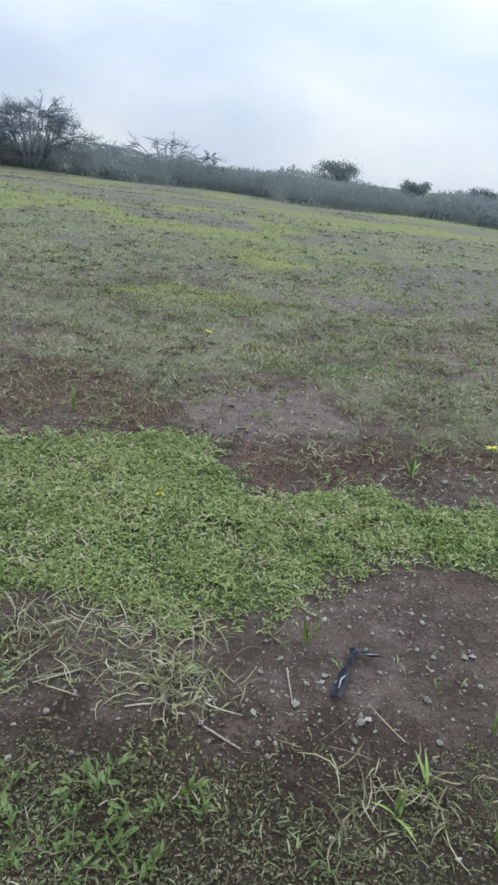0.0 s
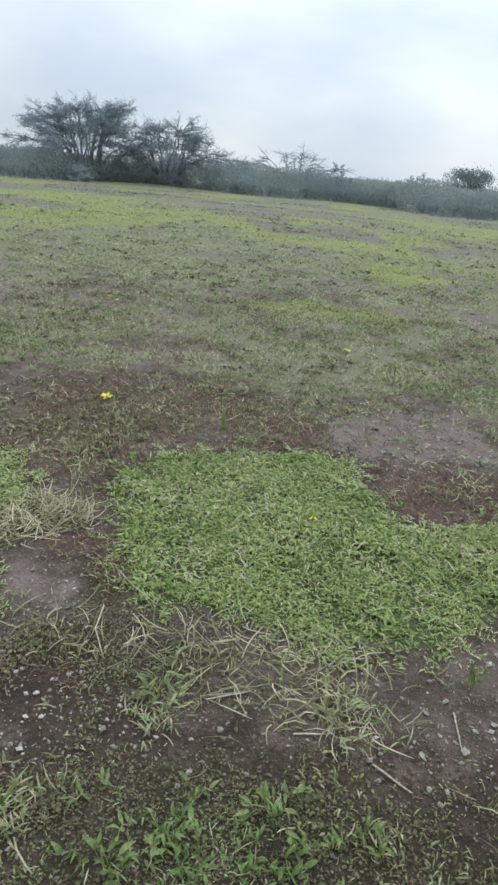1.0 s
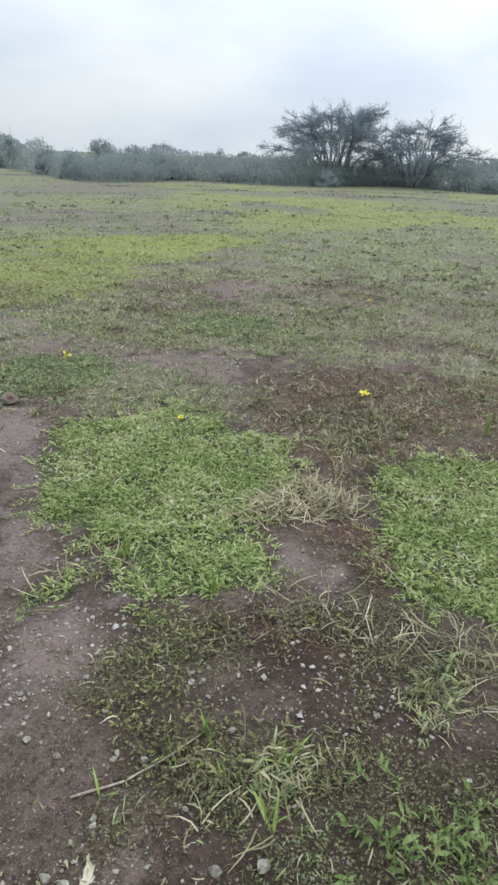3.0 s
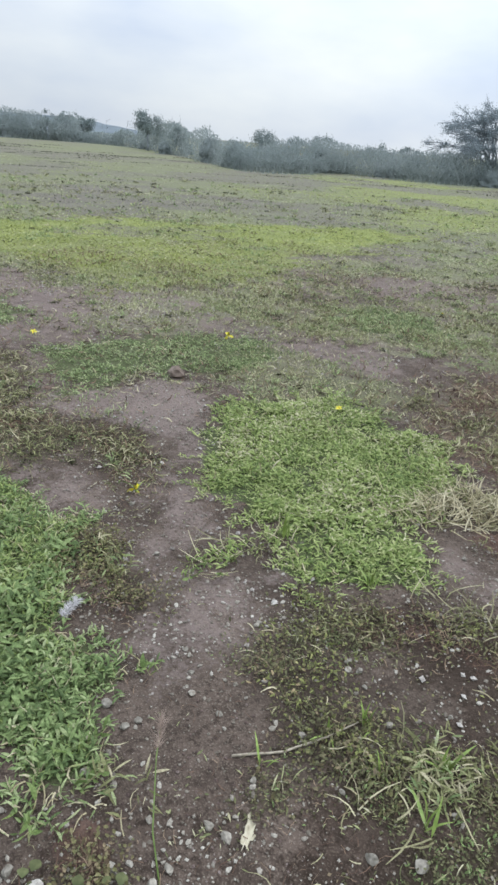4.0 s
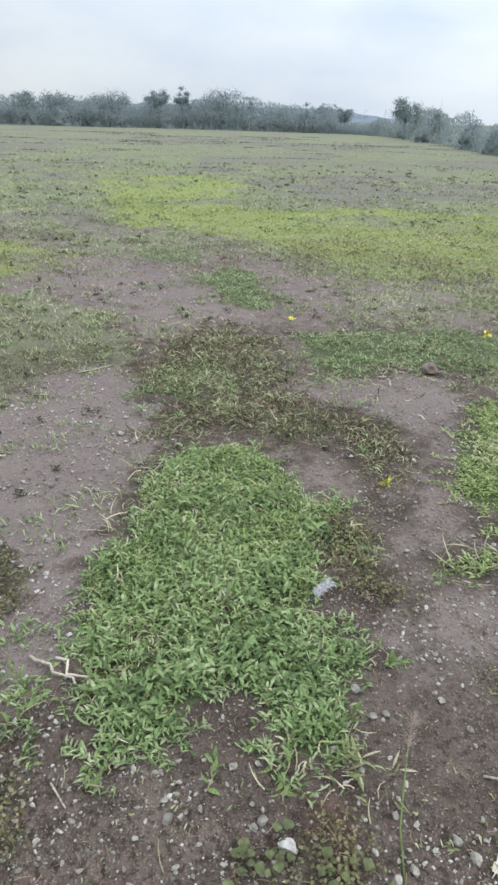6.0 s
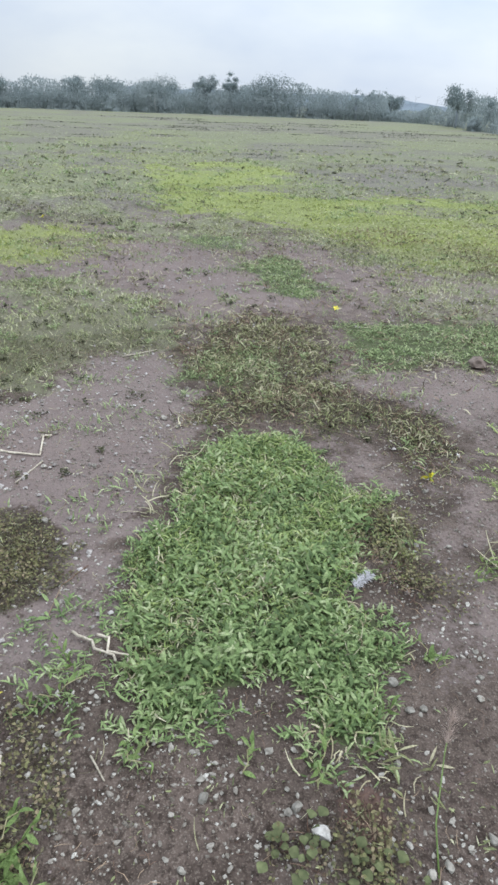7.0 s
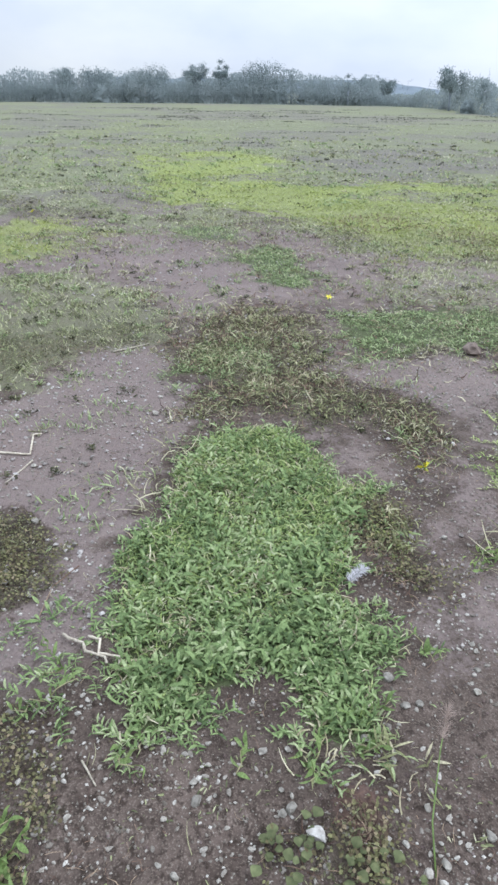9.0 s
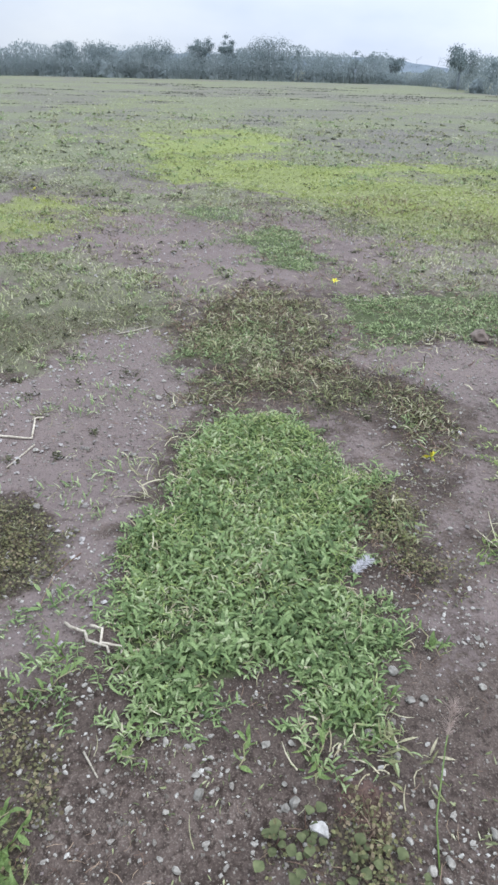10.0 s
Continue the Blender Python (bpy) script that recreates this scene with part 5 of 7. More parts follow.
def runners(lawn, mat, seed, count, label, longest=9):
    """Creeping stems that reach out of a grass patch over the soil, with leaves in pairs."""
    hp = Heap()
    x, y, g = spots(lawn.box, 900, lambda a, b: (np.abs(lawn.cover(a, b) - .35) < .3) * 1.0, seed)
    pick = g.permutation(len(x))[:count]
    for i in pick:
        e = .05
        gx = lawn.cover(np.array([x[i] + e]), y[i:i + 1])[0] - lawn.cover(np.array([x[i] - e]), y[i:i + 1])[0]
        gy = lawn.cover(x[i:i + 1], np.array([y[i] + e]))[0] - lawn.cover(x[i:i + 1], np.array([y[i] - e]))[0]
        a = math.atan2(-gy, -gx) + g.normal(0, .6)
        n, step, px, py = int(g.integers(3, longest)), .016, x[i], y[i]
        pts = []
        for k in range(n):
            pts.append((px, py, ground_at(px, py) + .004 + .012 * g.random()))
            a += g.normal(0, .25)
            px, py = px + step * math.cos(a), py + step * math.sin(a)
        hp.tube(pts, np.linspace(.0016, .0009, n), 4)
        P = np.repeat(np.array(pts), 2, 0)
        m = len(P)
        L = g.uniform(.018, .036, m)
        hp.add(LEAF_A, P, a - math.pi / 2 + np.tile([.9, -.9], n) + g.normal(0, .4, m), g.uniform(.05, .6, m), g.normal(0, .4, m), L, L * g.uniform(.18, .27, m))
    tagged(hp.make("grass_runners", mat), label, "grass", kind="stuff")


def ground_at(x, y):
    return float(height(np.array([float(x)]), np.array([float(y)]))[0])


runners(LAWN_A, M_BROAD, 801, 120, "creeping grass runners reaching over bare soil", 6)
runners(STRAY_A, M_BROAD, 804, 26, "straggling runners of creeping grass on crusted soil", 8)
runners(LAWN_B, M_LAWN, 802, 130, "creeping grass runners at the patch's edge")
runners(LAWN_C, M_LAWN, 803, 150, "creeping grass runners and dry tips over soil")

# ---- stones ----
def stone(x, y, size, seed, name="stone", mat=None, label="pale grey weathered pebble lying on bare soil", flat=0.65, group="pebbles on the soil", category="stone", sharp=False):
    g = np.random.default_rng(seed)
    bm = bmesh.new()
    bmesh.ops.create_icosphere(bm, subdivisions=2, radius=0.5)
    off = Vector(g.uniform(-50, 50, 3))
    lo, hi = (0.14, 0.30) if sharp else (0.22, 0.38)
    cuts = [(Vector(g.normal(0, 1, 3)).normalized(), g.uniform(lo, hi)) for _ in range(9)]
    for v in bm.verts:
        p = v.co.copy()
        for nrm, dd in cuts:
            e = p.dot(nrm) - dd
            if e > 0:
                p -= nrm * e * 0.9
        p *= 1 + 0.28 * noise.noise(p * 4 + off)
        v.co = p
    st = Vector((1.15, 0.85 + 0.2 * g.random(), flat))
    for v in bm.verts:
        v.co = Vector((v.co.x * st.x, v.co.y * st.y, v.co.z * st.z)) * size
    me = bpy.data.meshes.new(name)
    bm.to_mesh(me)
    bm.free()
    me.materials.append(mat or M_STONE)
    ob = new(name, me)
    ob.matrix_world = pose(x, y, float(height(np.array([x]), np.array([y]))[0]) + size * flat * 0.32, g.normal(0, 8), g.normal(0, 8), g.uniform(0, 360))
    return tagged(ob, label, category, group)


STONES_EAST = [(-.67, 1.27, .024), (-.61, 1.23, .023), (-.2, 1.26, .031), (0, 1.22, .031), (-.05, 1.37, .029), (-.09, 1.4, .026), (.24, 1.33, .034), (.23, 1.16, .028), (.43, 1.55, .03), (.44, 1.41, .024), (.01, 1.52, .024), (.26, 1.57, .021), (.76, 2.99, .054), (.3, 1.26, .016), (.1, 1.44, .023), (-.69, 1.33, .017), (-.99, .98, .021), (-.96, 1.02, .018), (-.32, 1.1, .019)]
STONES_MID = [(-1.8, .89, .028), (-1.83, .87, .024), (-1.75, .85, .019), (-1.51, .94, .021), (-1.23, 1.21, .033), (-1.62, .78, .026), (-1.77, .57, .024), (-1.35, .49, .04), (-1.59, .51, .019), (-1.28, 1.06, .028), (-.94, 1.15, .022), (-1.01, .93, .022)]
STONES_WEST = [(-2.15, -.19, .029), (-1.99, -.19, .037), (-1.71, .21, .033), (-1.76, .2, .03), (-2.23, .24, .034), (-2.13, .23, .029), (-2.08, .07, .034), (-2, .1, .024), (-1.75, .07, .028), (-2.38, .93, .024), (-2.16, .8, .026), (-1.98, .45, .023), (-1.85, .9, .026), (-2.09, .44, .027), (-1.44, .42, .038), (-1.77, .37, .021), (-1.83, -.02, .019), (-1.87, .11, .02), (-3.07, .96, .027), (-2.71, .81, .025), (-3.09, .83, .027)]
STONES_FAR = [(-3.38, -.61, .032), (-4.36, -.12, .032), (-4.57, -.37, .026), (-2.14, -.38, .022), (-2.09, -.39, .03), (-2.12, .27, .026), (-2.28, -.46, .019), (-1.99, -.51, .016), (-2.04, -.19, .018), (-2.13, -.13, .02), (-3.81, -.57, .037), (-3.63, -.18, .036), (-4, .11, .03), (-4.45, .3, .034), (-4.12, .07, .043)]
for i, (x, y, s) in enumerate(STONES_EAST + STONES_MID + STONES_WEST + STONES_FAR):
    stone(x, y, s * 1.0, 700 + i)
# smaller pebbles, picked at random on the open earth
PEBBLE_GROUND = [Patch([(-.35, 1.2), (.7, 1.15), (.75, 2.1), (.1, 1.95), (-.25, 1.7)], 0.1, 0.1, 1.0, seed=93)] + [CRUST[2], CRUST[5]] + [Patch([(-2.6, -.9), (-2.3, -.3), (-1.95, .1), (-2.3, .5), (-2.3, .9), (-1.9, .6), (-1.6, .1), (-1.7, -.5)], 0.1, 0.1, 1.0, seed=92)] + BARE[:2]
px, py, pg = spots((-5.0, 0.8, -1.1, 2.1), 75, lambda a, b: cover(PEBBLE_GROUND, a, b) * (1 - cover(LAWNS, a, b)), 795, False)
for i in pg.permutation(len(px))[:240]:
    stone(px[i], py[i], 0.010 + 0.016 * float(pg.random()) ** 2, 1000 + int(i))
stone(-1.905, -.165, .05, 790, mat=M_WHITE, label="angular whitish stone lying on bare soil", flat=0.8, sharp=True)
stone(-4.25, 2.22, .15, 791, "clod", M_CLOD, "brown lumpy clod of hard earth on soil", 0.75, "", "clod")


def empty(name, x, y, label, category, group="", rz=0.0, sink=0.0):
    ob = new(name)
    ob.empty_display_size = 0.05
    ob.matrix_world = pose(x, y, ground_at(x, y) - sink, 0, 0, rz)
    return tagged(ob, label, category, group)


def leaf_mesh(name, mat, length, width, curl=0.3, rows=6, belly=0.4, fold=0.25):
    """A leaf with a folded midrib, along +y."""
    V, F = [], []
    for i in range(rows + 1):
        t = i / rows
        w = width / 2 * (math.sin(math.pi * t / (2 * belly)) if t < belly else math.cos(math.pi * (t - belly) / (2 * (1 - belly)))) + 0.0008
        z = curl * length * math.sin(math.pi * t * 0.8)
        V += [(-w, t * length, z + fold * w), (0, t * length, z), (w, t * length, z + fold * w)]
    for i in range(rows):
        for j in range(2):
            F.append((3 * i + j, 3 * i + j + 1, 3 * i + j + 4, 3 * i + j + 3))
    me = bpy.data.meshes.new(name)
    me.from_pydata(V, [], F)
    me.materials.append(mat)
    for p in me.polygons:
        p.use_smooth = True
    return me


# ---- flowers ----
PETAL = leaf_mesh("petal", M_PETAL, 0.033, 0.011, 0.12, belly=0.5)
FLOWER_LEAF = leaf_mesh("leaf", M_BLADE, 0.10, 0.006, 0.25, belly=0.3)


def flower(x, y, scale=1.0, tall=0.05, lean=20, rz=0, label="open six-petalled yellow wildflower on a short stem", wilted=False):
    near = .977 if y > 1 else .995
    x, y = -.6 + (x + .6) * near, y * near
    e = empty("wildflower", x, y, label, "flower", "yellow flowers of the field", rz)
    hp = Heap()
    top = Vector((0.3 * tall * math.sin(radians(lean)), 0, tall))
    hp.tube([(0, 0, -0.005), (top.x * 0.3, 0, tall * 0.5), top], [0.0022, 0.002, 0.0016], 5)
    part("stem", hp, M_STEM, e)
    head = Matrix.Translation(top) @ pose(0, 0, 0, lean, lean * 0.6, 0)
    for i in range(6):
        up = (-30 if i % 2 else 75) if wilted else (12 if i % 2 else 22)
        shared("petal", PETAL, e, head @ pose(0, 0, 0, 0, 0, i * 60) @ pose(0, 0.002, 0, up) @ Matrix.Diagonal((scale * 1.35, scale * 1.15, scale * 1.15, 1)))
    hc = Heap()
    for i in range(6):
        a = i * 1.047
        hc.tube([(0, 0, 0), (0.004 * math.cos(a), 0.004 * math.sin(a), 0.007), (0.006 * math.cos(a), 0.006 * math.sin(a), 0.011)], [0.0008, 0.0008, 0.0016], 4)
    c = part("centre", hc, M_ANTHER, e, "orange-yellow anthers")
    c.matrix_local = head
    for i in range(3):
        shared("leaf", FLOWER_LEAF, e, pose(0, 0, 0, 0, 0, 40 + i * 125) @ pose(0, 0.002, 0, 20 + 8 * i) @ Matrix.Scale(.65, 4))
    return e


for i, (x, y, s) in enumerate([(-2.4, 3.8, 1.25), (-.78, 5.96, 1.1), (-.31, 5.51, .9), (-.83, 2.4, .95), (-3.58, 7.0, 1.0), (-3.2, 2.66, .6), (-5.73, 1.96, .75), (-4.13, 5.75, .8), (1.25, 3.58, 1.3), (-2.55, -.86, 1.3), (-10.57, .15, 1.6)]):
    flower(x, y, s, 0.02 + 0.008 * (i % 3), 10 + 7 * (i % 4), i * 67)
flower(-4.8, 3.24, 1.3, 0.03, 40, 20, "half-open pale yellow wildflower low in grass", True)
flower(-.79, 2.49, .6, 0.06, 5, 80, "yellow wildflower bud in the grass", True)
flower(-3.2, 1.06, 1.0, 0.015, 80, 200, "wilting yellow wildflower beside a weed mat", True)

# ---- upright tufts ----
BLADE = leaf_mesh("blade", M_BLADE, 0.13, 0.010, 0.12, belly=0.3)


def tuft(x, y, scale, n, lean, seed, label="upright tuft of fresh green grass blades"):
    g = np.random.default_rng(seed)
    e = empty("grass_tuft", x, y, label, "grass tuft", "upright grass tufts")
    for i in range(n):
        shared("blade", BLADE, e, pose(*(g.normal(0, 0.008, 2)), 0, 0, 0, g.uniform(0, 360)) @ pose(0, 0, 0, 85 - abs(g.normal(0, lean))) @ Matrix.Scale(scale * g.uniform(0.6, 1.1), 4))
    return e


for i, (x, y, s, n, l) in enumerate([(-1.47, 3.51, 1.2, 6, 12), (-.14, 1.55, 1.0, 6, 10), (-.1, 1.6, .8, 3, 10), (.57, 3.03, 1.1, 8, 22), (.51, 2.23, .9, 9, 45), (-2.45, 1.28, 1.0, 7, 15), (-2.02, 1.28, .9, 9, 45), (-.83, 2.36, .9, 7, 15), (-1.3, 1.75, .8, 6, 25), (.42, 1.22, .7, 5, 30), (-.8, 2.45, .8, 5, 20)]):
    tuft(x, y, s, n, l, 900 + i)
for i, (x, y, s, n, l) in enumerate([(-1.66, .73, .75, 6, 40), (-1.43, .75, .8, 8, 45), (-1.72, .62, .7, 5, 50), (-1.55, .62, .7, 6, 50), (-1.38, .58, .9, 5, 50), (.15, 1.0, .9, 8, 50), (.05, .92, .9, 8, 55), (.3, .86, .9, 8, 50), (-1.78, .42, .6, 5, 50)]):
    tuft(x, y, s, n, l, 930 + i, "low sprawling tuft of green grass on bare soil")

# ---- leafy weeds ----
WEED_LEAVES = [leaf_mesh("leaf", M_WEED, 0.042, w, c, belly=b, fold=f) for w, c, b, f in ((.013, .2, .38, .3), (.010, .45, .35, .5), (.012, -.15, .42, .2), (.008, .6, .4, .7))]


def weed(x, y, scale, n, seed, label="leafy green weed with pointed leaves on soil"):
    """One or two trailing, crooked stems with leaves that twist and droop."""
    g = np.random.default_rng(seed)
    e = empty("weed_plant", x, y, label, "weed", "leafy weeds", g.uniform(0, 360))
    for turn in ([0] if g.random() < .4 else [0, g.uniform(70, 180)]):
        run, up = 0.075 * scale * g.uniform(.6, 1.2), 0.04 * scale * g.uniform(.5, 1.25)
        path = [Vector((0, 0, -0.004))] + [Vector((run * t, 0.012 * scale * g.normal(), up * t ** .7 + .003 * g.normal())) for t in (.35, .7, 1.0)]
        path = [Matrix.Rotation(radians(turn), 3, "Z") @ p for p in path]
        hp = Heap()
        hp.tube(path, [0.0021, 0.0018, 0.0015, 0.001], 5)
        part("stem", hp, M_WEEDSTEM if g.random() < .6 else M_STEM, e)
        m = max(4, int(n * (1 if turn == 0 else .6)))
        for i in range(m):
            t = 3 * (i + 0.6) / m
            k = min(int(t), 2)
            b = path[k].lerp(path[k + 1], t - k)
            side = (75 if i % 2 else -75) * (1.2 - t / 3) + g.normal(0, 28)
            leaf = WEED_LEAVES[int(g.integers(0, 4))]
            shared("leaf", leaf, e, Matrix.Translation(b) @ pose(0, 0, 0, 0, 0, turn - 90 + side) @ pose(0, 0, 0, g.normal(24, 20), g.normal(0, 28)) @ Matrix.Scale(scale * g.uniform(0.45, 1.1), 4))
    return e


g_w = np.random.default_rng(55)
WEED_SPOTS = [(-1.2, .74), (-1.19, .83), (-1.12, .83), (-1.05, .69), (-1.03, .8), (-.97, .74), (-.96, .81), (-.93, .88), (-.85, .74), (-.82, .71), (-.79, .91), (-.76, .88), (-.79, .73), (-1.19, .62), (-1.06, .63), (-.96, .65), (-.66, .79), (-.62, .78), (-.54, .83), (-.47, .82), (-.65, .85), (-.9, .66), (-.99, .6), (-.86, .8), (-1.0, .69), (-.72, .7), (-.56, .72), (-1.12, .72), (-.88, .58), (-.7, .6), (-.9, .83), (-1.06, .76), (-.82, .84), (-.92, .75)]
for i, (x, y) in enumerate(WEED_SPOTS):
    weed(x + g_w.normal(0, .02), y + g_w.normal(0, .02), g_w.uniform(.75, 1.2), int(g_w.integers(7, 13)), 1000 + i)
for i, (x, y, s) in enumerate([(-2.52, -.68, 1.2), (-2.07, -.09, 1.1), (-2.12, -.28, .9), (-2.05, .03, 1.1), (-2.3, -.54, 1.1), (-2.53, .83, 1.0), (-2.27, .38, 1.1), (-2.62, -.62, 1.1), (-2.42, .93, .9), (-2.14, .1, 1.0)]):
    weed(x, y, s, 7, 1040 + i, "pale green creeping sprig on bare soil")
for i, (x, y) in enumerate([(-2.2, -.88), (-2.08, -.83), (-2.15, -.95), (-2.02, -.9), (-2.28, -.93), (-2.3, -1.02), (-2.1, -1.02), (-2.11, -.88), (-2.05, -.81), (-2.14, -.82), (-2.2, -.94), (-2.08, -.92), (-2.03, -.85), (-2.16, -.87), (-2.23, -.9), (-2.12, -.97), (-1.98, -.83)]):
    weed(x, y, 1.1, 9, 1060 + i)

ROUND_LEAF = leaf_mesh("leaf", M_ROUND, 0.027, 0.027, 0.1, belly=0.5)


def round_weed(x, y, n, seed):
    g = np.random.default_rng(seed)
    e = empty("round_leaved_weed", x, y, "low round-leaved weed with dull green leaves", "weed", "round-leaved weeds")
    for i in range(n):
        a, r = g.uniform(0, 360), g.uniform(0.005, 0.05)
        shared("leaf", ROUND_LEAF, e, pose(0, 0, 0, 0, 0, a) @ pose(0, r, 0.012 + 0.012 * g.random(), 10 * g.normal(), 10 * g.normal()) @ Matrix.Scale(g.uniform(.6, 1.1), 4))
    hp = Heap()
    for i in range(3):
        a = i * 2.1 + g.random()
        hp.tube([(0, 0, -0.003), (0.025 * math.cos(a), 0.025 * math.sin(a), 0.01), (0.045 * math.cos(a), 0.045 * math.sin(a), 0.012)], [0.0014, 0.0012, 0.0008], 4)
    part("stem", hp, M_DEAD, e, "reddish stems")


for i, (x, y) in enumerate([(-1.92, -.27), (-1.93, -.19), (-1.77, -.06), (-1.86, -.22), (-1.82, -.14), (-1.72, .02)]):
    round_weed(x, y, 9, 1100 + i)


# ---- twigs, stalks and litter ----
def twig(points, r0, r1, label, name="twig", mat=None, category="twig"):
    hp = Heap()
    P = []
    for x, y, z in points:
        P.append((x, y, ground_at(x, y) + z))
    fine = []
    for a, b in zip(P, P[1:]):
        for k in range(3):
            fine.append(Vector(a).lerp(Vector(b), k / 3) + Vector((0, 0, 0.0015 * math.sin(k * 2.3))))
    fine.append(Vector(P[-1]))
    hp.tube([tuple(v) for v in fine], np.linspace(r0, r1, len(fine)), 6)
    return tagged(hp.make(name, mat or M_TWIG, True), label, category)


twig([(-1.86, .38, .004), (-1.77, .49, .006), (-1.71, .61, .02), (-1.68, .74, .012)], .004, .0025, "long pale curved dry stem lying on soil")
twig([(-4.06, -.79, .006), (-3.98, -.69, .007), (-3.92, -.575, .008), (-4.11, -.54, .012), (-4.11, -.5, .01)], .006, .004, "whitish bent dry twig on bare soil")
twig([(-3.86, -.57, .006), (-3.78, -.64, .005), (-3.71, -.7, .005)], .004, .003, "short pale twig on bare soil")
twig([(-5.1, .06, .006), (-5.12, .19, .01), (-5.16, .31, .008)], .006, .003, "pale dry twig on bare soil")
twig([(-1.03, 1.26, .006), (-.88, 1.32, .008)], .004, .003, "pale straw stem lying on soil")
twig([(-.48, 1.14, .006), (-.37, 1.07, .008)], .004, .003, "grey-brown dry stem lying on soil")
twig([(-.72, 1.19, .005), (-.61, 1.22, .006)], .0035, .002, "thin pale dry stem on soil")
twig([(-.22, 1.41, .012), (-.215, 1.33, .01), (-.21, 1.27, .005)], .003, .002, "thin pale dry stem beside a stone")
twig([(-1.01, 1.25, .008), (-.88, 1.32, .01)], .003, .002, "straight pale straw stem on soil")
twig([(-2.55, -.74, .006), (-2.47, -.69, .005)], .003, .002, "short pale stick on bare soil")
twig([(-2.3, -.62, .006), (-2.22, -.6, .005)], .003, .002, "short brown stick on bare soil")
twig([(-2.38, -.83, .005), (-2.3, -.84, .005)], .003, .002, "short pale stick on bare soil")
twig([(-2.72, .3, .02), (-2.66, .42, .01)], .002, .001, "thin dry stem at the grass edge")
twig([(-2.74, -.60, .010), (-2.705, -.585, .02), (-2.68, -.55, .012), (-2.635, -.55, .022), (-2.60, -.50, .014), (-2.57, -.50, .02)], .0055, .0035, "pale dry creeping runner at the grass edge")
twig([(-2.70, -.53, .01), (-2.665, -.50, .02), (-2.62, -.515, .014), (-2.58, -.46, .02), (-2.55, -.47, .014)], .0048, .003, "pale dry creeping runner at the grass edge")
twig([(-3.05, -.5, .008), (-2.98, -.6, .006), (-2.85, -.66, .006)], .0025, .0015, "thin reddish runner across bare soil", mat=M_DEAD)
twig([(-1.55, 1.85, .01), (-1.42, 1.72, .03), (-1.3, 1.66, .01)], .003, .002, "arched pale dry stem over dark soil")
twig([(-1.5, 1.6, .01), (-1.47, 1.45, .03), (-1.4, 1.35, .01)], .003, .002, "arched pale dry stem over dark soil")


def seed_stalk():
    e = empty("seeding_grass_stalk", -1.73, .03, "slender grass stalk with a feathery brown seed head", "grass stalk")
    base = ground_at(-1.73, .03)
    pts = [(0, 0, -.004), (-.1, .058, .03), (-.22, .165, .07), (-.275, .222, .082)]
    hp = Heap()
    hp.tube(pts, [.0022, .002, .0016, .0012], 5)
    part("stalk", hp, M_STEM, e, "thin green stalk")
    g = np.random.default_rng(77)
    hd = Heap()
    n = 170
    t = g.random(n)
    P = np.array(pts[2])[None] + (np.array(pts[3]) - np.array(pts[2]))[None] * (0.3 + 1.1 * t)[:, None]
    hd.add(SLIVER, P, g.normal(0.75, 0.7, n), g.normal(0.4, 0.5, n), g.normal(0, 1, n), g.uniform(.02, .05, n), np.full(n, .0012))
    part("seed_head", hd, M_SEED, e, "feathery reddish-brown seed head")


seed_stalk()


def dry_leaf():
    """A torn, cupped scrap of leaf: its edges wander and one end is bitten out."""
    e = empty("dry_leaf", -1.69, .255, "torn and curled pale yellow dry leaf on bare soil", "leaf", rz=35)
    g = np.random.default_rng(77)
    rows, cols, length = 9, 6, 0.072
    V, F = [], []
    for i in range(rows + 1):
        t = i / rows
        w = 0.017 * (0.55 + 0.45 * math.sin(math.pi * min(1, t * 1.25))) * (1 if t < .7 else 1 - .75 * (t - .7) / .3)
        bow = 0.012 * math.sin(math.pi * t)
        lo, hi = -w * g.uniform(.75, 1.1), w * g.uniform(.7, 1.1) * (.45 if .35 < t < .6 else 1)
        for k in range(cols + 1):
            x = lo + (hi - lo) * k / cols
            V.append((x + bow, t * length + 0.004 * g.normal() * (k in (0, cols)), 0.008 + 26 * x * x + 0.010 * t * t + 0.0012 * g.normal()))
    for i in range(rows):
        for k in range(cols):
            a = i * (cols + 1) + k
            F.append((a, a + 1, a + cols + 2, a + cols + 1))
    me = bpy.data.meshes.new("blade")
    me.from_pydata(V, [], F)
    me.materials.append(M_DRYLEAF)
    for p in me.polygons:
        p.use_smooth = True
    ob = new("blade", me)
    part("blade", ob, None, e)
    ob.matrix_local = pose(0, -0.035, 0.0, 0, 8, 0)
    hp = Heap()
    hp.tube([(-.002, -0.047, 0.004), (.002, -0.034, 0.008), (.009, 0.0, 0.011), (.004, 0.03, 0.019)], [.0012, .0014, .001, .0006], 5)
    part("midrib", hp, M_TWIG, e)


dry_leaf()


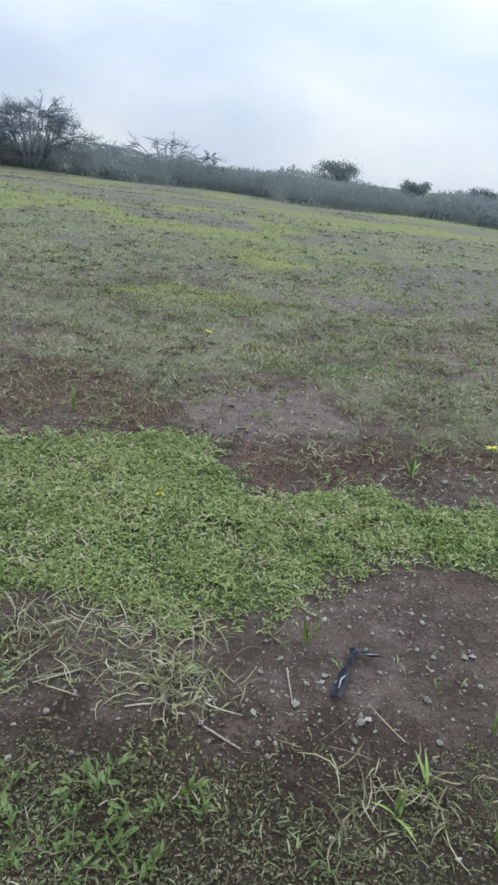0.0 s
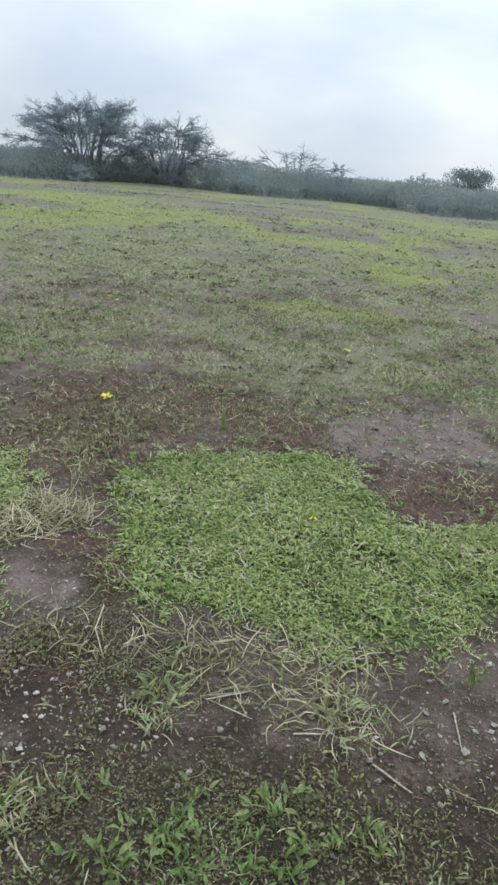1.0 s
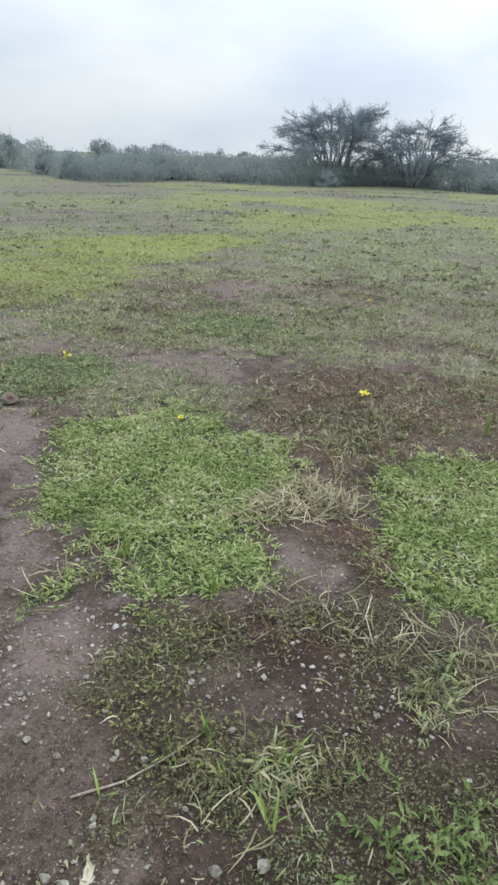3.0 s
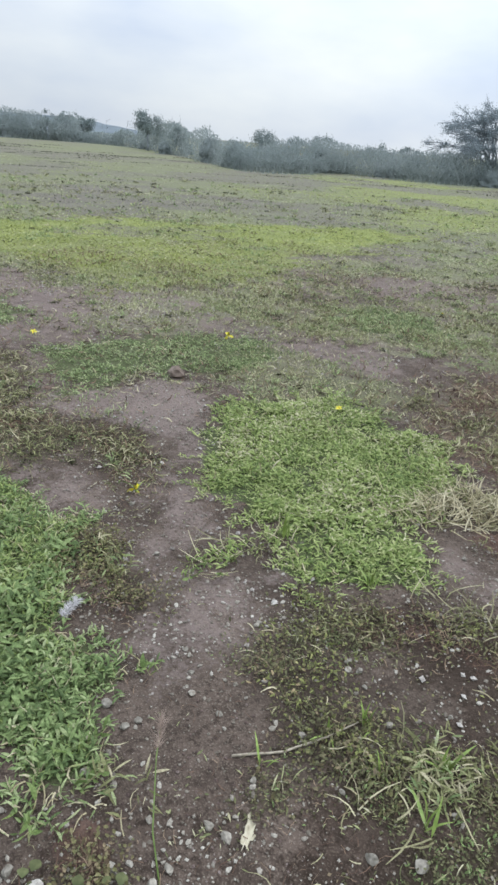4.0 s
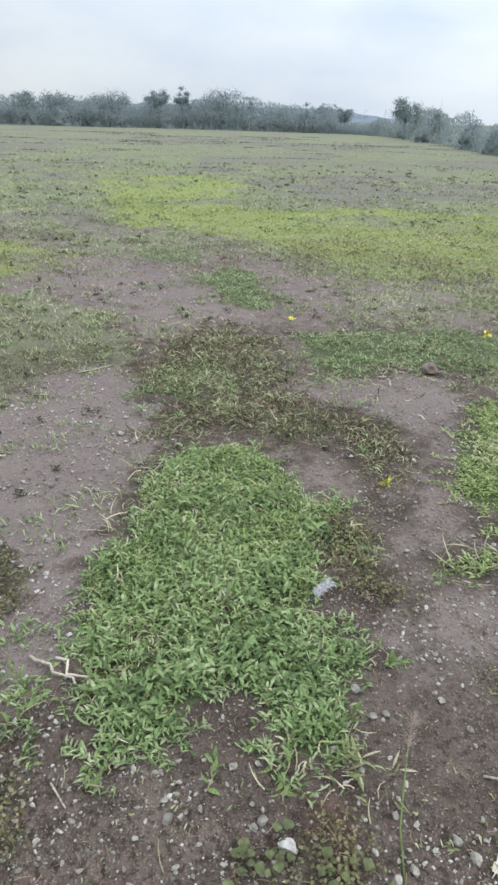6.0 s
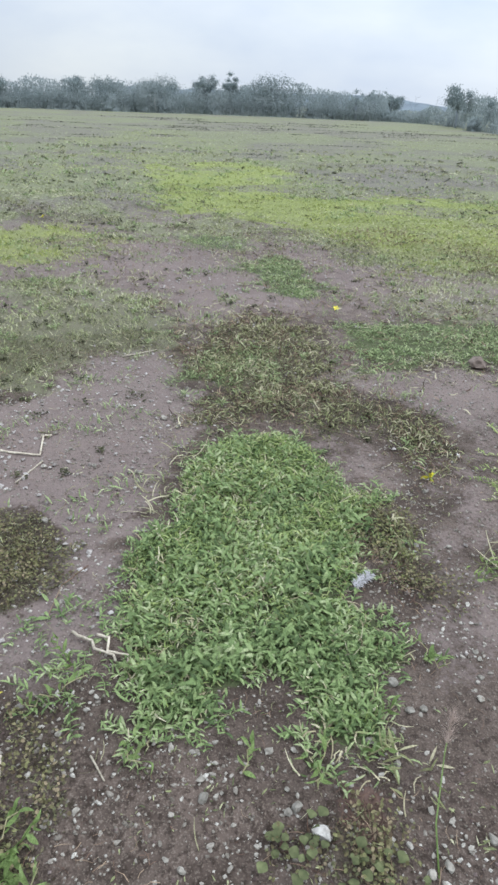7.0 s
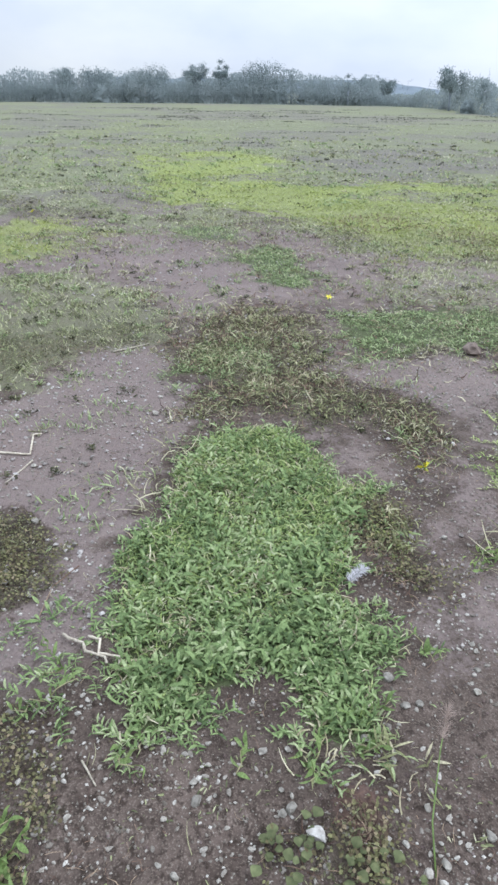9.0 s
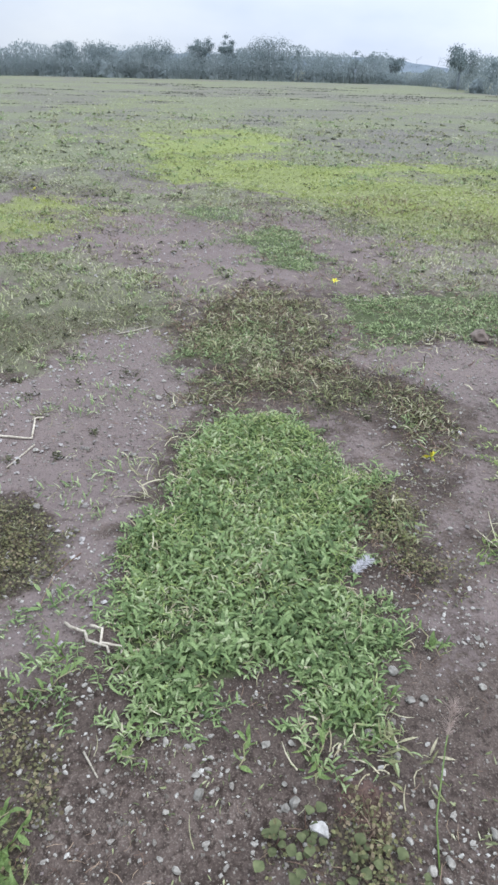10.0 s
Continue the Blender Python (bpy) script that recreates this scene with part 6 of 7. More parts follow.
def feather():
    e = empty("feather", -2.615, .36, "small tattered white downy feather at grass edge", "feather", rz=20)
    hp = Heap()
    hp.tube([(0, -.06, -.02), (.002, -.03, .03), (.004, 0, .04), (.0, .05, .044)], [.0012, .0012, .001, .0006], 5)
    part("quill", hp, M_FEATHER, e)
    g = np.random.default_rng(79)
    n = 160
    t = g.uniform(-.045, .055, n)
    P = np.stack([np.zeros(n), t, .036 + .1 * (t + .05)], 1)
    side = np.where(g.random(n) < .5, 1, -1)
    hv = Heap()
    hv.add(STRAND, P, -side * g.uniform(.7, 1.4, n), g.normal(.25, .25, n), g.normal(0, .4, n), g.uniform(.02, .04, n), np.full(n, .003))
    part("vane", hv, M_FEATHER, e, "loose white barbs")
    e.scale = (.8, .8, .9)


feather()


def scrap():
    """A twisted strip of dark plastic with a pale edge."""
    e = empty("plastic_scrap", 0.0, 1.42, "crumpled dark blue plastic strip on bare soil", "litter")
    mid = [Vector((-.075, -.12, .01)), Vector((-.04, -.06, .022)), Vector((-.03, 0, .014)), Vector((.0, .05, .03)), Vector((.03, .085, .022)), Vector((.075, .075, .012)), Vector((.115, .085, .008))]
    bm = bmesh.new()
    rows = []
    for i, p in enumerate(mid):
        a = i * 0.9
        u = Vector((math.cos(a) * .6 + .5, -.5 * math.cos(a), .5 * math.sin(a))).normalized()
        w = (.022, .02, .026, .03, .024, .016, .008)[i]
        rows.append([bm.verts.new(p + u * w * s + Vector((0, 0, .006 * math.sin(3 * s + i) + .008))) for s in (-1, -.4, .3, 1)])
    for r, s in zip(rows, rows[1:]):
        for j in range(3):
            bm.faces.new((r[j], r[j + 1], s[j + 1], s[j]))
    bmesh.ops.solidify(bm, geom=bm.faces[:], thickness=0.0015)
    me = bpy.data.meshes.new("strip")
    bm.to_mesh(me)
    bm.free()
    me.materials.append(M_BLUE)
    part("strip", new("strip", me), None, e)
    for k, pts in enumerate(([(.03, .07, .036), (.07, .072, .03), (.105, .085, .02)], [(-.06, -.1, .03), (-.05, -.07, .04), (-.03, -.045, .036)])):
        hp = Heap()
        hp.tube(pts, [.0025, .0038, .002], 5)
        part("edge", hp, M_PALE_FILM, e, "whitish torn edge")


scrap()


# ---- trees ----
def branching(hp, tips, start, heading, length, radius, depth, g, flat, droop, wiggle=0.25, taper=0.62):
    """One limb and, at its end and along it, its branches."""
    n = 4
    pts, p, d = [start], np.array(start, float), np.array(heading, float)
    for i in range(n):
        d = d + g.normal(0, wiggle, 3) * np.array([1, 1, 0.7])
        d[2] = d[2] * flat + droop
        d /= np.linalg.norm(d)
        p = p + d * length / n
        pts.append(tuple(p))
    hp.tube(pts, np.linspace(radius, radius * 0.6, n + 1), 6 if depth > 2 else 4 if depth > 1 else 3)
    if depth == 0:
        tips.append((pts[2], tuple(d)))
        tips.append((pts[4], tuple(d)))
        return
    k = 3 if g.random() < 0.6 else 2
    for i in range(k):
        s = pts[4] if i == 0 else pts[int(g.integers(2, 5))]
        h = d + g.normal(0, 0.62, 3) * np.array([1.2, 1.2, 0.55])
        branching(hp, tips, s, h / np.linalg.norm(h), length * g.uniform(0.55, 0.82), radius * taper, depth - 1, g, flat, droop, wiggle, taper)


def tree(x, y, tall, wide, seed, label, stems=4, depth=4, leaves=14, leaf=0.10, flat=0.86, droop=0.015, spread=0.75, fill=0.0, trunk=0.14, category="tree", mat=None, thick=1.0, rise=0.3):
    g = np.random.default_rng(seed)
    e = empty("tree", x, y, label, category, "trees at the field's edge", 0, 0.05)
    hp, tips = Heap(), []
    for i in range(stems):
        a = 6.283 * i / stems + g.normal(0, .3)
        h = np.array([math.cos(a) * spread, math.sin(a) * spread, 1.0])
        foot = (.12 * math.cos(a), .12 * math.sin(a), 0)
        fork = (foot[0] * (1 + 2.5 * rise), foot[1] * (1 + 2.5 * rise), rise)
        hp.tube([foot, (foot[0] * 1.6, foot[1] * 1.3, rise * .5), fork], [.095 * thick, .085 * thick, .075 * thick], 6)
        branching(hp, tips, fork, h / np.linalg.norm(h), 1.0, 0.072 * thick, depth, g, flat, droop)
    V = np.concatenate(hp.V)
    # brought to the tree's true height and spread
    hi = np.quantile(V[:, 2], 0.995)
    rad = np.quantile(np.hypot(V[:, 0], V[:, 1]), 0.985)
    sx, sz = wide / 2 / rad, tall / hi
    hp.V = [v * np.array([sx, sx, sz]) for v in hp.V]
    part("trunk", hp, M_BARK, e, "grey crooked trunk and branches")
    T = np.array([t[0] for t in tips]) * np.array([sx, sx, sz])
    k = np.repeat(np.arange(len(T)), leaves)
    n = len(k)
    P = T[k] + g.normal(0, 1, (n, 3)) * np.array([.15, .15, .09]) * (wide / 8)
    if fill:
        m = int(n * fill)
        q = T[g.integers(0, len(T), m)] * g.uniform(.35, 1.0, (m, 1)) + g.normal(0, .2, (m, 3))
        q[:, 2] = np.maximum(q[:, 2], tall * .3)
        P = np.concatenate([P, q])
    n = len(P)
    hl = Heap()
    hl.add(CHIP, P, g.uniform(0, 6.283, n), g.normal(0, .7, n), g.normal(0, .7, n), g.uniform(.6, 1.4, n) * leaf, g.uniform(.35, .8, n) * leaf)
    part("crown", hl, mat or M_TREE, e, "sparse grey-green foliage paled for haze")
    return e


def bow(a, b, lift, n):
    """A bowed path from a to b, raised in its middle."""
    a, b = np.array(a, float), np.array(b, float)
    m = (a + b) / 2 + np.array([0, 0, lift])
    t = np.linspace(0, 1, n)[:, None]
    return (1 - t) ** 2 * a + 2 * t * (1 - t) * m + t ** 2 * b


def thorn_tree(x, y, tall, wide, seed, label, limbs=18, subs=8, twigs=7, leaves=9, leaf=.07, low=.30):
    """A spreading thorn tree: bowed limbs from a low fork, fine side twigs, sparse leaves."""
    g = np.random.default_rng(seed)
    e = empty("tree", x, y, label, "tree", "trees at the field's edge", 0, 0.05)
    hp, tips = Heap(), []
    for s in range(4):
        a = s * 1.57 + g.normal(0, .3)
        hp.tube(bow((.25 * math.cos(a), .25 * math.sin(a), 0), (.9 * math.cos(a), .9 * math.sin(a), tall * .22), .1, 5), np.linspace(.10, .07, 5), 7)
    for i in range(limbs):
        az = 6.283 * (i + g.uniform(-.3, .3)) / limbs * 2
        el = radians(3 + 72 * g.random() ** 1.25)
        fork = (.9 * math.cos(az), .9 * math.sin(az), tall * .22)
        r = g.uniform(.84, 1.0)
        end = (math.cos(el) * math.cos(az) * wide / 2 * r, math.cos(el) * math.sin(az) * wide / 2 * r, tall * (low + (1 - low) * math.sin(el) * r))
        # up first, then out and over
        t = np.linspace(0, 1, 9)[:, None]
        top = np.array([fork[0] * .6 + end[0] * .4, fork[1] * .6 + end[1] * .4, end[2] + tall * .16 * math.cos(el)])
        path = (1 - t) ** 2 * np.array(fork) + 2 * t * (1 - t) * top + t ** 2 * np.array(end) + g.normal(0, .07, (9, 3))
        hp.tube(path, np.linspace(.055, .02, 9), 5)
        for k in range(subs):
            b = path[int(g.integers(3, 9))]
            out = np.array([b[0], b[1], (b[2] - tall * .45) * .35])
            d = out / (np.linalg.norm(out) + 1e-6) + g.normal(0, .75, 3) * np.array([1, 1, .35])
            d /= np.linalg.norm(d)
            ln = wide * g.uniform(.07, .16)
            q = bow(b, b + d * ln + np.array([0, 0, -.12]), .12, 5)
            hp.tube(q, np.linspace(.024, .012, 5), 4)
            for m in range(twigs):
                c = q[int(g.integers(1, 5))]
                d2 = d + g.normal(0, .8, 3) * np.array([1, 1, .6])
                d2 /= np.linalg.norm(d2)
                t2 = c + d2 * g.uniform(.25, .6)
                hp.tube(bow(c, t2, .04, 3), [.012, .010, .006], 3)
                tips += [(c + t2) / 2, t2]
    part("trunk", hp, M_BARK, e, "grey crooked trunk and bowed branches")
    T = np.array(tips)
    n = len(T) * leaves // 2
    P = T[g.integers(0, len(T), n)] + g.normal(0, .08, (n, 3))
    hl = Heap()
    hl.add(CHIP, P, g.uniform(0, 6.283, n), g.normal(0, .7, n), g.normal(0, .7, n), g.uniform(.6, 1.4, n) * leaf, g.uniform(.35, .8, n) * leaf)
    part("crown", hl, M_TREE, e, "sparse grey-green foliage paled for haze")
    return e


THORN = "wide thorn tree with sparse grey-green crown over brush"
thorn_tree(-19.9, 43.0, 4.5, 8.8, 21, THORN, limbs=32, subs=9, twigs=10, leaves=16, low=.34)
thorn_tree(-15.3, 46.2, 3.75, 9.0, 22, THORN, limbs=30, subs=9, twigs=8, leaves=14, low=.36)
thorn_tree(-6.9, 49.4, 2.95, 7.2, 23, "low flat-topped thorn tree with nearly bare branches", limbs=14, subs=6, twigs=5, leaves=4, low=.55)
tree(-3.4, 47.7, 2.4, 2.4, 24, "small sparse tree rising from the brush", stems=3, depth=3, leaves=26, leaf=.07, spread=.7, thick=.35)
tree(-21.0, 42.4, 4.65, 2.6, 25, "tall bare sapling rising through a thorn tree", stems=2, depth=3, leaves=3, leaf=.07, spread=.5, rise=1.2)
ROUNDED = "dense round-crowned tree behind the brush"
# leaf colour of the far round crowns, lightened and greyed to imitate haze
M_DARK = leafy("hazy_crown_leaf", [(0.0, (0.15, 0.19, 0.19)), (0.6, (0.20, 0.245, 0.24)), (1.0, (0.26, 0.305, 0.295))], rough=0.7, patch=0.6, patch_amount=0.3, see=0.35)


def round_tree(x, y, tall, wide, seed, label=ROUNDED, leaf=.2, clumps=44, each=110, squat=.34):
    """A trunk with forked limbs under a crown of many uneven clumps of leaves."""
    g = np.random.default_rng(seed)
    e = empty("tree", x, y, label, "tree", "trees at the field's edge", 0, 0.05)
    hp = Heap()
    hub = np.array([g.normal(0, .1), g.normal(0, .1), tall * .42])
    hp.tube(bow((0, 0, 0), hub, 0, 4), np.linspace(.05, .04, 4) * tall * .6, 7)
    u = g.normal(0, 1, (clumps, 3))
    u /= np.linalg.norm(u, axis=1)[:, None]
    C = u * (g.random(clumps) ** .4)[:, None] * np.array([wide / 2 * .85, wide / 2 * .85, tall * squat * .85]) + np.array([0, 0, tall * (1 - squat)])
    for c in C[::2]:
        hp.tube(bow(hub, c, .1, 4), [.03 * tall * .5, .02 * tall * .5, .012 * tall * .5, .01], 4)
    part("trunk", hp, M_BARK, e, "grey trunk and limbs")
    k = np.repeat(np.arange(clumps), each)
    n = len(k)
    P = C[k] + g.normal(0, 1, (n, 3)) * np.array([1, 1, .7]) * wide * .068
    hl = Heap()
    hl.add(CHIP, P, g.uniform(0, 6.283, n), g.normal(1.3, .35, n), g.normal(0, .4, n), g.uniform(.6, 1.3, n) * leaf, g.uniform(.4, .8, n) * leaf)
    part("crown", hl, M_DARK, e, "uneven grey-green crown paled for haze")
    return e


round_tree(6.0, 53.3, 3.2, 4.0, 31, leaf=.12)
round_tree(13.4, 58.1, 2.5, 3.0, 32, leaf=.12)
round_tree(18.7, 56.6, 2.35, 3.4, 33, leaf=.12)
round_tree(-12.3, 56.6, 2.15, 2.8, 34, leaf=.12)
tree(2.1, 54.7, 2.3, 2.6, 35, "small bare-twigged shrub tree above the brush", stems=3, depth=3, leaves=5, leaf=.12)
round_tree(-56.8, 43.3, 3.7, 4.2, 36, "lone spreading tree with layered crown", leaf=.14, clumps=30, squat=.36)
for i, (x, y, h, w) in enumerate([(-84.9, 54.2, 3.5, 3.8), (-86.2, 52.1, 3.4, 3.2), (-88.2, 37.6, 5.1, 6.2), (-90.1, 32.8, 5.3, 3.0), (-91.2, 29.7, 4.7, 3.8), (-93.1, 23.7, 4.2, 6.6), (-94.5, 17.4, 4.1, 5.4), (-95.2, 13.4, 4.0, 3.8), (-94.0, 3.0, 4.0, 4.5), (-95.0, -4.0, 4.4, 4.0)]):
    round_tree(x, y, h, w, 40 + i, leaf=.15, clumps=36 + 8 * (i % 3), squat=.38)
round_tree(-86.5, 41.1, 4.6, 2.2, 51, "slim upright tree above the far brush", leaf=.12, clumps=14, each=60, squat=.36)
round_tree(-80.5, 46.1, 3.9, 2.6, 52, "thin tree with a few clumps of leaves", leaf=.12, clumps=10, each=50, squat=.3)
for i, (x, y, h, w) in enumerate([(-36.3, 37.8, 2.6, 2.3), (-34.9, 36.3, 2.5, 2.6), (-33.3, 37.8, 2.3, 1.8), (-28.5, 41.4, 2.25, 2.9), (-25.6, 40.8, 2.1, 1.5), (-31.7, 39.0, 2.4, 2.3), (-48.0, 40.1, 2.5, 2.1)]):
    round_tree(x, y, h, w, 60 + i, "small scrubby tree standing in the brush", leaf=.10, clumps=18, each=70)


# ---- brush along the field's edge ----
def edge_reach(az):
    """Distance of the brush's foot by direction, in degrees left of straight ahead."""
    r = 44 + 3 * math.sin(az * 0.11) + 2 * math.sin(az * 0.37 + 1)
    t = min(max((az - 44) / 14, 0), 1)
    return r + (92 - r) * t * t * (3 - 2 * t)


def shrub(x, y, tall, wide, seed, label="grey-green tangled shrub paled for haze at the field's edge"):
    g = np.random.default_rng(seed)
    e = empty("shrub", x, y, label, "shrub", "brush along the field", 0, 0.03)
    tops = []
    for i in range(12):
        a, r = g.uniform(0, 6.283), g.random() ** .6
        b = np.array([math.cos(a) * r * .35 * wide / 2, math.sin(a) * r * .35 * wide / 2, 0])
        t = np.array([math.cos(a) * r * wide / 2, math.sin(a) * r * wide / 2, tall * (1.0 - .35 * r * r) * g.uniform(.6, .95)])
        m = (b + t) / 2 + g.normal(0, .12, 3)
        if i % 3 == 0:
            hp = Heap()
            hp.tube([b, m, t], [.024, .016, .006], 3)
            part("stem", hp, M_BARK, e)
        tops += [m, t, (m + t) / 2]
    T = np.array(tops)
    n = 750
    P = T[g.integers(0, len(T), n)] + g.normal(0, 1, (n, 3)) * np.array([.2, .2, .13])
    # a skirt of leaves down to the ground
    low = g.random(n) < .94
    m = int(low.sum())
    a, r, h = g.uniform(0, 6.283, m), g.random(m) ** .35, g.random(m)
    edge = np.sqrt(np.clip(1 - (h * .92) ** 2.4, 0, 1)) * (.8 + .45 * vnoise(a * 1.9, h * 3, 1.0, seed))
    P[low] = np.stack([np.cos(a) * r * edge * wide / 2, np.sin(a) * r * edge * wide / 2, h * tall * .9], 1)
    P[:, 2] = np.abs(P[:, 2]) + .03
    hl = Heap()
    # the dense inner mass of fine leaves, then the loose outer ones
    rows, cols = 12, 26
    inner = []
    for i in range(rows):
        h = i / (rows - 1)
        for j in range(cols):
            a = 6.283 * j / cols
            rr = (math.sqrt(max(0, 1 - (h * .985) ** 2.4)) * (.74 + .3 * noise.noise(Vector((math.cos(a) * 1.6, math.sin(a) * 1.6, h * 2.5 + seed))) + g.uniform(-.16, .16))) * wide / 2 * .82
            inner.append((math.cos(a) * rr, math.sin(a) * rr, h * tall * (.74 + .24 * noise.noise(Vector((math.cos(a) * 2, math.sin(a) * 2, seed * 1.7))) + g.uniform(-.08, .08))))
    quads = [(i * cols + j, i * cols + (j + 1) % cols, (i + 1) * cols + (j + 1) % cols, (i + 1) * cols + j) for i in range(rows - 1) for j in range(cols)]
    hl.add((np.array(inner), quads), np.zeros((1, 3)), np.zeros(1), np.zeros(1), np.zeros(1), 1.0)
    hl.add(CHIP, P, g.uniform(0, 6.283, n), g.normal(0, .8, n), g.normal(0, .8, n), g.uniform(.08, .19, n), g.uniform(.045, .09, n))
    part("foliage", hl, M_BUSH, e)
    return e


def brush():
    g = np.random.default_rng(88)
    kinds = [shrub(0, 0, t, w, 1200 + i) for i, (t, w) in enumerate([(1.9, 2.6), (1.6, 3.0), (2.1, 2.2), (1.4, 2.4), (1.8, 3.2)])]
    first = [True] * len(kinds)
    az = -34.0
    while az < 112:
        r = edge_reach(az)
        far = r > 60
        for row in range(2):
            rr = r + 1.0 + row * (2.6 if not far else 4.0) + g.uniform(-.7, .9)
            a = radians(az + g.normal(0, .6))
            x, y = -1 - math.sin(a) * rr, math.cos(a) * rr
            s = g.uniform(.65, 1.05) * (r / 47) ** .85 * (.85, 1.1)[row]
            if 49.5 < az < 57.5:
                s *= .45 if az > 53 else .7
            i = int(g.integers(0, len(kinds)))
            m = pose(x, y, ground_at(x, y) - .03, 0, 0, g.uniform(0, 360)) @ Matrix.Diagonal((s * 1.1, s * 1.1, s * g.uniform(.85, 1.1), 1))
            if first[i]:
                first[i] = False
                kinds[i].matrix_basis = m
            else:
                ob = copy_thing(kinds[i], Matrix.Identity(4))
                ob.matrix_basis = m
        az += math.degrees((2.0 if not far else 2.8) / r)


brush()


def brush_top(x, y):
    """Height of the tangled scrub over the plan, uneven from thicket to thicket."""
    return 0.62 + 1.75 * fnoise(x, y, 5.0, 90, 3) + 0.25 * fnoise(x, y, 1.1, 92, 2)


def tall_grass():
    """The tangle of small leaves, rank grass and twiggy stems that fills the brush."""
    g = np.random.default_rng(89)

    def strewn(n, deep, front=.6):
        az = g.uniform(-36, 112, n)
        back = deep * g.random(n)
        r = np.array([edge_reach(a) for a in az]) + back - front
        a = np.radians(az)
        far = r > 60
        low = np.where((az > 53) & (az < 57.5), .5, 1.0) * np.clip(r / 46, 1, 2.3) ** 1.05
        return -1 - np.sin(a) * r, np.cos(a) * r, back, far, low

    hl = Heap()
    x, y, back, far, low = strewn(160000, 4.6)
    n = len(x)
    top = brush_top(x, y) * low * (.5 + .5 * smooth(back, 0, 1.6))
    z = height(x, y) + .02 + top * g.random(n) ** .62 * g.uniform(.9, 1.0, n)
    size = g.uniform(.06, .12, n) * np.where(far, 1.7, 1.0)
    hl.add(CHIP, np.stack([x, y, z], 1), g.uniform(0, 6.283, n), g.normal(1.35, .35, n), g.normal(0, .4, n), size * 1.5, size * .7)
    tagged(hl.make("scrub_leaves", M_BUSH), "dense tangle of grey-green scrub paled for haze along the field", "scrub", kind="stuff")
    hp = Heap()
    x, y, back, far, low = strewn(14000, 5.0, 2.6)
    n = len(x)
    L = g.uniform(.2, .7, n) * low * (.5 + fnoise(x, y, 6, 90)) * (.18 + .82 * smooth(back, 0, 3)) * smooth(fnoise(x, y, 2.2, 99), .3, .55)
    hp.add(SLIVER, np.stack([x, y, height(x, y) - .02], 1), g.uniform(0, 6.283, n), g.normal(1.3, .3, n), g.normal(0, .2, n), L, np.where(far, .1, .05))
    tagged(hp.make("tall_grass", M_TALL), "rank grey-green tall grass paled for haze along the brush", "tall grass", kind="stuff")
    hs = Heap()
    for i in range(420):
        az = g.uniform(-34, 110)
        rr = edge_reach(az) + g.uniform(1, 6)
        a = radians(az)
        s = 1.0 if rr < 62 else 1.9
        x, y = -1 - math.sin(a) * rr, math.cos(a) * rr
        top = s * g.uniform(1.1, 1.75)
        lean = g.normal(0, .25, 2) * s
        hs.tube([(x, y, -.05), (x + lean[0] * .4, y + lean[1] * .4, top * .6), (x + lean[0], y + lean[1], top)], [.012 * s, .008 * s, .003 * s], 3)
        for k in range(5):
            f = g.uniform(.6, .95)
            b = np.array([x + lean[0] * f, y + lean[1] * f, top * f])
            hs.tube([b, b + np.array([g.normal(0, .2), g.normal(0, .2), g.uniform(.05, .3)]) * s], [.005 * s, .003 * s], 3)
    tagged(hs.make("bare_stems", M_BARK), "bare grey twiggy stems rising above the brush", "stems", kind="stuff")


tall_grass()


M_TUSSOCK = leafy("dead_tussock", [(0.0, (0.05, 0.052, 0.038)), (1.0, (0.12, 0.115, 0.08))], rough=0.85, patch=0.5, patch_amount=0.3, see=0.1)


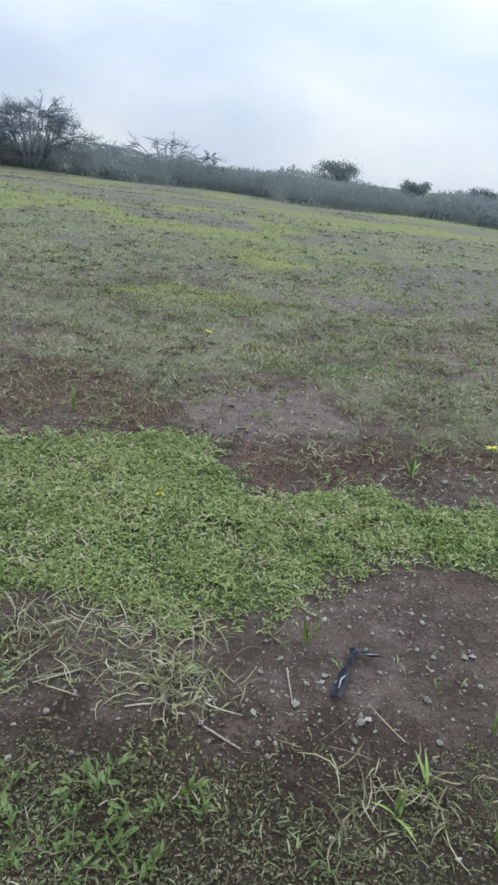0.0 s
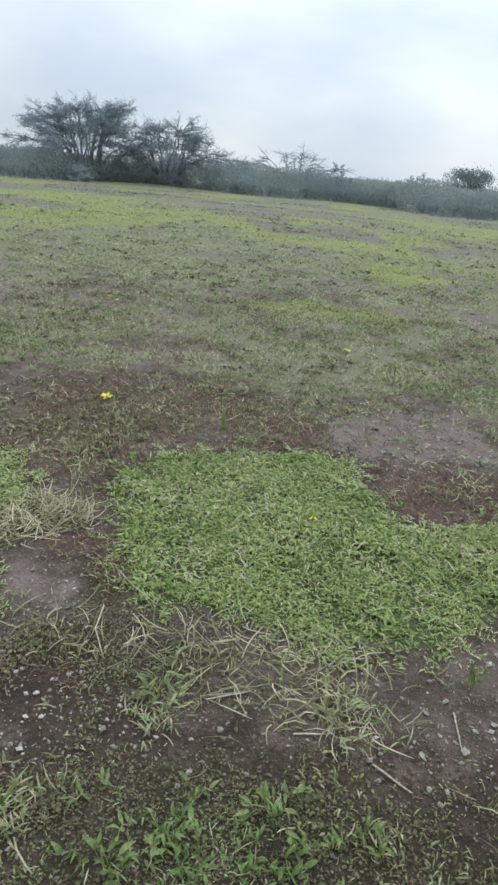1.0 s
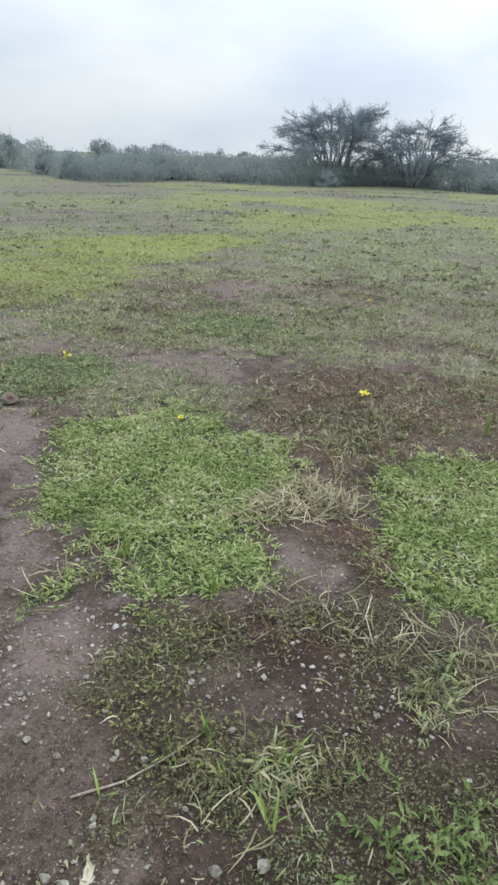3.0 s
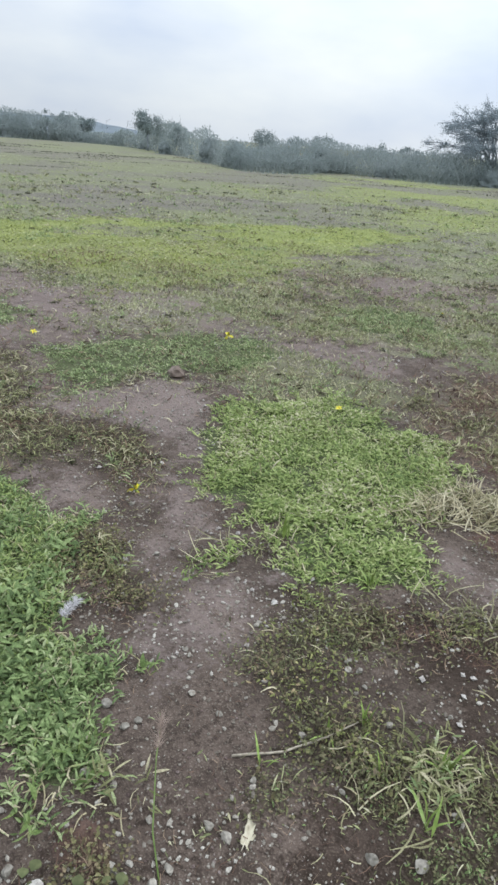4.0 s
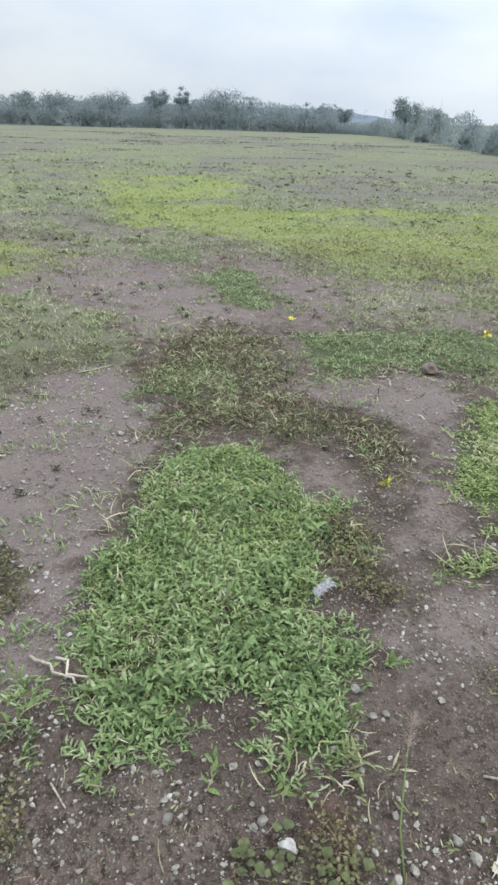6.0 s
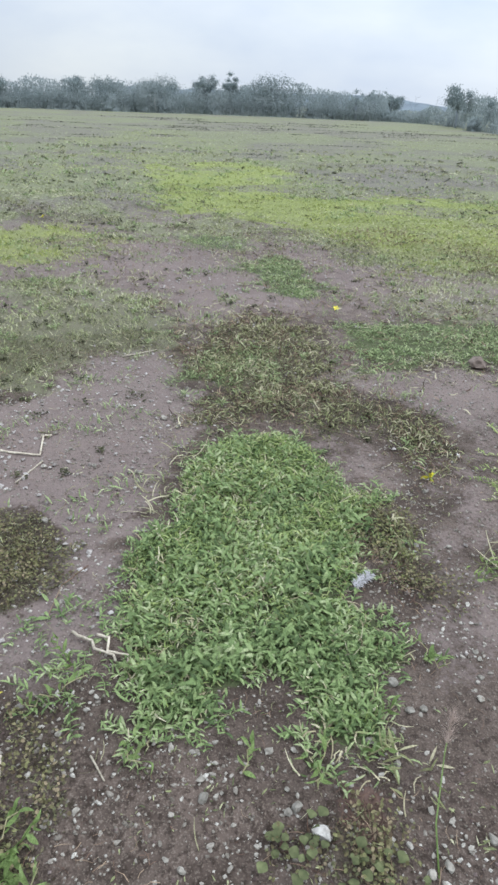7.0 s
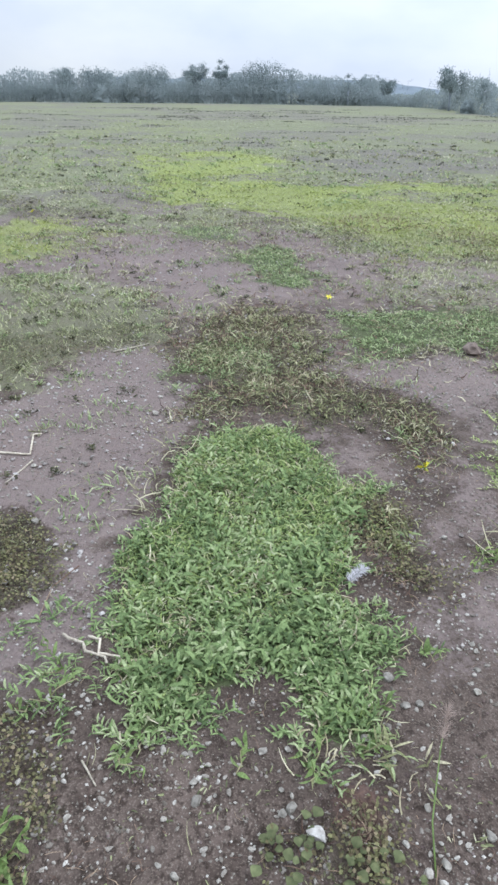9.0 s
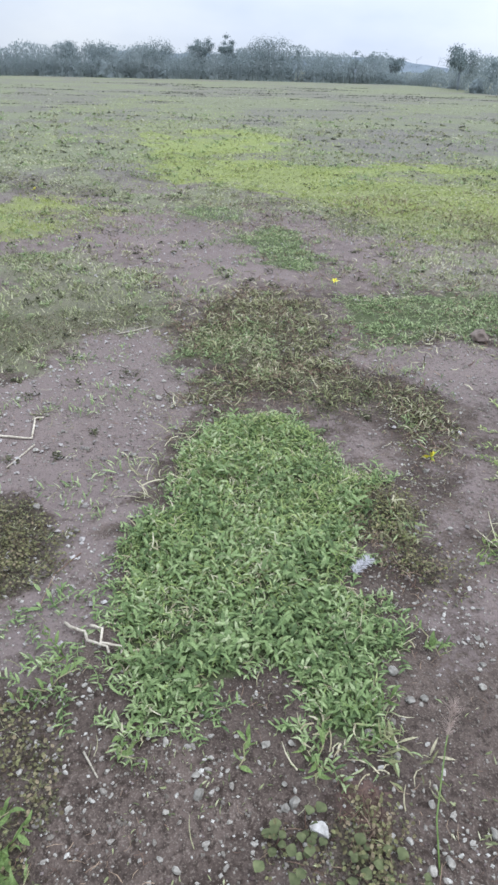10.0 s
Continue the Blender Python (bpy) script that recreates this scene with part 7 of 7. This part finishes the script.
def far_tussocks():
    """Dark dead clumps strewn over the far field."""
    hp = Heap()
    g = np.random.default_rng(91)
    n0 = 1000
    az, r = np.radians(g.uniform(-32, 105, n0)), 6 + 62 * g.random(n0) ** 1.2
    x, y = -1 - np.sin(az) * r, np.cos(az) * r
    k = g.random(n0) < .10 + .9 * smooth(fnoise(x + 0.35 * y, y, 4.0, 95, 4), .47, .57)
    k &= np.array([rr < edge_reach(math.degrees(a)) - 1 for rr, a in zip(r, az)])
    x, y, r = x[k], y[k], r[k]
    m = 64
    across, along = g.normal(0, 1, len(x) * m) * np.repeat((.08 + .017 * r) * g.uniform(.3, 1.6, len(x)), m), g.normal(0, 1, len(x) * m) * np.repeat(.04 + .003 * r, m)
    ca, sa = np.repeat(np.cos(az[k]), m), np.repeat(np.sin(az[k]), m)
    X, Y = np.repeat(x, m) + ca * across - sa * along, np.repeat(y, m) + sa * across + ca * along
    n = len(X)
    hp.add(SLIVER, np.stack([X, Y, height(X, Y) - .01], 1), g.uniform(0, 6.283, n), g.normal(.3, .25, n), g.normal(0, .4, n), g.uniform(.018, .05, n) * np.repeat(.8 + r / 30, m), np.repeat(.014 + r * .0016, m))
    tagged(hp.make("dead_tussocks", M_TUSSOCK), "dark dead tussocks strewn over the far field", "tussocks", kind="stuff")


far_tussocks()


# ---- far off ----
def posts():
    # two pale stems of one forked trunk, modelled as separate posts
    for x, y in ((-91.3, 22.2), (-91.2, 22.75)):
        e = empty("post", x, y, "pale stem of a forked trunk before the far brush", "post", "pale posts", 0, .1)
        hp = Heap()
        hp.tube([(0, 0, 0), (.02, .01, 1.0), (.0, .02, 2.05)], [.10, .085, .075], 8)
        part("shaft", hp, M_PALE_STEM, e)


posts()


def hill():
    """A low wooded ridge beyond the gap in the brush."""
    n, m = 60, 14
    V, F = [], []
    for i in range(n):
        u = i / (n - 1)
        az = radians(46 + 34 * u)
        for j in range(m):
            v = j / (m - 1)
            r = 620 + 260 * v
            h = (1.2 + 12.5 * min(1, max(0, (math.degrees(az) - 49) / 9)) ** 1.1) * math.sin(math.pi * v) * (0.9 + 0.3 * noise.noise(Vector((u * 22, v * 4, 3))))
            V.append((-1 - math.sin(az) * r, math.cos(az) * r, h - .6))
    for i in range(n - 1):
        for j in range(m - 1):
            F.append((i * m + j, (i + 1) * m + j, (i + 1) * m + j + 1, i * m + j + 1))
    me = bpy.data.meshes.new("hill")
    me.from_pydata(V, [], F)
    # the ridge's blue-grey base colour stands in for haze over the distance
    me.materials.append(grained("hazy_woodland", (0.085, 0.11, 0.13), (0.12, 0.15, 0.17), 0.05, bump=0.0, by_thing=False))
    for p in me.polygons:
        p.use_smooth = True
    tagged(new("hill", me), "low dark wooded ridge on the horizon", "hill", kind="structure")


hill()
